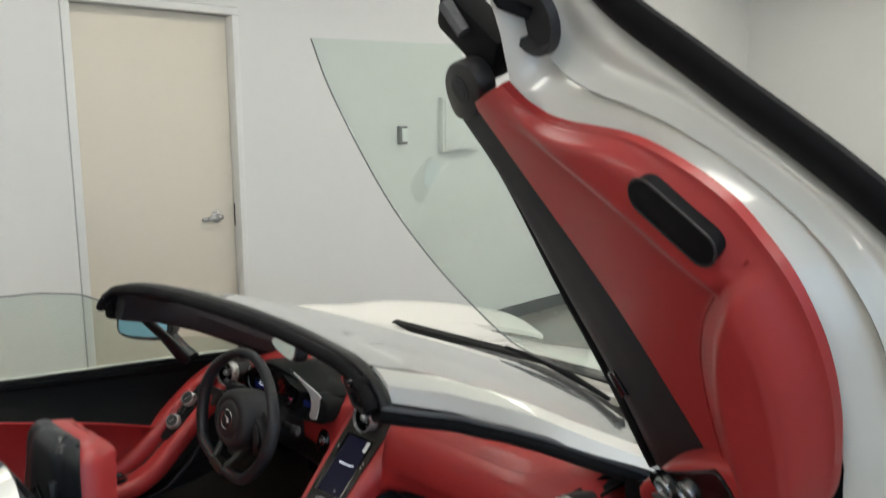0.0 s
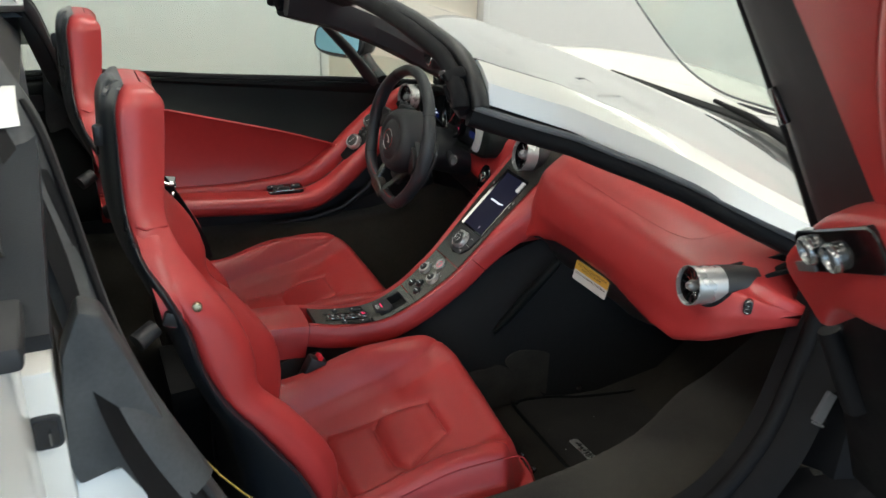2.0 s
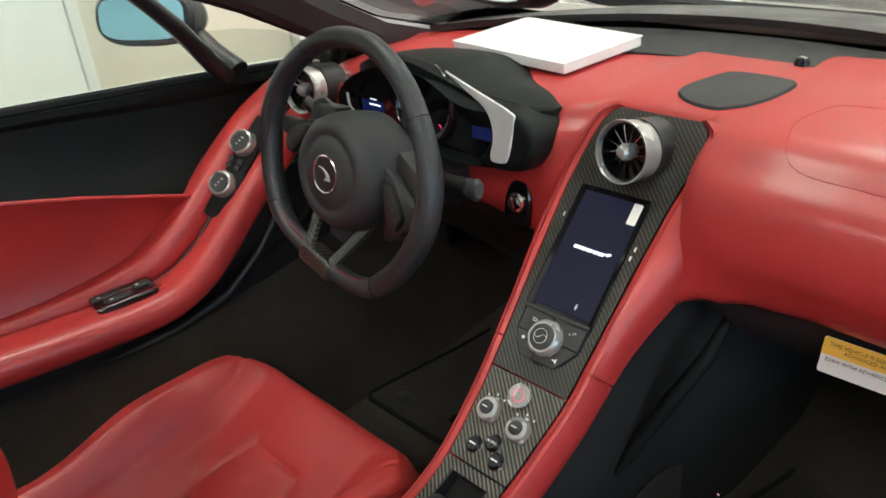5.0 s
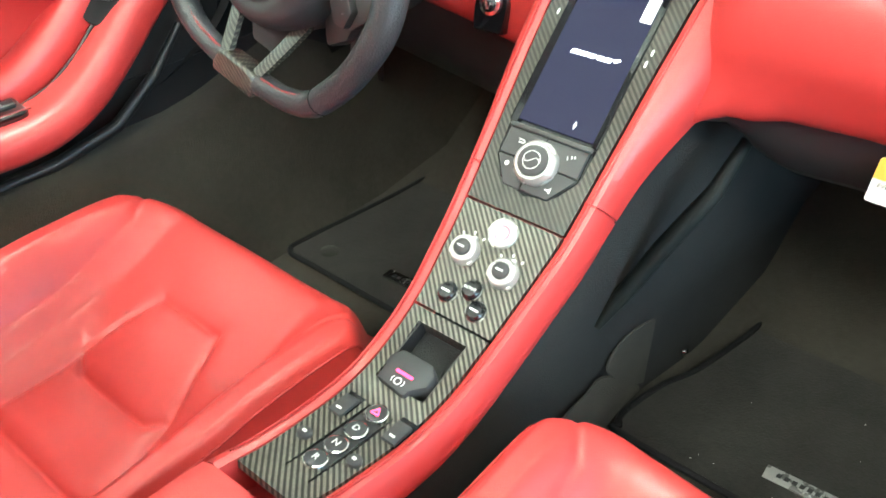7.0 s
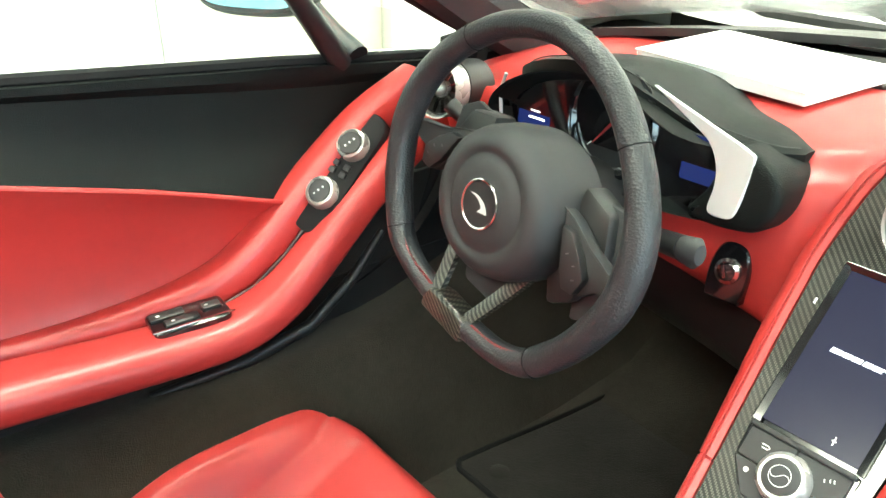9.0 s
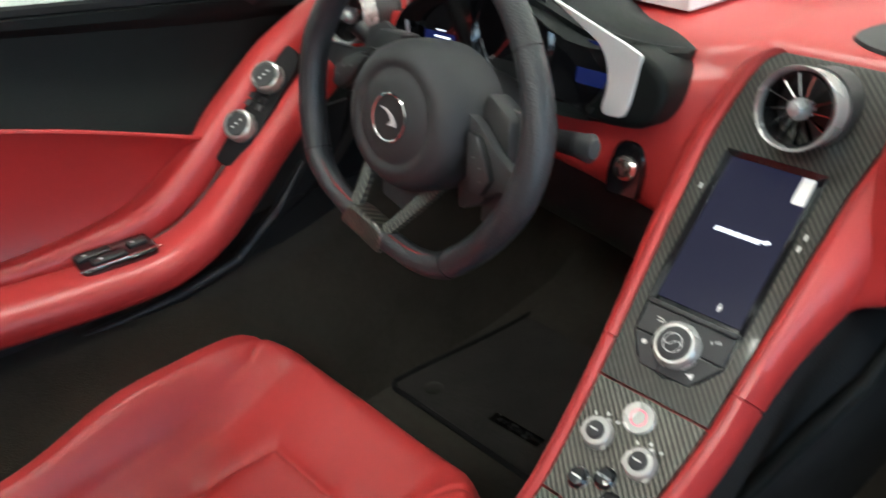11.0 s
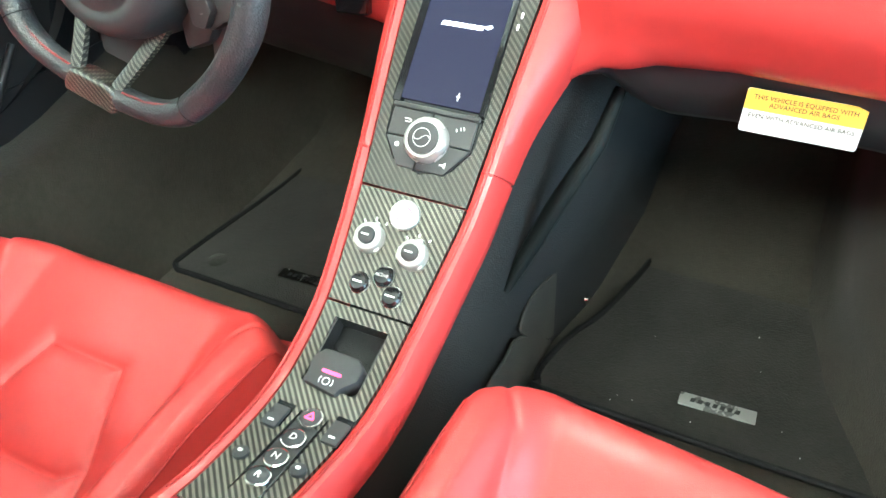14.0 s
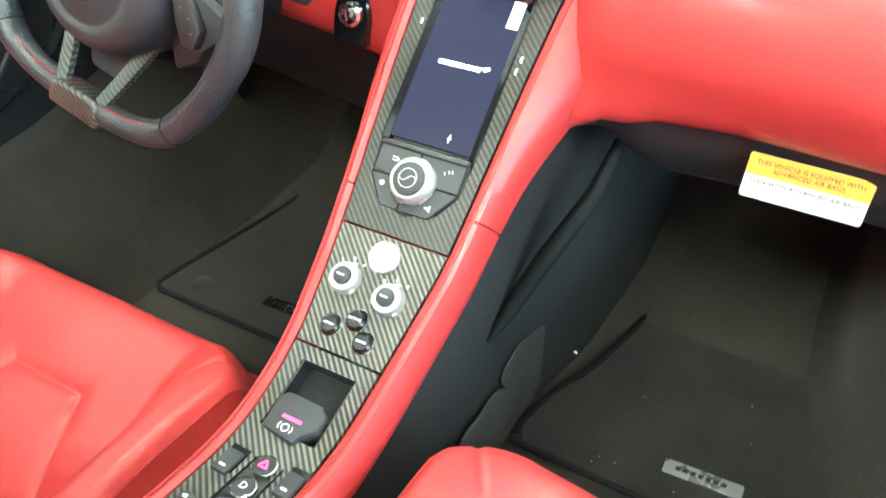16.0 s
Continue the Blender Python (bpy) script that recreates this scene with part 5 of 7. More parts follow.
        flap = []
        for k in range(12):
            t = k / 11
            zf = 0.896 - 0.099 * t
            xo = cx + f * (float(table(BACK, zf)[1]) + 0.0095 * smooth(0.0, 0.12, t) + 0.004)
            y0, y1 = -0.644 + 0.016 * t + back, -0.615 + 0.014 * t + back
            flap.append([(xo - f * 0.003, y0, zf + 0.003), (xo, 0.6 * y0 + 0.4 * y1, zf), (xo, 0.3 * y0 + 0.7 * y1, zf), (xo - f * 0.002, y1, zf - 0.002)])
        part("shoulder_flap", slab(flap, 0.006, (f, 0, 0.5)), RED, s, "red leather flap over the shoulder")
        bm_b = basis((cx + f * 0.219, -0.585 + back, 0.815), (0, 1, 0.2), (-0.1 * f, 0, 1))
        if (bm_b.to_3x3() @ Vector((0, 0, 1))).x * f < 0:
            bm_b = bm_b @ pose(0, 0, 0, 180, 0, 0)
        part("bolt", lathe([(0.001, 0.004), (0.004, 0.004), (0.0066, 0.0025), (0.0075, 0.0), (0.0075, -0.008), (0.001, -0.008)], bm_b, 20), BRASS, s, "worn brass-coloured bolt")
        part("bracket", block(0.014, 0.022, 0.020, Matrix.Translation((cx + f * 0.224, -0.618 + back, 0.808)) @ pose(0, 0, 0, -20, 0, 0), 0.003), BLACK, s, "black end bracket")
        part("backrest_lever", tube([(cx + f * 0.225, -0.640 + back, 0.80), (cx + f * 0.240, -0.665 + back, 0.79)], [0.012, 0.013], 14), BLACK, s, "black backrest lever")
    part("headrest_hook", block(0.012, 0.014, 0.03, Matrix.Translation((cx + side * 0.05, -0.668 + back, 1.01)), 0.004), BLACK, s)
    part("headrest_badge", tube([(cx - 0.03, -0.6690 + back, 0.985), (cx - 0.01, -0.6690 + back, 1.0), (cx + 0.012, -0.6690 + back, 0.985), (cx + 0.0, -0.6690 + back, 0.97)], 0.003, 6), GLOSS, s)
    return s


seat(-0.325, -1, 0.0, 0.018, -0.035)
seat(0.325, 1, 0.022, 0.030)


def ribbon(path, width, thick, across):
    """A flat strap along points; across: its width's direction."""
    a = Vector(across).normalized() * (width / 2)
    pts = curve_points(path, 40)
    return slab([[Vector(p) - a, Vector(p), Vector(p) + a] for p in pts], thick, Vector(across).cross(Vector(pts[-1]) - Vector(pts[0])).normalized())


belt = part("seat_belt", ribbon([(-0.150, -0.640, 0.86), (-0.128, -0.590, 0.815), (-0.110, -0.552, 0.765), (-0.102, -0.515, 0.69), (-0.104, -0.490, 0.625), (-0.125, -0.480, 0.58)], 0.046, 0.002, (0.70, 0.65, 0.30)), DARK_RUBBER, car, "black webbing seat belt")
part("belt_tongue", joined(block(0.050, 0.006, 0.020, Matrix.Translation((-0.106, -0.548, 0.770)) @ pose(0, 0, 0, -40, 0, 60), 0.002), block(0.006, 0.004, 0.030, Matrix.Translation((-0.104, -0.550, 0.752)) @ pose(0, 0, 0, -40, 0, 60), 0.001), block(0.006, 0.004, 0.030, Matrix.Translation((-0.100, -0.530, 0.752)) @ pose(0, 0, 0, -40, 0, 60), 0.001)), CHROME, belt, "metal belt tongue")
for bx in (0.112,):
    bk = part("belt_buckle", block(0.030, 0.040, 0.11, Matrix.Translation((bx, -0.33, 0.375)) @ pose(0, 0, 0, -28, 0, 0), 0.006), BLACK, car, "black belt buckle")
    part("release_button", block(0.024, 0.010, 0.010, Matrix.Translation((bx, -0.302, 0.425)) @ pose(0, 0, 0, -28, 0, 0), 0.002), CALIPER, bk, "red release button")

# ---- tub, sills, footwells ----
tub = []
# y of the section, then x of the sill's inner edge
EDGE = [(-0.85, 0.585), (-0.10, 0.585), (-0.02, 0.578), (0.05, 0.570), (0.155, 0.550), (0.21, 0.530), (0.265, 0.503), (0.32, 0.474), (0.37, 0.452), (0.45, 0.432), (0.62, 0.415), (0.92, 0.400)]
for y, zf, narrow in ((-0.85, 0.20, 0), (-0.50, 0.135, 0), (-0.10, 0.13, 0), (0.0, 0.13, 0), (0.06, 0.13, 0), (0.12, 0.13, 0), (0.18, 0.13, 0), (0.24, 0.13, 0), (0.30, 0.13, 0), (0.36, 0.13, 0), (0.45, 0.13, 0), (0.62, 0.17, 0.02), (0.80, 0.33, 0.05), (0.92, 0.55, 0.08)):
    so = 0.83 - narrow
    top = 0.385 + 0.07 * smooth(0.10, 0.45, y) + 0.05 * smooth(-0.4, -0.7, y)
    xe, ze = float(np.interp(y, [p[0] for p in EDGE], [p[1] for p in EDGE])), 0.398 + 0.10 * smooth(0.42, 0.70, y)
    zw = max(zf + 0.02, ze - 0.06)
    half = [(so, 0.12), (so, top - 0.03), (so - 0.02, top), (0.5 * (so + xe) + 0.04, 0.5 * (top + ze) + 0.003), (xe + 0.030, ze), (xe + 0.008, ze - 0.006), (xe, ze - 0.022), (xe - 0.012, 0.5 * (zw + zf)), (xe - 0.022, zf + 0.03), (xe - 0.045, zf)]
    far = [(so, 0.12), (so, top - 0.03), (so - 0.02, top), (0.76 - narrow, top + 0.001), (0.70 - narrow, top), (0.68 - narrow, top - 0.008), (0.665 - narrow, top - 0.022), (0.63 - narrow, 0.5 * (top + zf)), (0.61 - narrow, zf + 0.04), (0.585 - narrow, zf)]
    tub.append([(-x, y, z) for x, z in far] + [(x, y, z) for x, z in half[::-1]])
part("floor_tub", loft(tub, True, True), CARPET, car, "black carpeted floor tub and sills")
part("firewall", box(-0.74, 0.74, 0.86, 0.90, 0.13, 0.80), SHADED_CARPET, car, "dark footwell bulkhead")
part("rear_bulkhead", box(-0.78, 0.78, -0.86, -0.80, 0.13, 0.93, 0.02), CARPET, car, "dark rear bulkhead")
ROLL = [(0.052, 0.145, 0.355), (0.064, 0.170, 0.39), (0.090, 0.203, 0.455), (0.122, 0.234, 0.523), (0.130, 0.275, 0.57)]
# scuffed tunnel pads and a trim roll in the passenger footwell
part("trim_roll", tube(ROLL, [0.005, 0.010, 0.011, 0.010, 0.007], 12), BLACK_LEATHER, car, "rounded black trim roll on the tunnel")
for name_, poly in (("tunnel_pad", [(0.183, 0.255), (0.216, 0.289), (0.300, 0.268), (0.374, 0.237), (0.365, 0.16), (0.36, 0.140), (0.303, 0.140)]), ("tunnel_pad", [(0.074, 0.250), (0.130, 0.258), (0.180, 0.252), (0.298, 0.138), (0.24, 0.138), (0.10, 0.145)])):
    part(name_, prism(curve_points(poly, 40, True), 0.0, 0.004, basis((0.054, 0, 0), (0, 1, 0), (0, 0, 1)), 0.002, 1), SCUFF, car, "scuffed grey carpet pad at the tunnel's foot")
part("cable", tube([(0.066, 0.420, 0.235), (0.070, 0.412, 0.215), (0.067, 0.402, 0.190), (0.072, 0.408, 0.165), (0.074, 0.400, 0.148)], 0.0035, 8), DARK_RUBBER, car, "thin black cable")
part("clip", lathe([(0.001, 0.006), (0.006, 0.005), (0.008, 0), (0.001, 0)], basis((0.078, 0.392, 0.150), (0, 1, 0), (-0.3, 0, 1)), 14), CHROME, car, "small metal clip")

part("rear_trim", box(-0.80, -0.752, -0.84, -0.662, 0.20, 0.84, 0.006), BLACK_LEATHER, car, "black trim behind the driver's door")

# ---- floor mats ----
def floor_mat(cx, flip, plate):
    ob = thing("floor_mat", "black carpet floor mat with a bound edge in the footwell", "floor mat", "floor mats", (cx, 0.435 if flip > 0 else 0.430, 0.1345))
    shape = [(-0.236, -0.195), (-0.230, -0.222), (-0.200, -0.235), (0.16, -0.235), (0.200, -0.228), (0.208, -0.20), (0.150, -0.08), (0.105, 0.02), (0.085, 0.17), (0.06, 0.21), (-0.10, 0.21), (-0.15, 0.16), (-0.17, 0.05), (-0.195, -0.06), (-0.220, -0.12)]
    if flip < 0:
        shape = [(-0.225, -0.18), (-0.235, -0.228), (-0.19, -0.235), (0.16, -0.235), (0.222, -0.232), (0.228, -0.19), (0.205, 0.0), (0.19, 0.18), (0.15, 0.21), (-0.12, 0.21), (-0.175, 0.16), (-0.20, 0.0)]
    out = curve_points([(x * flip, y) for x, y in shape], 96, True)
    part("carpet", prism([(p[0], p[1]) for p in out], 0, 0.010, ID, 0.002, 1), MAT_PILE, ob, "short black pile")
    part("binding", tube([(p[0], p[1], 0.009) for p in out], 0.0052, 8, True), DARK_RUBBER, ob, "stitched black binding")
    if flip < 0:
        part("fixing", lathe([(0.001, 0.003), (0.013, 0.002), (0.017, 0.0), (0.001, 0)], pose(0.17 * flip, -0.19, 0.010), 20), MAT_PILE, ob, "round mat fixing")
    pl = part("name_plate", block(0.098, 0.022, 0.003, pose(0.0, -0.172, 0.0125, 0, 0, 3), 0.001), plate, ob, "brushed metal plate")
    pm = pose(0.0, -0.172, 0.0142, 0, 0, 3)
    for k in range(7):
        part("plate_mark", prism([(-0.003, -0.0035), (0.003, -0.0035), (0.0042, 0.0035), (-0.0018, 0.0035)], 0, 0.0004, pm @ pose(-0.032 + 0.0095 * k, 0, 0)), BLACK, pl)
    return ob


floor_mat(0.302, 1, SILVER)
# same plate in a darker metal, as a shaded copy of the passenger's
floor_mat(-0.345, -1, GUNMETAL)
rnd = random.Random(4)
lint = bmesh.new()
for k in range(11):
    x, y = rnd.uniform(0.12, 0.45), rnd.uniform(0.20, 0.50)
    bmesh.ops.create_icosphere(lint, subdivisions=1, radius=rnd.uniform(0.0004, 0.0009), matrix=Matrix.Translation((x, y, 0.1455)))
tagged(part("lint", lint, ICON), "specks of pale lint on the floor mat", "lint", "", "stuff")

# ---- driver's door, closed ----
ddoor = part("door", loft([[(-0.765, y, 0.215), (-0.79, y, 0.30), (-0.80, y, z1 - 0.03), (-0.792, y, z1), (-0.86, y, z1 + 0.002), (-0.90, y, z1 - 0.06), (-0.93, y, 0.50), (-0.90, y, 0.215)] for y, z1 in ((-0.80, 0.850), (-0.62, 0.846), (-0.34, 0.816), (0.07, 0.780), (0.20, 0.768), (0.36, 0.752))]), WHITE, car, "closed driver's door with red leather lining")
LINE = [(-0.80, 0.79), (-0.62, 0.775), (-0.48, 0.756), (-0.24, 0.688), (-0.16, 0.665), (-0.08, 0.638), (0.02, 0.603), (0.10, 0.588), (0.30, 0.60)]


def line_z(y):
    return float(np.interp(y, [p[0] for p in LINE], [p[1] for p in LINE]))


def belt_z(y):
    return float(np.interp(y, [-0.8, -0.63, -0.34, 0.07, 0.16, 0.36], [0.853, 0.848, 0.816, 0.780, 0.770, 0.750]))


rows = []
for y in np.linspace(-0.80, 0.33, 40):
    zl, zb = line_z(y) - 0.012, belt_z(y)
    rows.append([(-0.757 - 0.036 * t ** 1.6 + 0.018 * math.sin(t * math.pi) * -1 + (0.012 if t > 0.9 else 0), y, zl + (zb - zl) * t) for t in (0, 0.12, 0.3, 0.5, 0.7, 0.84, 0.92, 1.0)])
part("upper_lining", slab(rows, 0.012, (1, 0, 0)), BLACK_LEATHER, ddoor, "black leather upper lining")
rows = []
for y in np.linspace(-0.66, 0.045, 40):
    zt = line_z(y)
    zl = 0.455
    rows.append([(-0.748 - 0.030 * math.sin(math.pi * min(1, t * 1.05)) ** 0.8 + 0.006 * (t > 0.93), y, zl + (zt - zl) * t) for t in np.linspace(0, 1, 14)])
part("middle_lining", slab(rows, 0.012, (1, 0, 0)), RED, ddoor, "red leather middle lining")
part("lining_edge", tube([(-0.742, y, line_z(y) - 0.001) for y in np.linspace(-0.66, 0.02, 40)], 0.0035, 8), RED, ddoor)


def sweep(path, half_x, half_n, seg=20, power=0.75):
    """A rolled pad along a line in the yz plane, of given half width and half height at each point."""
    pts = curve_points([(*p, hx, hn) for p, hx, hn in zip(path, half_x, half_n)], 60)
    rings = []
    for i, p in enumerate(pts):
        a, b = pts[max(i - 1, 0)], pts[min(i + 1, len(pts) - 1)]
        t = Vector((0, b[1] - a[1], b[2] - a[2])).normalized()
        nrm = Vector((0, -t.z, t.y))
        ring = []
        for k in range(seg):
            ang = 2 * math.pi * k / seg
            c, s_ = math.cos(ang), math.sin(ang)
            ring.append(Vector(p[:3]) + Vector((1, 0, 0)) * p[3] * math.copysign(abs(c) ** power, c) + nrm * p[4] * math.copysign(abs(s_) ** power, s_))
        rings.append(ring)
    return loft(rings)


ARM = [(-0.712, -0.66, 0.498), (-0.710, -0.56, 0.492), (-0.706, -0.40, 0.480), (-0.700, -0.20, 0.463), (-0.694, -0.10, 0.463), (-0.690, -0.03, 0.488), (-0.690, 0.03, 0.532), (-0.690, 0.10, 0.594), (-0.682, 0.17, 0.656), (-0.670, 0.24, 0.706)]
part("armrest", sweep(ARM, [0.048, 0.048, 0.048, 0.047, 0.043, 0.037, 0.033, 0.031, 0.030, 0.030], [0.030, 0.030, 0.030, 0.030, 0.030, 0.030, 0.030, 0.029, 0.028, 0.026]), RED, ddoor, "red leather armrest sweeping up to the dashboard", sharp=70)
BAND = [(-0.764, -0.66, 0.505), (-0.764, -0.44, 0.496), (-0.762, -0.28, 0.488), (-0.760, -0.16, 0.492), (-0.758, -0.08, 0.508), (-0.756, -0.02, 0.542), (-0.756, 0.03, 0.582), (-0.752, 0.09, 0.636), (-0.740, 0.16, 0.698), (-0.712, 0.235, 0.752)]
part("door_band", sweep(BAND, [0.016, 0.018, 0.022, 0.027, 0.031, 0.033, 0.033, 0.032, 0.030, 0.028], [0.020, 0.022, 0.024, 0.027, 0.029, 0.031, 0.031, 0.031, 0.030, 0.028]), RED, ddoor, "red leather band beside the switches", sharp=70)
SWM = basis((-0.712, 0.091, 0.636), (0.88, 0.24, -0.24), (0.10, 0.70, 0.70))
if (SWM.to_3x3() @ Vector((0, 0, 1))).x < 0:
    SWM = SWM @ pose(0, 0, 0, 0, 180, 0)
part("switch_panel", prism(rounded(0.060, 0.196, 0.028, 6), -0.020, 0.006, SWM @ pose(0, 0.004, 0), 0.003, 2), DARK_RUBBER, ddoor, "black switch panel")
for y in (-0.034, 0.046):
    km_ = SWM @ pose(0, y, 0.005)
    part("door_knob", lathe([(0.001, 0), (0.0235, 0), (0.0235, 0.010), (0.0215, 0.016), (0.0185, 0.0175), (0.017, 0.0150), (0.001, 0.0150)], km_, 36), SILVER, ddoor, "satin silver climate knob")
    part("knob_face", lathe([(0.001, 0.015), (0.0168, 0.015), (0.0160, 0.0175), (0.001, 0.0182)], km_, 30), SOFT, ddoor, "black knob face")
    for k in range(3):
        part("knob_mark", prism(rounded(0.003, 0.0025, 0.0006), 0.0182, 0.0186, km_ @ pose(-0.003 + 0.003 * k, -0.007 + 0.007 * k, 0)), ICON, ddoor)
for x, y in ((-0.010, 0.002), (0.010, 0.002), (-0.010, 0.014), (0.010, 0.014)):
    part("small_key", block(0.011, 0.009, 0.006, SWM @ pose(x, y, 0.007), 0.0015), SOFT, ddoor)
part("groove_trim", tube([(-0.724, -0.10, 0.487), (-0.723, -0.05, 0.500), (-0.723, 0.0, 0.532), (-0.722, 0.035, 0.565)], [0.002, 0.0025, 0.003, 0.003], 8), BLACK, ddoor)
WSM = basis((-0.708, -0.155, 0.4972), (0.06, 1, 0.0), (-1, 0.06, 0.05))
if (WSM.to_3x3() @ Vector((0, 0, 1))).z < 0:
    WSM = WSM @ pose(0, 0, 0, 180, 0, 0)
part("window_switch_plate", prism(rounded(0.104, 0.056, 0.010, 4), -0.016, 0.003, WSM, 0.0015, 1), GLOSS, ddoor, "gloss black window switch plate")
inner_edge = 1 if (WSM.to_3x3() @ Vector((0, 1, 0))).x > 0 else -1
part("bright_strip", block(0.088, 0.0035, 0.002, WSM @ pose(0.012, inner_edge * 0.0230, 0.0035), 0.0006), CHROME, ddoor, "bright metal strip")
for x, y, w_ in ((-0.026, 0.010, 0.046), (-0.012, -0.010, 0.046), (0.032, 0.004, 0.026)):
    part("window_switch", block(w_, 0.014, 0.007, WSM @ pose(x, y, 0.004, 8, 0, 0), 0.002), BLACK, ddoor, "black window switch")
    part("switch_mark", prism(rounded(0.005, 0.0022, 0.0006), 0.0076, 0.0080, WSM @ pose(x - w_ * 0.25, y, 0, 8, 0, 0)), ICON, ddoor)
part("plate_trim", tube([WSM @ Vector(p) for p in ((-0.055, -0.0215, 0.003), (0.0, -0.0215, 0.003), (0.052, -0.0215, 0.003))], 0.0016, 6), CHROME, ddoor)
rows = [[(-0.748 + 0.012 * t, y, 0.455 - 0.25 * t) for t in (0, 0.3, 0.6, 1)] for y in np.linspace(-0.80, 0.34, 16)]
part("lower_lining", slab(rows, 0.012, (1, 0, 0)), BLACK, ddoor, "black plastic lower lining")
part("front_lining", box(-0.770, -0.752, 0.03, 0.34, 0.22, 0.59, 0.006), BLACK, ddoor, "black plastic front lining")
part("door_pocket", tube([(-0.722, -0.22, 0.385), (-0.712, -0.08, 0.392), (-0.705, 0.02, 0.415), (-0.705, 0.10, 0.47), (-0.71, 0.16, 0.53)], [0.006, 0.010, 0.010, 0.009, 0.006], 10), BLACK, ddoor, "black pocket edge")


def window_edge(y):
    """Height of the driver's window at y."""
    return float(np.interp(y, [-0.80, -0.65, -0.43, -0.30, -0.19, -0.05, 0.06, 0.14], [1.04, 1.082, 1.087, 1.080, 1.058, 0.985, 0.88, 0.79]))


rows = []
for y in np.linspace(-0.80, 0.14, 40):
    z0, z1 = belt_z(y) - 0.01, window_edge(y)
    rows.append([(-0.812 + 0.125 * ((z0 + (z1 - z0) * t) - 0.80) / 0.28 * 0.95, y, z0 + (z1 - z0) * t) for t in (0, 0.25, 0.5, 0.75, 1)])
g = part("window_glass", slab(rows, 0.004, (1, 0, 0)), SIDE_GLASS, ddoor, "green-tinted side window, raised")
g.visible_shadow = False
part("glass_edge", tube([r[-1] for r in rows], 0.0022, 6), RUBBER, ddoor)
part("belt_seal", tube([(-0.800, y, belt_z(y) + 0.004) for y in np.linspace(-0.80, 0.34, 30)], 0.010, 8), DARK_RUBBER, ddoor, "black belt seal")

# ---- windscreen, pillars, front body ----
HEAD = [(-0.541, -0.176, 1.046), (-0.527, -0.174, 1.066), (-0.487, -0.170, 1.093), (-0.43, -0.171, 1.113), (-0.25, -0.174, 1.136), (0.0, -0.176, 1.143), (0.25, -0.174, 1.136), (0.43, -0.171, 1.113), (0.487, -0.170, 1.093), (0.527, -0.174, 1.066), (0.541, -0.176, 1.046)]


def pillar_z(y):
    """Height of the pillar's upper edge along the car."""
    return float(np.interp(y, [-0.26, -0.152, -0.11, -0.045, 0.013, 0.055, 0.126, 0.24, 0.41, 0.60], [1.135, 1.098, 1.085, 1.066, 1.041, 1.024, 0.990, 0.926, 0.838, 0.775]))


def pillar_x(y):
    return float(np.interp(y, [-0.26, -0.151, 0.0, 0.15, 0.28, 0.41, 0.60], [0.453, 0.493, 0.550, 0.605, 0.648, 0.680, 0.70]))


glass_rows = []
for i in range(33):
    u = -1 + 2 * i / 32
    row = []
    for j in range(17):
        t = j / 16
        y_side = -0.165 + 0.665 * t
        y_mid = -0.168 + 0.803 * t
        y = y_mid + (y_side - y_mid) * abs(u) ** 2.2
        z_side = pillar_z(y_side) + 0.004
        z_mid = 1.154 - 0.284 * t ** 1.15
        z = z_mid + (z_side - z_mid) * abs(u) ** 2.4
        x = u * (pillar_x(y_side) - 0.012)
        row.append((x, y, z))
    glass_rows.append(row)
screen = part("windscreen", slab(glass_rows, 0.005, (0, -0.3, 0.95)), SCREEN_GLASS, car, "sloping windscreen in a black frame")
screen.visible_shadow = False
hp = curve_points(HEAD, 70)
part("header_rail", tube(hp, [0.0115] * 70, 14, squash=(1.2, 1.0)), BLACK, screen, "black header rail")
part("header_seal", tube([(p[0] * 0.995, p[1] - 0.029, p[2] - 0.001) for p in hp[1:69]], 0.0125, 10), DARK_RUBBER, screen, "ribbed black rubber seal")
lining = [[(r[i][0] * 0.985, r[i][1] + 0.0, r[i][2] - 0.012 - 0.003 * k) for k, i in enumerate((0, 1, 2, 3))] for r in glass_rows]
part("header_lining", slab(lining, 0.012, (0, -0.3, 0.95)), BLACK, screen, "dark header lining")
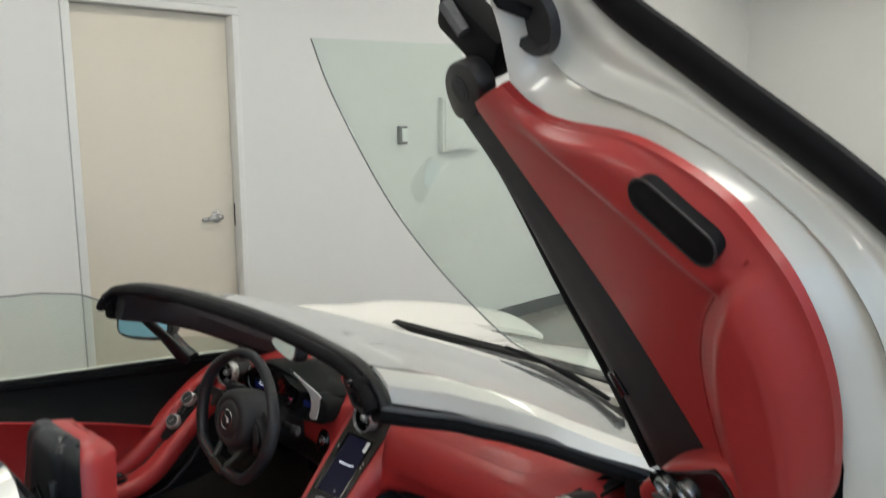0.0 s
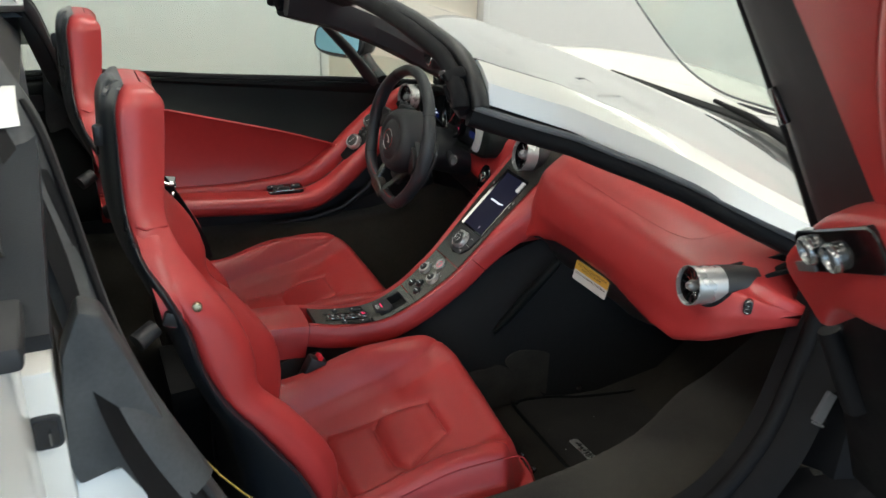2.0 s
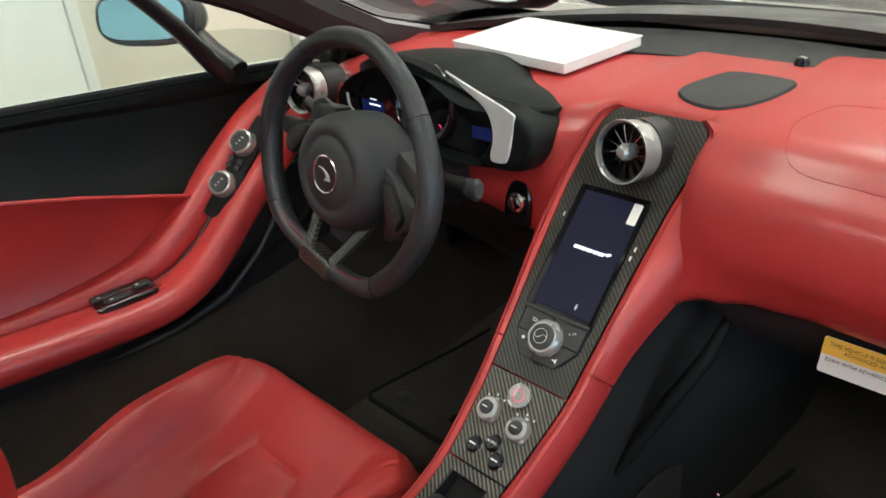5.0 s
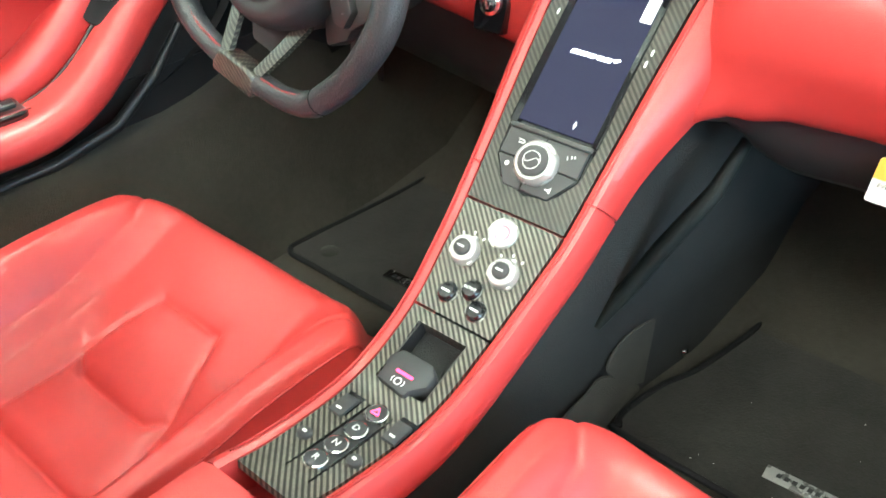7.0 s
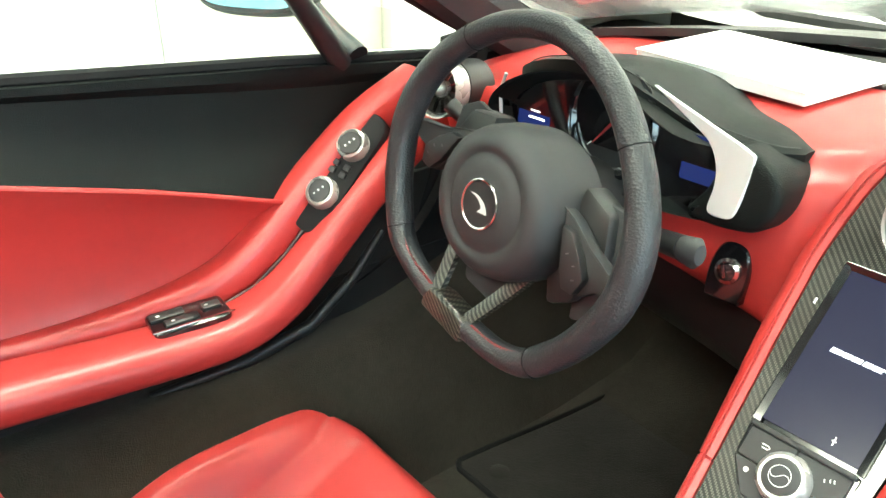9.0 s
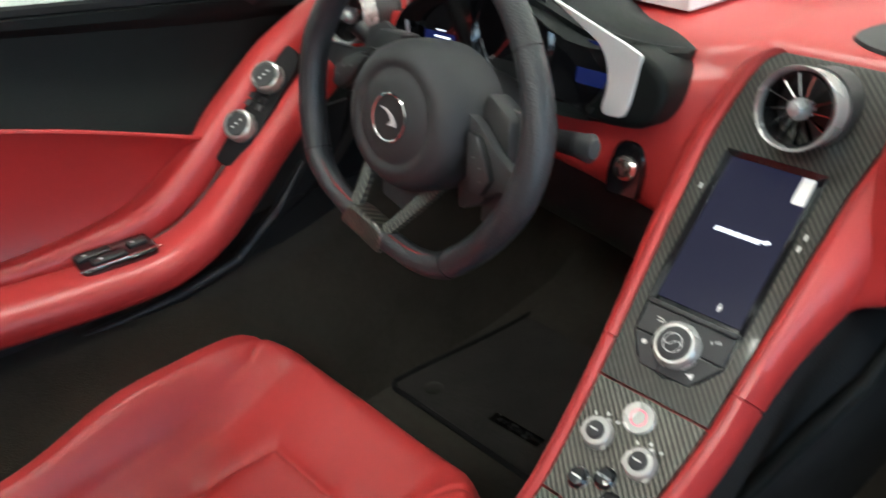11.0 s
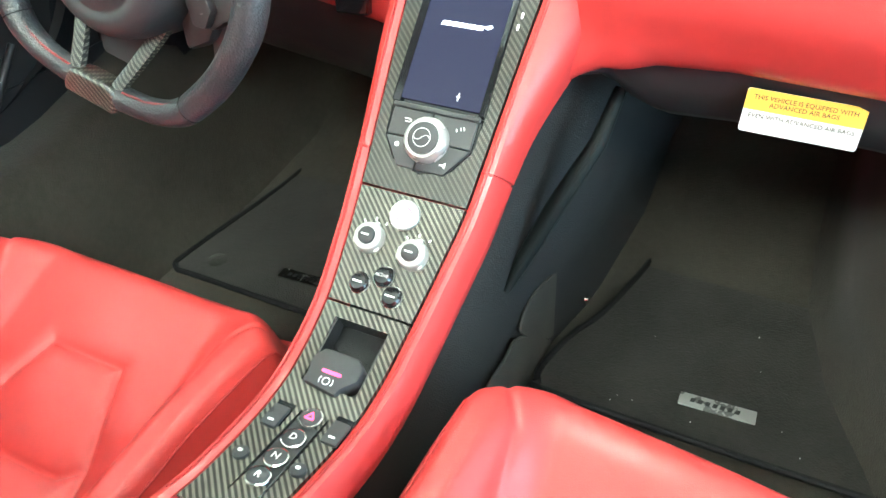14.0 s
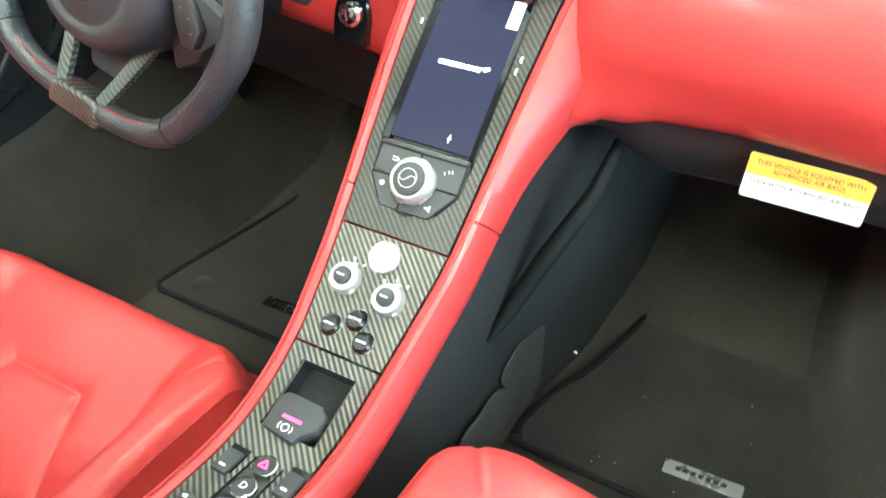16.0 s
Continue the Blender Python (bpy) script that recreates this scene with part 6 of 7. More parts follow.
for side in (-1, 1):
    # corner latch receivers, pillar lining and the rubber rail that the door closes on
    part("corner_receiver", joined(block(0.020, 0.030, 0.034, Matrix.Translation((side * 0.500, -0.196, 1.080)) @ pose(0, 0, 0, 25, side * 40, 0), 0.005), block(0.016, 0.026, 0.036, Matrix.Translation((side * 0.517, -0.190, 1.050)) @ pose(0, 0, 0, 20, side * 20, 0), 0.005), tube([(side * 0.486, -0.205, 1.070), (side * 0.490, -0.200, 1.050), (side * 0.503, -0.195, 1.044)], 0.005, 8)), DARK_RUBBER, screen, "black latch receiver")
    part("latch_slot", block(0.010, 0.014, 0.010, Matrix.Translation((side * 0.492, -0.212, 1.086)) @ pose(0, 0, 0, 25, side * 22, 0), 0.002), GLOSS, screen)
    ys = np.linspace(-0.185, 0.60, 34)
    inner = []
    for y in ys:
        px, pz = pillar_x(y), pillar_z(y)
        inner.append([(side * (px - 0.042), y, pz - 0.010), (side * (px - 0.044), y, pz - 0.038), (side * (px - 0.020), y, pz - 0.078), (side * (px + 0.010), y, pz - 0.088), (side * (px + 0.022), y, pz - 0.072), (side * (px - 0.005), y, pz - 0.02)])
    part("pillar_lining", loft(inner), SOFT, screen, "dark pillar lining")
    part("door_seal", tube([(side * (pillar_x(y) + 0.020 + 0.024 * smooth(0.40, 0.05, y)), y, pillar_z(y) - 0.066 - 0.008 * smooth(0.35, 0.0, y)) for y in ys], [0.017] * len(ys), 12, squash=(1.2, 1.0)), DARK_RUBBER, screen, "thick black door seal")
    part("seal_lip", tube([(side * (pillar_x(y) + 0.036 + 0.024 * smooth(0.40, 0.05, y)), y, pillar_z(y) - 0.053 - 0.008 * smooth(0.35, 0.0, y)) for y in ys], 0.005, 8), RUBBER, screen, "grey seal lip")
    out = []
    for y in np.linspace(-0.160, 0.62, 36):
        px, pz = pillar_x(y), pillar_z(y)
        wide = 0.010 + 0.022 * smooth(-0.1, 0.4, y)
        low = 0.052 + 0.006 * smooth(-0.15, 0.05, y) - 0.014 * smooth(0.10, 0.40, y)
        out.append([(side * (px - 0.012), y, pz - 0.004), (side * (px + 0.004), y, pz + 0.0035), (side * (px + 0.02), y, pz - 0.004), (side * (px + 0.030 + wide), y, pz - 0.022), (side * (px + 0.036 + wide), y, pz - low), (side * (px + 0.01), y, pz - low - 0.004), (side * (px - 0.01), y, pz - 0.02)])
    part("a_pillar", loft(out), WHITE, car, "white painted windscreen pillar")
    part("glass_seal", tube([(side * (pillar_x(y) - 0.010), y, pillar_z(y) + 0.0005) for y in np.linspace(-0.165, 0.62, 30)], 0.0030, 6), DARK_RUBBER, screen)
# inside mirror
mm = basis((0.022, -0.026, 1.032), (0.94, -0.34, 0.03), (0.05, 0.15, 1))
rv = part("rear_view_mirror", prism(curve_points([(-0.105, 0.0), (-0.10, 0.026), (-0.05, 0.036), (0.05, 0.036), (0.10, 0.026), (0.105, 0.0), (0.095, -0.026), (0.04, -0.034), (-0.04, -0.034), (-0.095, -0.026)], 40, True), -0.030, 0.0, mm, 0.008, 2), BLACK, car, "black rear-view mirror on the windscreen")
part("mirror_glass", prism(curve_points([(-0.098, 0.0), (-0.093, 0.022), (-0.05, 0.031), (0.05, 0.031), (0.093, 0.022), (0.098, 0.0), (0.088, -0.022), (0.04, -0.029), (-0.04, -0.029), (-0.088, -0.022)], 40, True), 0.0002, 0.002, mm), CLEAR_MIRROR, rv, "reflecting glass")
part("mirror_stalk", tube([(0.025, 0.005, 1.040), (0.02, 0.012, 1.065), (0.01, -0.02, 1.092)], [0.014, 0.011, 0.014], 12), BLACK, rv)
# outside mirror on the driver's side
MMX = basis((-0.935, 0.090, 0.876), (0.866, 0.5, 0.0), (-0.10, 0.17, 0.98))      # local z looks back at the driver
MMX = MMX if (MMX.to_3x3() @ Vector((0, 0, 1))).y < 0 else MMX @ pose(0, 0, 0, 0, 180, 0)


def oval(w_, h, d, pw, n=36):
    return [MMX @ Vector((w_ * math.copysign(abs(math.cos(a)) ** pw, math.cos(a)), h * math.copysign(abs(math.sin(a)) ** pw, math.sin(a)), d)) for a in (2 * math.pi * k / n for k in range(n))]


dm_ = part("door_mirror", loft([oval(0.098, 0.044, 0.0, 0.7), oval(0.104, 0.050, -0.008, 0.7), oval(0.102, 0.049, -0.045, 0.75), oval(0.080, 0.042, -0.09, 0.9), oval(0.030, 0.018, -0.12, 1.0)]), BLACK, car, "black outside mirror on the driver's door")
part("mirror_glass", loft([oval(0.090, 0.039, -0.001, 0.55), oval(0.089, 0.038, 0.003, 0.55)]), SKY_TINT_MIRROR, dm_, "reflecting glass")
part("mirror_arm", tube([(-0.90, 0.15, 0.85), (-0.84, 0.17, 0.805), (-0.79, 0.18, 0.775)], [0.022, 0.018, 0.022], 12), BLACK, dm_)
# sail panel and fixed quarter glass on the driver's side
part("sail_post", tube([(-0.700, -0.04, 0.985), (-0.745, 0.06, 0.885), (-0.795, 0.155, 0.772)], [0.012, 0.015, 0.018], 10), BLACK, car, "black window post")
q = part("quarter_glass", slab([[(-0.800, 0.17, 0.772), (-0.755, 0.09, 0.868)], [(-0.795, 0.26, 0.770), (-0.735, 0.17, 0.860)], [(-0.785, 0.37, 0.768), (-0.725, 0.24, 0.842)]], 0.004, (1, 0, 0)), SIDE_GLASS, car, "small fixed quarter glass")
q.visible_shadow = False


def body_z(x, y):
    ax = abs(x)
    t = (y - 0.5) / 1.15
    z = 0.845 - 0.035 * smooth(0.55, 0.85, y) - 0.20 * max(0.0, t) ** 1.9
    z += 0.070 * math.exp(-((ax - 0.74) / 0.13) ** 2) * (0.55 + 0.45 * smooth(0.4, 1.0, y)) - 0.03 * math.exp(-((ax - 0.42) / 0.18) ** 2) * smooth(0.7, 1.1, y)
    z -= 0.30 * max(0.0, ax - 0.83) ** 1.5 * 6
    return z


hood_rows = [[(x, 0.725 - 0.24 * (abs(x) / 0.6) ** 2 * 0.5 + (1.60 - 0.22 * (abs(x) / 0.6) ** 2 - 0.725) * t, body_z(x, 0.725 - 0.24 * (abs(x) / 0.6) ** 2 * 0.5 + (1.60 - 0.22 * (abs(x) / 0.6) ** 2 - 0.725) * t)) for t in np.linspace(0, 1, 22)] for x in np.linspace(-0.58, 0.58, 31)]
part("bonnet", slab(hood_rows, 0.02, (0, 0, 1)), WHITE, car, "white painted bonnet")
for side in (-1, 1):
    rows = []
    for x in np.linspace(0.588, 0.945, 18):
        y0 = 0.60 - 0.10 * smooth(0.64, 0.72, x)
        rows.append([(side * x, y0 + (1.75 - 0.6 * ((x - 0.58) / 0.36) ** 2 - y0) * t, body_z(x, y0 + (1.75 - 0.6 * ((x - 0.58) / 0.36) ** 2 - y0) * t) - 0.004 - (0.05 * (1 - smooth(0.27, 0.45, y0 + 1.1 * t)) if x > 0.70 else 0)) for t in np.linspace(0, 1, 26)])
    part("front_wing", slab(rows, 0.02, (0, 0, 1)), WHITE, car, "white painted front wing")
    # wing side round the wheel arch
    arch = []
    for k in range(25):
        a = radians(38 + 142 * k / 24)
        yy, zz = 0.905 - 0.385 * math.cos(a), 0.335 + 0.375 * math.sin(a)
        arch.append([(side * 0.925, yy, zz), (side * 0.945, 0.905 - 0.43 * math.cos(a), 0.335 + 0.42 * math.sin(a)), (side * 0.935, 0.905 - 0.50 * math.cos(a), min(0.335 + 0.50 * math.sin(a), body_z(0.93, 0.905 - 0.5 * math.cos(a)) + 0.005))])
    part("wheel_arch", slab(arch, 0.012, (side, 0, 0)), WHITE, car, "white wheel arch")
    part("arch_liner", loft([[(side * xx, 0.905 - 0.40 * math.cos(radians(180 * k / 20)), 0.335 + 0.39 * math.sin(radians(180 * k / 20))) for k in range(21)] for xx in (0.62, 0.92)], False), DARK_RUBBER, car, "black arch liner")
part("cowl_panel", slab([[(x, 0.610 - 0.13 * (abs(x) / 0.6) ** 2 + 0.14 * t, 0.846 - 0.035 * (abs(x) / 0.6) ** 2 - 0.014 * t) for t in (0, 0.5, 1.0)] for x in np.linspace(-0.60, 0.60, 25)], 0.012, (0, 0, 1)), BLACK, car, "black cowl panel")
wip = part("wiper", tube([(0.58, 0.485, 0.848), (0.46, 0.545, 0.862), (0.32, 0.590, 0.868), (0.20, 0.612, 0.870)], [0.010, 0.009, 0.007, 0.006], 10), BLACK, car, "black windscreen wiper")
part("wiper_blade", tube([(0.50, 0.585, 0.852), (0.38, 0.615, 0.870), (0.24, 0.650, 0.882), (0.10, 0.670, 0.886)], [0.006, 0.009, 0.009, 0.005], 8), DARK_RUBBER, wip, "rubber wiper blade")
part("wiper_pivot", lathe([(0.001, 0.03), (0.016, 0.025), (0.022, 0.0), (0.001, 0.0)], Matrix.Translation((0.59, 0.48, 0.828)), 16), BLACK, wip)

# ---- rear body, sill and door aperture on the passenger side ----
for side in (-1, 1):
    sill = []
    for y in np.linspace(-0.72, 0.26, 24):
        up = 0.06 * smooth(0.18, 0.46, y) + 0.09 * smooth(-0.45, -0.70, y)
        sill.append([(side * 0.815, y, 0.372 + up), (side * 0.835, y, 0.384 + up), (side * 0.870, y, 0.375 + up), (side * 0.905, y, 0.33), (side * 0.915, y, 0.22), (side * 0.86, y, 0.15), (side * 0.80, y, 0.15)])
    part("sill", loft(sill), WHITE, car, "white painted sill")
    ap = curve_points([(side * 0.43, -0.785, 1.11), (side * 0.50, -0.755, 1.05), (side * 0.585, -0.722, 0.95), (side * 0.70, -0.69, 0.80), (side * 0.77, -0.61, 0.64), (side * 0.785, -0.50, 0.50), (side * 0.79, -0.35, 0.425), (side * 0.79, -0.10, 0.405), (side * 0.785, 0.12, 0.420), (side * 0.768, 0.25, 0.50), (side * 0.752, 0.315, 0.62), (side * 0.742, 0.345, 0.72), (side * 0.728, 0.36, 0.79)], 90)
    part("aperture_seal", tube(ap, 0.014, 10), DARK_RUBBER, car, "black door aperture seal")
    jamb = [[(p[0] + side * dx, p[1] + (0.5 * dz if p[1] > 0.2 else (-0.35 * dz if p[1] < -0.5 else 0)), p[2] - dz * (0.25 if (p[1] > 0.2 or p[1] < -0.55) else 1)) for dx, dz in ((-0.03, -0.01), (0.0, 0.006), (0.035, 0.012), (0.06, 0.05))] for p in ap]
    part("door_jamb", slab(jamb, 0.01, (side, 0, 0)), DARK_RUBBER, car, "black door jamb lining")
    part("hinge_pillar", loft([[(side * x, y, z) for x, y in ((0.66, 0.42), (0.70, 0.36), (0.745, 0.345), (0.83, 0.37), (0.86, 0.46), (0.80, 0.56), (0.66, 0.56))] for z in (0.40, 0.52, 0.66, 0.775)]), DARK_RUBBER, car, "black hinge pillar")
    # roll of dark seal up the rear pillar, buttress and quarter panel
    st = curve_points([(side * 0.36, -0.815, 1.165), (side * 0.43, -0.790, 1.12), (side * 0.49, -0.758, 1.065), (side * 0.55, -0.739, 0.99), (side * 0.645, -0.716, 0.885), (side * 0.700, -0.692, 0.815), (side * 0.728, -0.665, 0.755), (side * 0.745, -0.635, 0.690)], 40)
    rr = [0.026 - 0.003 * math.sin(k / 39 * math.pi) for k in range(40)]
    part("pillar_seal", tube(st, rr, 14, squash=(1.3, 0.7)), SEAL, car, "wide grey rubber pillar seal")
    part("seal_groove", tube([(p[0] + side * 0.012, p[1] + 0.022, p[2]) for p in st[9:29]], 0.0045, 8), DARK_RUBBER, car)
    foot = [(-0.722, 0.93), (-0.744, 0.880), (-0.751, 0.820), (-0.756, 0.745), (-0.750, 0.716), (-0.707, 0.728), (-0.688, 0.690), (-0.655, 0.625), (-0.60, 0.55), (-0.575, 0.58), (-0.625, 0.70), (-0.652, 0.775), (-0.680, 0.86), (-0.700, 0.92)]
    part("pillar_foot", prism(foot if side > 0 else foot[::-1], -0.045, 0.0, basis((side * 0.728, 0, 0), (0, 1, 0), (0, 0, 1)), 0.006, 2), SEAL, car, "grey rubber foot of the pillar seal")
    butt = []
    for k in range(16):
        t = k / 15
        y = -0.752 - 0.76 * t
        w = smooth(0.0, 0.5, t)
        butt.append([(side * (0.43 - 0.03 * w), y, 1.075 + 0.02 * w), (side * 0.44, y, 1.098 + 0.05 * w), (side * (0.47 + 0.08 * w), y, 1.104 + 0.06 * w), (side * (0.50 + 0.18 * w), y, 1.092 + 0.03 * w), (side * (0.515 + 0.24 * w), y, 1.068 - 0.02 * w), (side * (0.49 + 0.24 * w), y, 1.060 - 0.02 * w), (side * 0.46, y, 1.058)])
    part("buttress", loft(butt), WHITE, car, "white painted rear buttress")
    gl = slab([[(side * (0.803 - 0.31 * t), -1.5 + (0.755 + 0.008 * t) * f, 0.950 + 0.112 * t) for t in (0, 0.25, 0.5, 0.75, 1.0)] for f in np.linspace(0, 1, 8)], 0.02, (0.3 * side, 0, 0.95))
    part("quarter_intake", gl, SHELL, car, "black quarter panel")
    part("intake_sill", box(min(side * 0.76, side * 0.86), max(side * 0.76, side * 0.86), -1.5, -0.765, 0.947, 0.972, 0.006), SOFT, car)
    plan = [(0.690, -0.783), (0.755, -0.783), (0.790, -0.790), (0.90, -0.850), (0.928, -0.93), (0.945, -1.20), (0.945, -1.50), (0.690, -1.50)]
    quarter = [[(side * (x - inn * (x > 0.79)), y, z) for x, y in plan] for z, inn in ((0.18, 0.03), (0.30, 0.0), (0.60, -0.005), (0.85, 0.004), (0.932, 0.022), (0.946, 0.04))]
    part("rear_quarter", loft(quarter), WHITE, car, "white painted rear quarter panel")
    lm_ = basis((side * 0.7285, -0.771, 0.797), (0, 1, 0), (0, 0, 1))
    lm_ = lm_ if (lm_.to_3x3() @ Vector((0, 0, 1))).x * side > 0 else lm_ @ pose(0, 0, 0, 0, 180, 0)
    part("latch_frame", prism(rounded(0.033, 0.042, 0.009, 5), -0.004, 0.004, lm_, 0.002, 1), SOFT, car, "grey latch surround")
    part("latch_pocket", prism(rounded(0.025, 0.033, 0.006, 4), 0.0035, 0.0046, lm_), GLOSS, car, "dark latch pocket")
    part("striker", tube([lm_ @ Vector(p) for p in ((0.004, 0.002, 0.004), (0.004, 0.002, 0.008), (0.004, -0.012, 0.008), (0.004, -0.012, 0.004))], 0.0016, 8), GUNMETAL, car, "metal striker")
    if side < 0:
        continue
    part("rear_jamb", box(min(side * 0.60, side * 0.7285), max(side * 0.60, side * 0.7285), -0.84, -0.753, 0.40, 0.868, 0.006), WHITE, car, "white painted rear door jamb")
    part("jamb_step", loft([[(side * x, y, z) for x, z in ((0.62, 0.70), (0.64, 0.716), (0.712, 0.716), (0.722, 0.70), (0.735, 0.42), (0.62, 0.40))] for y in (-0.755, -0.72, -0.683)]), WHITE, car, "white painted jamb step")
part("sill_front", box(0.78, 0.90, 0.24, 0.56, 0.12, 0.44, 0.01), DARK_RUBBER, car, "black front end of the sill")
part("sill_vent", joined(*[block(0.004, 0.020, 0.003, Matrix.Translation((0.733, -0.664 + 0.0040 * k, 0.738 - 0.0085 * k)) @ pose(0, 0, 0, 30, 0, 0)) for k in range(14)]), GLOSS, car, "ribbed black sill vent")
part("yellow_stitching", tube([(0.624, -0.615, 0.650), (0.624, -0.587, 0.600), (0.626, -0.559, 0.561), (0.63, -0.53, 0.53)], 0.0011, 6), YARN, car, "yellow stitching on dark trim")
part("rear_deck", slab([[(x, y, 1.075 - 0.06 * (x / 0.6) ** 2 - 0.10 * smooth(-0.8, -1.6, y)) for y in np.linspace(-0.84, -1.55, 10)] for x in np.linspace(-0.60, 0.60, 15)], 0.03, (0, 0, 1)), WHITE, car, "white painted rear deck")
part("bulkhead_trim", loft([[(x, -0.79, 0.90), (x, -0.775, 0.98), (x, -0.80, 1.05), (x, -0.86, 1.07), (x, -0.88, 0.90)] for x in np.linspace(-0.70, 0.70, 12)]), CARPET, car, "dark bulkhead trim behind the seats")


# ---- wheels ----
def road_wheel(x, y, side):
    m = basis((x, y, 0.335), (0, 1, 0), (0, 0, 1))
    if (m.to_3x3() @ Vector((0, 0, 1))).x * side < 0:
        m = m @ pose(0, 0, 0, 0, 180, 0)
    w = part("wheel", lathe([(0.245, -0.10), (0.30, -0.11), (0.328, -0.095), (0.335, -0.05), (0.335, 0.05), (0.328, 0.095), (0.300, 0.11), (0.248, 0.10), (0.245, 0.08), (0.245, -0.08)], m, 56), TYRE, car, "black tyre on a dark alloy wheel")
    part("rim", lathe([(0.242, -0.10), (0.246, 0.085), (0.252, 0.104), (0.244, 0.106), (0.236, 0.09), (0.228, -0.10)], m, 56), RIM, w, "dark alloy rim")
    for k in range(7):
        for d in (-8, 8):
            a = radians(360 * k / 7 + d)
            b = radians(360 * k / 7 + d * 0.25)
            part("spoke", tube([m @ Vector((0.04 * math.cos(b), 0.04 * math.sin(b), 0.075)), m @ Vector((0.14 * math.cos(0.5 * (a + b)), 0.14 * math.sin(0.5 * (a + b)), 0.085)), m @ Vector((0.242 * math.cos(a), 0.242 * math.sin(a), 0.092))], [0.016, 0.011, 0.012], 8), RIM, w, "dark alloy spoke")
    part("hub", lathe([(0.001, 0.092), (0.028, 0.088), (0.055, 0.075), (0.06, 0.03), (0.001, 0.03)], m, 24), RIM, w)
    part("brake_disc", lathe([(0.08, 0.0), (0.195, 0.0), (0.195, 0.028), (0.08, 0.028)], m, 44), RUBBER, w, "grey brake disc")
    cal = []
    for k in range(9):
        a = radians((178 if side > 0 else 2) - 28 + 7 * k)
        cal.append([m @ Vector((r * math.cos(a), r * math.sin(a), h)) for r, h in ((0.125, 0.035), (0.215, 0.035), (0.215, 0.062), (0.13, 0.066))])
    part("caliper", loft(cal), CALIPER, w, "red brake caliper")
    return w


for sx in (-1, 1):
    road_wheel(sx * 0.835, 0.905, sx)
    road_wheel(sx * 0.815, -1.765, sx)

# nose and tail that close the body
nose = [[(-w, y, z0), (-w, y, 0.5 * (z0 + zt)), (-0.92 * w, y, zt - 0.03), (-0.5 * w, y, zt), (0, y, zt + 0.005), (0.5 * w, y, zt), (0.92 * w, y, zt - 0.03), (w, y, 0.5 * (z0 + zt)), (w, y, z0)]
        for y, w, z0, zt in ((1.36, 0.93, 0.16, 0.645), (1.55, 0.88, 0.15, 0.60), (1.72, 0.78, 0.16, 0.53), (1.86, 0.62, 0.18, 0.46), (1.94, 0.42, 0.22, 0.39))]
part("front_bumper", loft(nose), WHITE, car, "white painted nose")
tail = [[(-w, y, z0), (-w - 0.01, y, 0.5 * (z0 + zt)), (-0.94 * w, y, zt - 0.05), (-0.5 * w, y, zt), (0, y, zt), (0.5 * w, y, zt), (0.94 * w, y, zt - 0.05), (w + 0.01, y, 0.5 * (z0 + zt)), (w, y, z0)]
        for y, w, z0, zt in ((-1.495, 0.925, 0.72, 0.985), (-1.75, 0.945, 0.72, 0.965), (-2.12, 0.93, 0.70, 0.915), (-2.20, 0.92, 0.34, 0.90), (-2.45, 0.86, 0.34, 0.86), (-2.52, 0.80, 0.40, 0.80))]
part("rear_body", loft(tail), WHITE, car, "white painted rear body")

# ---- passenger door, raised ----
O = Vector((0.900, 0.081, 0.993))
DM = basis(O, (0.879, -0.388, 0.276), (-0.392, -0.26, 0.883))


def dpt(u, v, h):
    return DM @ Vector((u, v, h))


def lookup(pairs, v):
    p = sorted(pairs, key=lambda q: q[1])
    return float(np.interp(v, [q[1] for q in p], [q[0] for q in p]))


BELT_OUT = [(-0.060, -0.04), (-0.050, 0.13), (-0.054, 0.294), (-0.050, 0.508), (-0.078, 0.64), (-0.070, 0.69)]
BELT_IN = [(0.170, -0.04), (0.167, 0.009), (0.138, 0.216), (0.112, 0.332), (0.071, 0.475), (0.028, 0.624), (0.02, 0.66)]
RED_OUT = [(0.185, -0.115), (0.25, -0.090), (0.328, -0.045), (0.374, 0.0), (0.428, 0.094), (0.457, 0.18), (0.463, 0.261), (0.450, 0.325), (0.428, 0.378), (0.378, 0.438), (0.312, 0.490), (0.195, 0.545), (0.140, 0.590), (0.110, 0.643)]
CREASE = [(0.050, 0.64), (0.064, 0.62), (0.160, 0.531), (0.267, 0.398), (0.326, 0.316), (0.364, 0.273), (0.45, 0.18), (0.60, 0.0)]
LOBE = [(0.195, -0.12), (0.197, -0.05), (0.203, -0.01), (0.222, 0.06), (0.247, 0.13), (0.276, 0.186), (0.315, 0.235), (0.360, 0.268), (0.420, 0.297), (0.480, 0.320)]
BELT_OUT, BELT_IN, RED_OUT, CREASE, LOBE = [[tuple(p) for p in curve_points(c, 60)] for c in (BELT_OUT, BELT_IN, RED_OUT, CREASE, LOBE)]
pdoor_rows = []
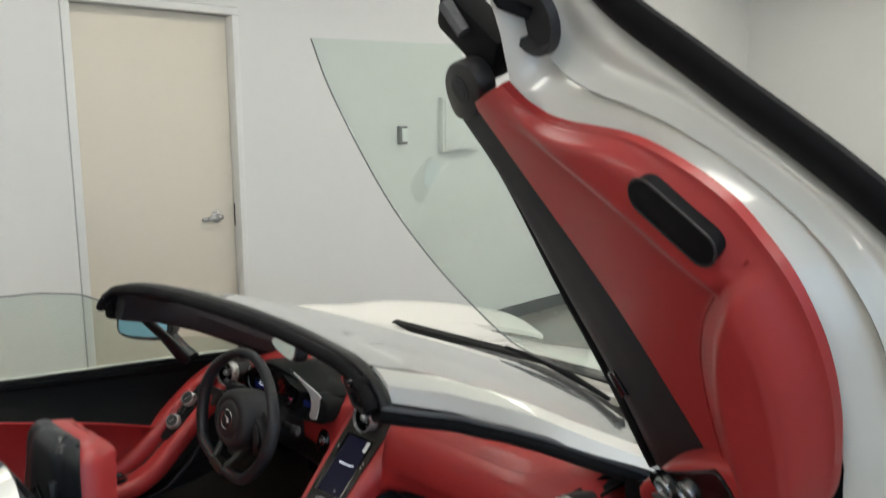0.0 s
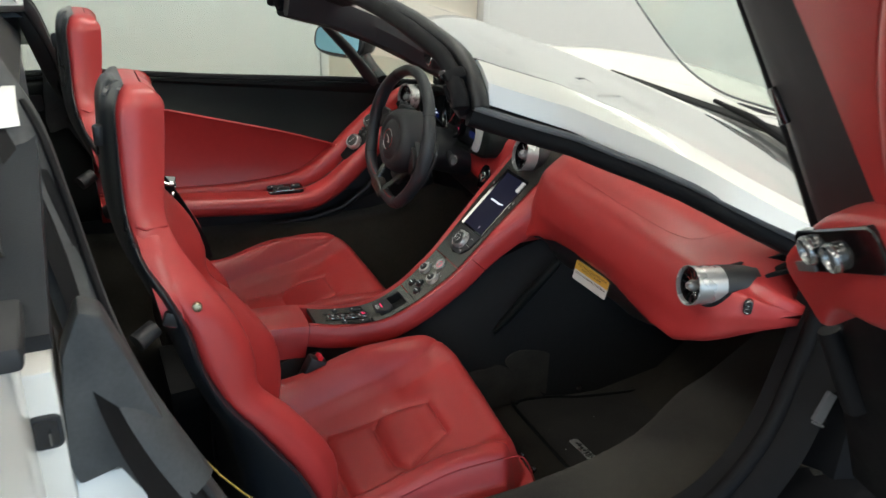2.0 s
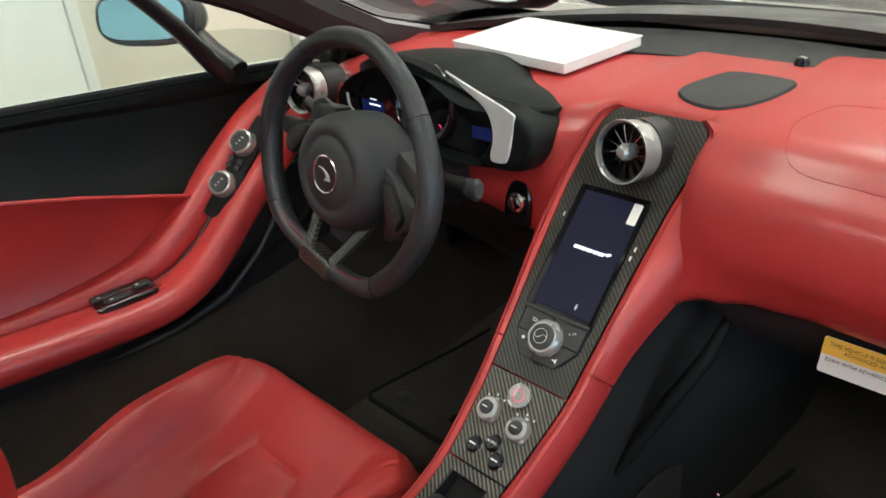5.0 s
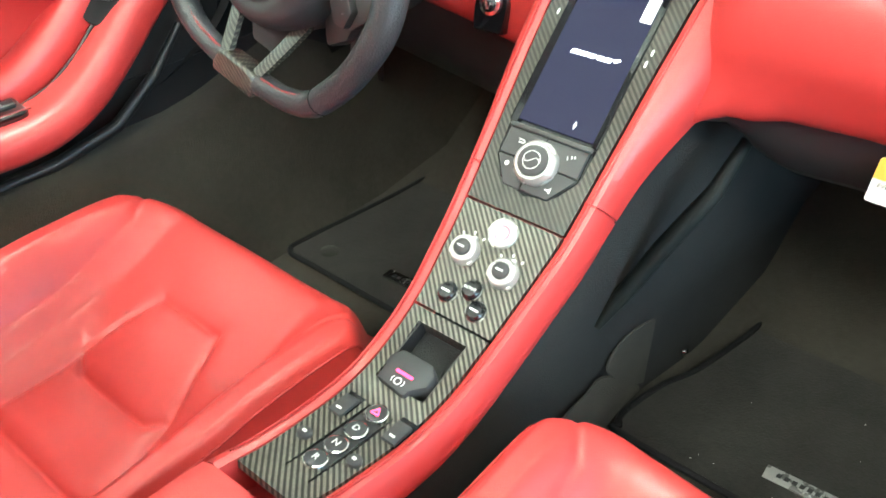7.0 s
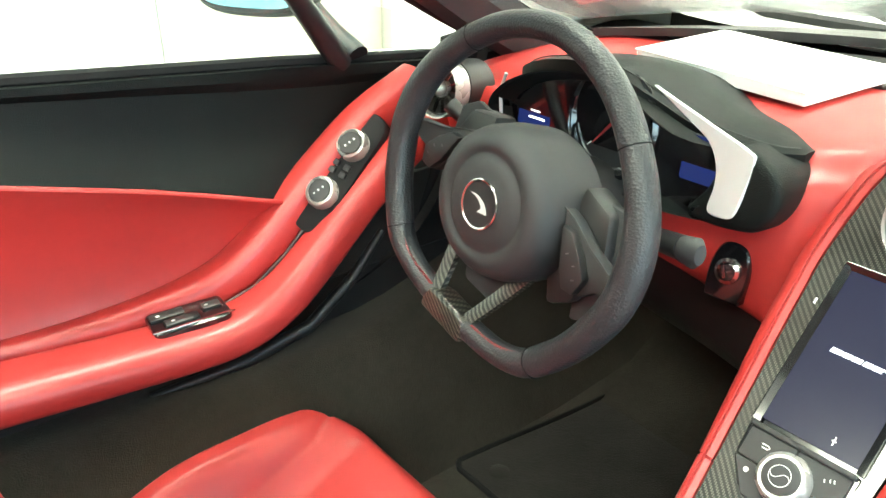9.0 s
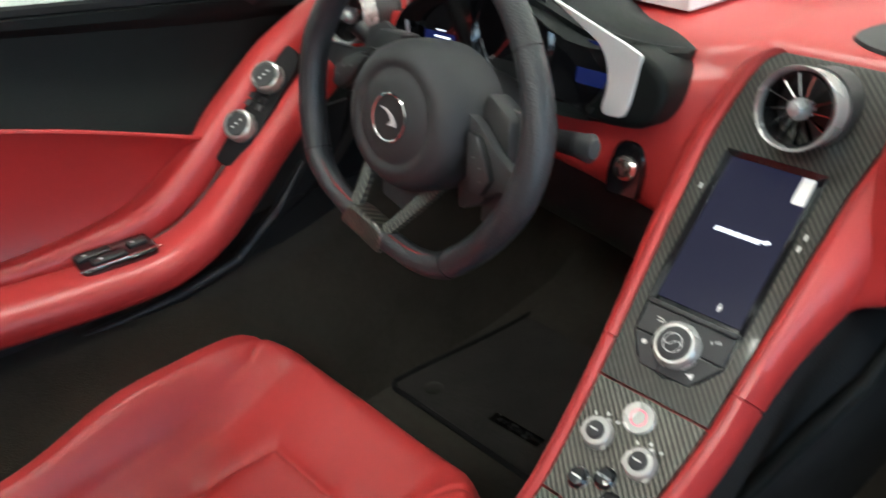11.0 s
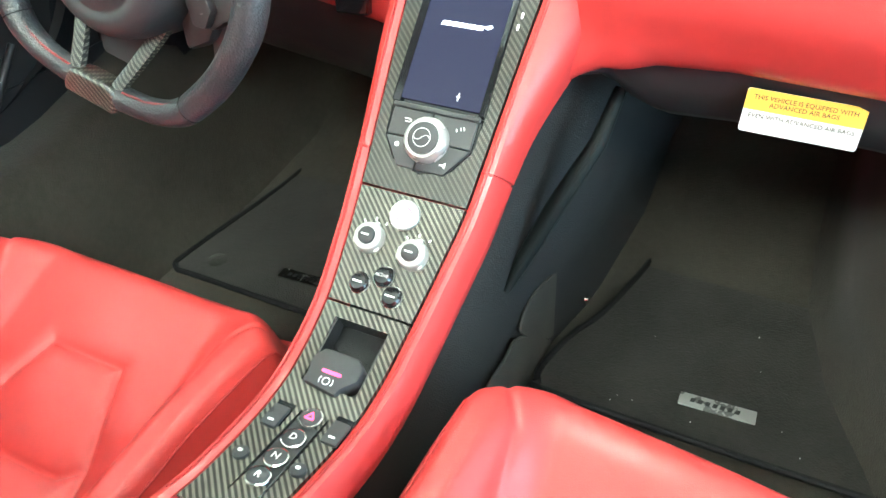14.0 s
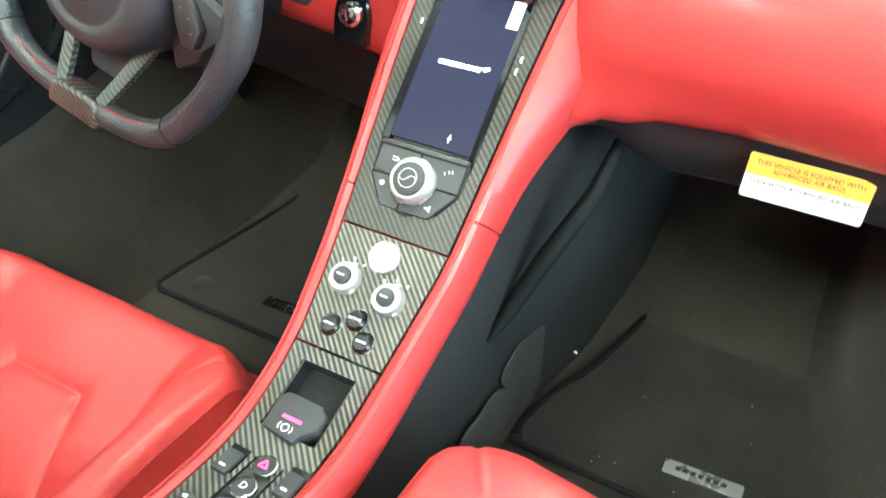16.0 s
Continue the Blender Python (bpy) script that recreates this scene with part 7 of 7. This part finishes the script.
for k in range(100):
    v = -0.112 + 0.745 * k / 99
    a, b = lookup(BELT_IN, v) - 0.004, lookup(RED_OUT, v) + 0.004
    row = []
    for j in range(54):
        t = j / 53
        u = a + (b - a) * t
        cre = lookup(CREASE, v)       # crease running down from the top corner
        hgt = 0.004 + 0.026 * smooth(-0.02, 0.035, u - cre) * smooth(0.62, 0.50, v) * smooth(0.20, 0.30, v + 0.25 * u) + 0.008 * math.sin(math.pi * t)
        if v < 0.325:                           # padded lobe over the pull, with a crisp leading edge
            d = u - lookup(LOBE, v)
            hgt = hgt * (1 - smooth(-0.004, 0.012, d)) + smooth(-0.004, 0.012, d) * (0.020 + 0.034 * smooth(0.0, 0.075, d) + 0.010 * smooth(0.25, 0.30, v))
        hgt += (0.002 - hgt) * smooth(0.78, 1.0, t) ** 2
        row.append(dpt(u, v, hgt))
    pdoor_rows.append(row)
pdoor = part("door", slab(pdoor_rows, 0.015, DM.to_3x3() @ Vector((0, 0, 1))), RED, car, "raised passenger door with red leather lining", sharp=60)
part("lobe_seam", tube([dpt(u, v, 0.017) for u, v in LOBE[4:-4]], 0.0014, 6), RED_SEAM, pdoor)
# black belt strip
rows = []
for k in range(34):
    v = -0.05 + 0.72 * k / 33
    a, b = lookup(BELT_OUT, v), lookup(BELT_IN, v)
    rows.append([dpt(a + (b - a) * t, v, -0.030 + 0.032 * smooth(0.0, 0.35, t) - 0.006 * smooth(0.75, 1, t)) for t in np.linspace(0, 1, 9)])
part("belt_strip", slab(rows, 0.03, DM.to_3x3() @ Vector((0, 0, 1))), SOFT, pdoor, "black belt-line strip")
part("belt_seal", tube([dpt(lookup(BELT_OUT, v) + 0.003, v, -0.026) for v in np.linspace(-0.05, 0.66, 30)], 0.009, 8), DARK_RUBBER, pdoor, "black window seal")
part("strip_clip", block(0.018, 0.045, 0.008, DM @ pose(0.02, 0.13, 0.004, 0, 0, 10), 0.002), GLOSS, pdoor)
cm = DM @ pose(0.010, 0.668, 0.0)
part("strip_end", prism(curve_points([(-0.062, -0.030), (-0.045, 0.018), (0.0, 0.038), (0.045, 0.022), (0.055, -0.015), (0.02, -0.045), (-0.03, -0.050)], 30, True), -0.03, 0.006, cm, 0.006, 2), BLACK, pdoor, "black end cap")
part("lock_button", lathe([(0.001, 0.003), (0.014, 0.003), (0.016, 0.0), (0.022, 0.0), (0.022, -0.004), (0.001, -0.004)], cm @ pose(0.0, -0.004, 0.008), 24), SOFT, pdoor, "round button")
# speaker
spm = DM @ pose(0.376, 0.377, 0.0368, 0, 0, 34)
part("door_speaker", prism(rounded(0.048, 0.136, 0.023, 7), -0.02, 0.002, spm, 0.003, 2), DARK_RUBBER, pdoor, "black oval speaker grille")
part("speaker_rim", tube([spm @ Vector((x, y, 0.001)) for x, y in rounded(0.050, 0.138, 0.024, 7)], 0.0018, 8, True), BLACK, pdoor)
# white door shell beyond the lining
SH_IN = [(0.235, -0.262), (0.305, -0.17), (0.352, -0.10), (0.382, -0.04), (0.410, 0.01), (0.44, 0.094), (0.47, 0.18), (0.474, 0.261), (0.458, 0.325), (0.424, 0.378), (0.365, 0.438), (0.27, 0.495), (0.175, 0.548), (0.125, 0.615), (0.165, 0.70), (0.185, 0.76)]
SH_OUT = [(0.66, -0.33), (0.68, -0.21), (0.65, -0.10), (0.61, -0.02), (0.575, 0.06), (0.545, 0.13), (0.522, 0.20), (0.495, 0.261), (0.445, 0.347), (0.386, 0.433), (0.316, 0.536), (0.274, 0.595), (0.240, 0.656), (0.228, 0.72), (0.222, 0.78)]
ksh = 44
shell_rows = []
ci, co = curve_points(SH_IN, ksh), curve_points(SH_OUT, ksh)
for a, b in zip(ci, co):
    row = []
    for j in range(18):
        t = j / 17
        u, v = a[0] + (b[0] - a[0]) * t, a[1] + (b[1] - a[1]) * t
        hgt = -0.030 - 0.058 * smooth(0.0, 0.32, t) + 0.016 * math.exp(-((t - 0.40) / 0.07) ** 2) - 0.020 * smooth(0.5, 0.62, t) - 0.030 * smooth(0.85, 1.0, t)
        row.append(dpt(u - 0.035 * (1 - t), v, hgt))
    shell_rows.append(row)
part("door_shell", slab(shell_rows, 0.012, DM.to_3x3() @ Vector((0, 0, 1))), WHITE, pdoor, "white painted door shell", sharp=70)
part("shell_seal", tube([dpt(p[0] + 0.028, p[1] + 0.014, -0.120) for p in co], [0.024] * ksh, 12, squash=(1.2, 0.8)), DARK_RUBBER, pdoor, "fat black door seal")
part("shell_gap", tube(curve_points([dpt(u, v, -0.089) for u, v in ((0.474, 0.192), (0.462, 0.184), (0.41, 0.142), (0.363, 0.084), (0.325, 0.01), (0.287, -0.071), (0.24, -0.16), (0.199, -0.242))], 40), 0.0022, 6), RUBBER, pdoor)
skin = []
for a, b in zip(ci, co):
    skin.append([dpt(-0.02 + 0.0 * a[0], a[1], -0.12), dpt(0.5 * b[0], 0.5 * (a[1] + b[1]), -0.185), dpt(b[0] + 0.02, b[1] + 0.01, -0.150), dpt(b[0] + 0.03, b[1] + 0.015, -0.135)])
part("outer_skin", slab(skin, 0.01, DM.to_3x3() @ Vector((0, 0, 1))), WHITE, pdoor, "white painted outer skin")
# upper rear corner with the latch
part("latch_bay", lathe([(0.001, -0.012), (0.040, -0.012), (0.044, 0.0), (0.052, 0.004), (0.054, -0.01), (0.001, -0.02)], DM @ pose(0.175, 0.690, -0.055, 0, 0, 0), 30), SOFT, pdoor, "dark latch bay")
part("latch_hook", tube([dpt(0.175, 0.70, -0.06), dpt(0.17, 0.73, -0.03), dpt(0.165, 0.79, -0.03)], 0.010, 8), DARK_RUBBER, pdoor)
part("corner_cap", joined(block(0.085, 0.15, 0.05, DM @ pose(0.035, 0.735, -0.055, 0, 0, 28), 0.012)), DARK_RUBBER, pdoor, "black corner cap")
part("corner_pin", tube([dpt(0.045, 0.79, -0.02), dpt(0.055, 0.735, -0.02)], 0.012, 8), RUBBER, pdoor)
# handle block at the foot, with two rings and a dark pocket
foot = curve_points([(-0.036, -0.060), (0.03, -0.020), (0.107, 0.014), (0.18, 0.024), (0.25, 0.022), (0.30, -0.005), (0.315, -0.035), (0.275, -0.070), (0.22, -0.098), (0.15, -0.106), (0.080, -0.104), (0.045, -0.122), (0.018, -0.138), (-0.005, -0.115)], 60, True)
part("handle_block", prism([(p[0], p[1]) for p in foot], -0.035, 0.040, DM, 0.014, 3), RED, pdoor, "red leather handle block", sharp=60)
pk = prism(rounded(0.190, 0.050, 0.016, 5), 0.030, 0.0445, DM @ pose(0.135, -0.017, 0, 0, 0, 9), 0.002, 1)
part("handle_pocket", pk, GLOSS, pdoor, "dark handle pocket")
for u in (0.080, 0.134):
    rm = DM @ pose(u, -0.022, 0.0445)
    part("pocket_ring", lathe([(0.0120, 0.0), (0.0165, 0.0), (0.0172, 0.006), (0.0150, 0.010), (0.0128, 0.007)], rm, 30), GUNMETAL, pdoor, "dark chrome ring")
    part("ring_well", lathe([(0.001, 0.0), (0.0125, 0.0), (0.0122, 0.003), (0.001, 0.002)], rm, 20), RUBBER, pdoor)
part("pocket_plate", block(0.05, 0.012, 0.004, DM @ pose(0.05, -0.048, 0.0445, 0, 0, 9), 0.001), RUBBER, pdoor)
# black lower structure and hinge
low = [(-0.10, -0.19), (0.0, -0.12), (0.19, -0.085), (0.365, 0.00), (0.345, -0.06), (0.30, -0.14), (0.25, -0.207), (0.12, -0.272), (0.05, -0.30), (-0.02, -0.40), (-0.09, -0.52), (-0.26, -0.50), (-0.20, -0.34), (-0.15, -0.24)]
part("hinge_cover", prism(low, -0.060, -0.032, DM, 0.008, 2), DARK_RUBBER, pdoor, "black hinge cover")
part("hinge_arm", tube([dpt(-0.12, -0.20, -0.02), dpt(-0.13, -0.32, -0.025), Vector((0.80, 0.43, 0.58)), Vector((0.79, 0.46, 0.48))], [0.015, 0.018, 0.018, 0.018], 12), DARK_RUBBER, pdoor, "black hinge arm")
part("gas_strut", tube([dpt(0.06, -0.24, -0.028), Vector((0.86, 0.42, 0.55))], 0.012, 10), BLACK, pdoor, "black gas strut")
tag_m = basis((0.83, 0, 0), (0, 1, 0), (0, 0, 1))
part("hinge_tag", joined(prism([(0.279, 0.586), (0.305, 0.570), (0.324, 0.618), (0.300, 0.634)], -0.004, 0.0, tag_m, 0.001, 1), tube([(0.832, 0.278, 0.584), (0.832, 0.304, 0.568)], 0.0025, 6), tube([(0.832, 0.300, 0.635), (0.832, 0.279, 0.588)], 0.0012, 6)), RUBBER, pdoor, "grey clip on the hinge")
# side glass standing off the raised door
GE = [(-0.60, 0.985), (-0.645, 0.88), (-0.66, 0.72), (-0.645, 0.56), (-0.585, 0.42), (-0.50, 0.30), (-0.40, 0.20), (-0.28, 0.145), (-0.14, 0.115), (-0.05, 0.10)]
ge = curve_points(GE, 40)
gi = curve_points([(-0.02, 0.735), (-0.05, 0.66), (-0.05, 0.55), (-0.05, 0.42), (-0.05, 0.30), (-0.05, 0.22), (-0.05, 0.16), (-0.05, 0.13), (-0.05, 0.11), (-0.045, 0.10)], 40)
rows = [[dpt(a[0] + (b[0] - a[0]) * t, a[1] + (b[1] - a[1]) * t, -0.042 + 0.0 * t) for t in np.linspace(0, 1, 8)] for a, b in zip(gi, ge)]
pg = part("door_glass", slab(rows, 0.004, DM.to_3x3() @ Vector((0, 0, 1))), SIDE_GLASS, pdoor, "green-tinted frameless side glass")
pg.visible_shadow = False
part("glass_edge", tube([dpt(p[0], p[1], -0.042) for p in ge], 0.0018, 6), RUBBER, pdoor)
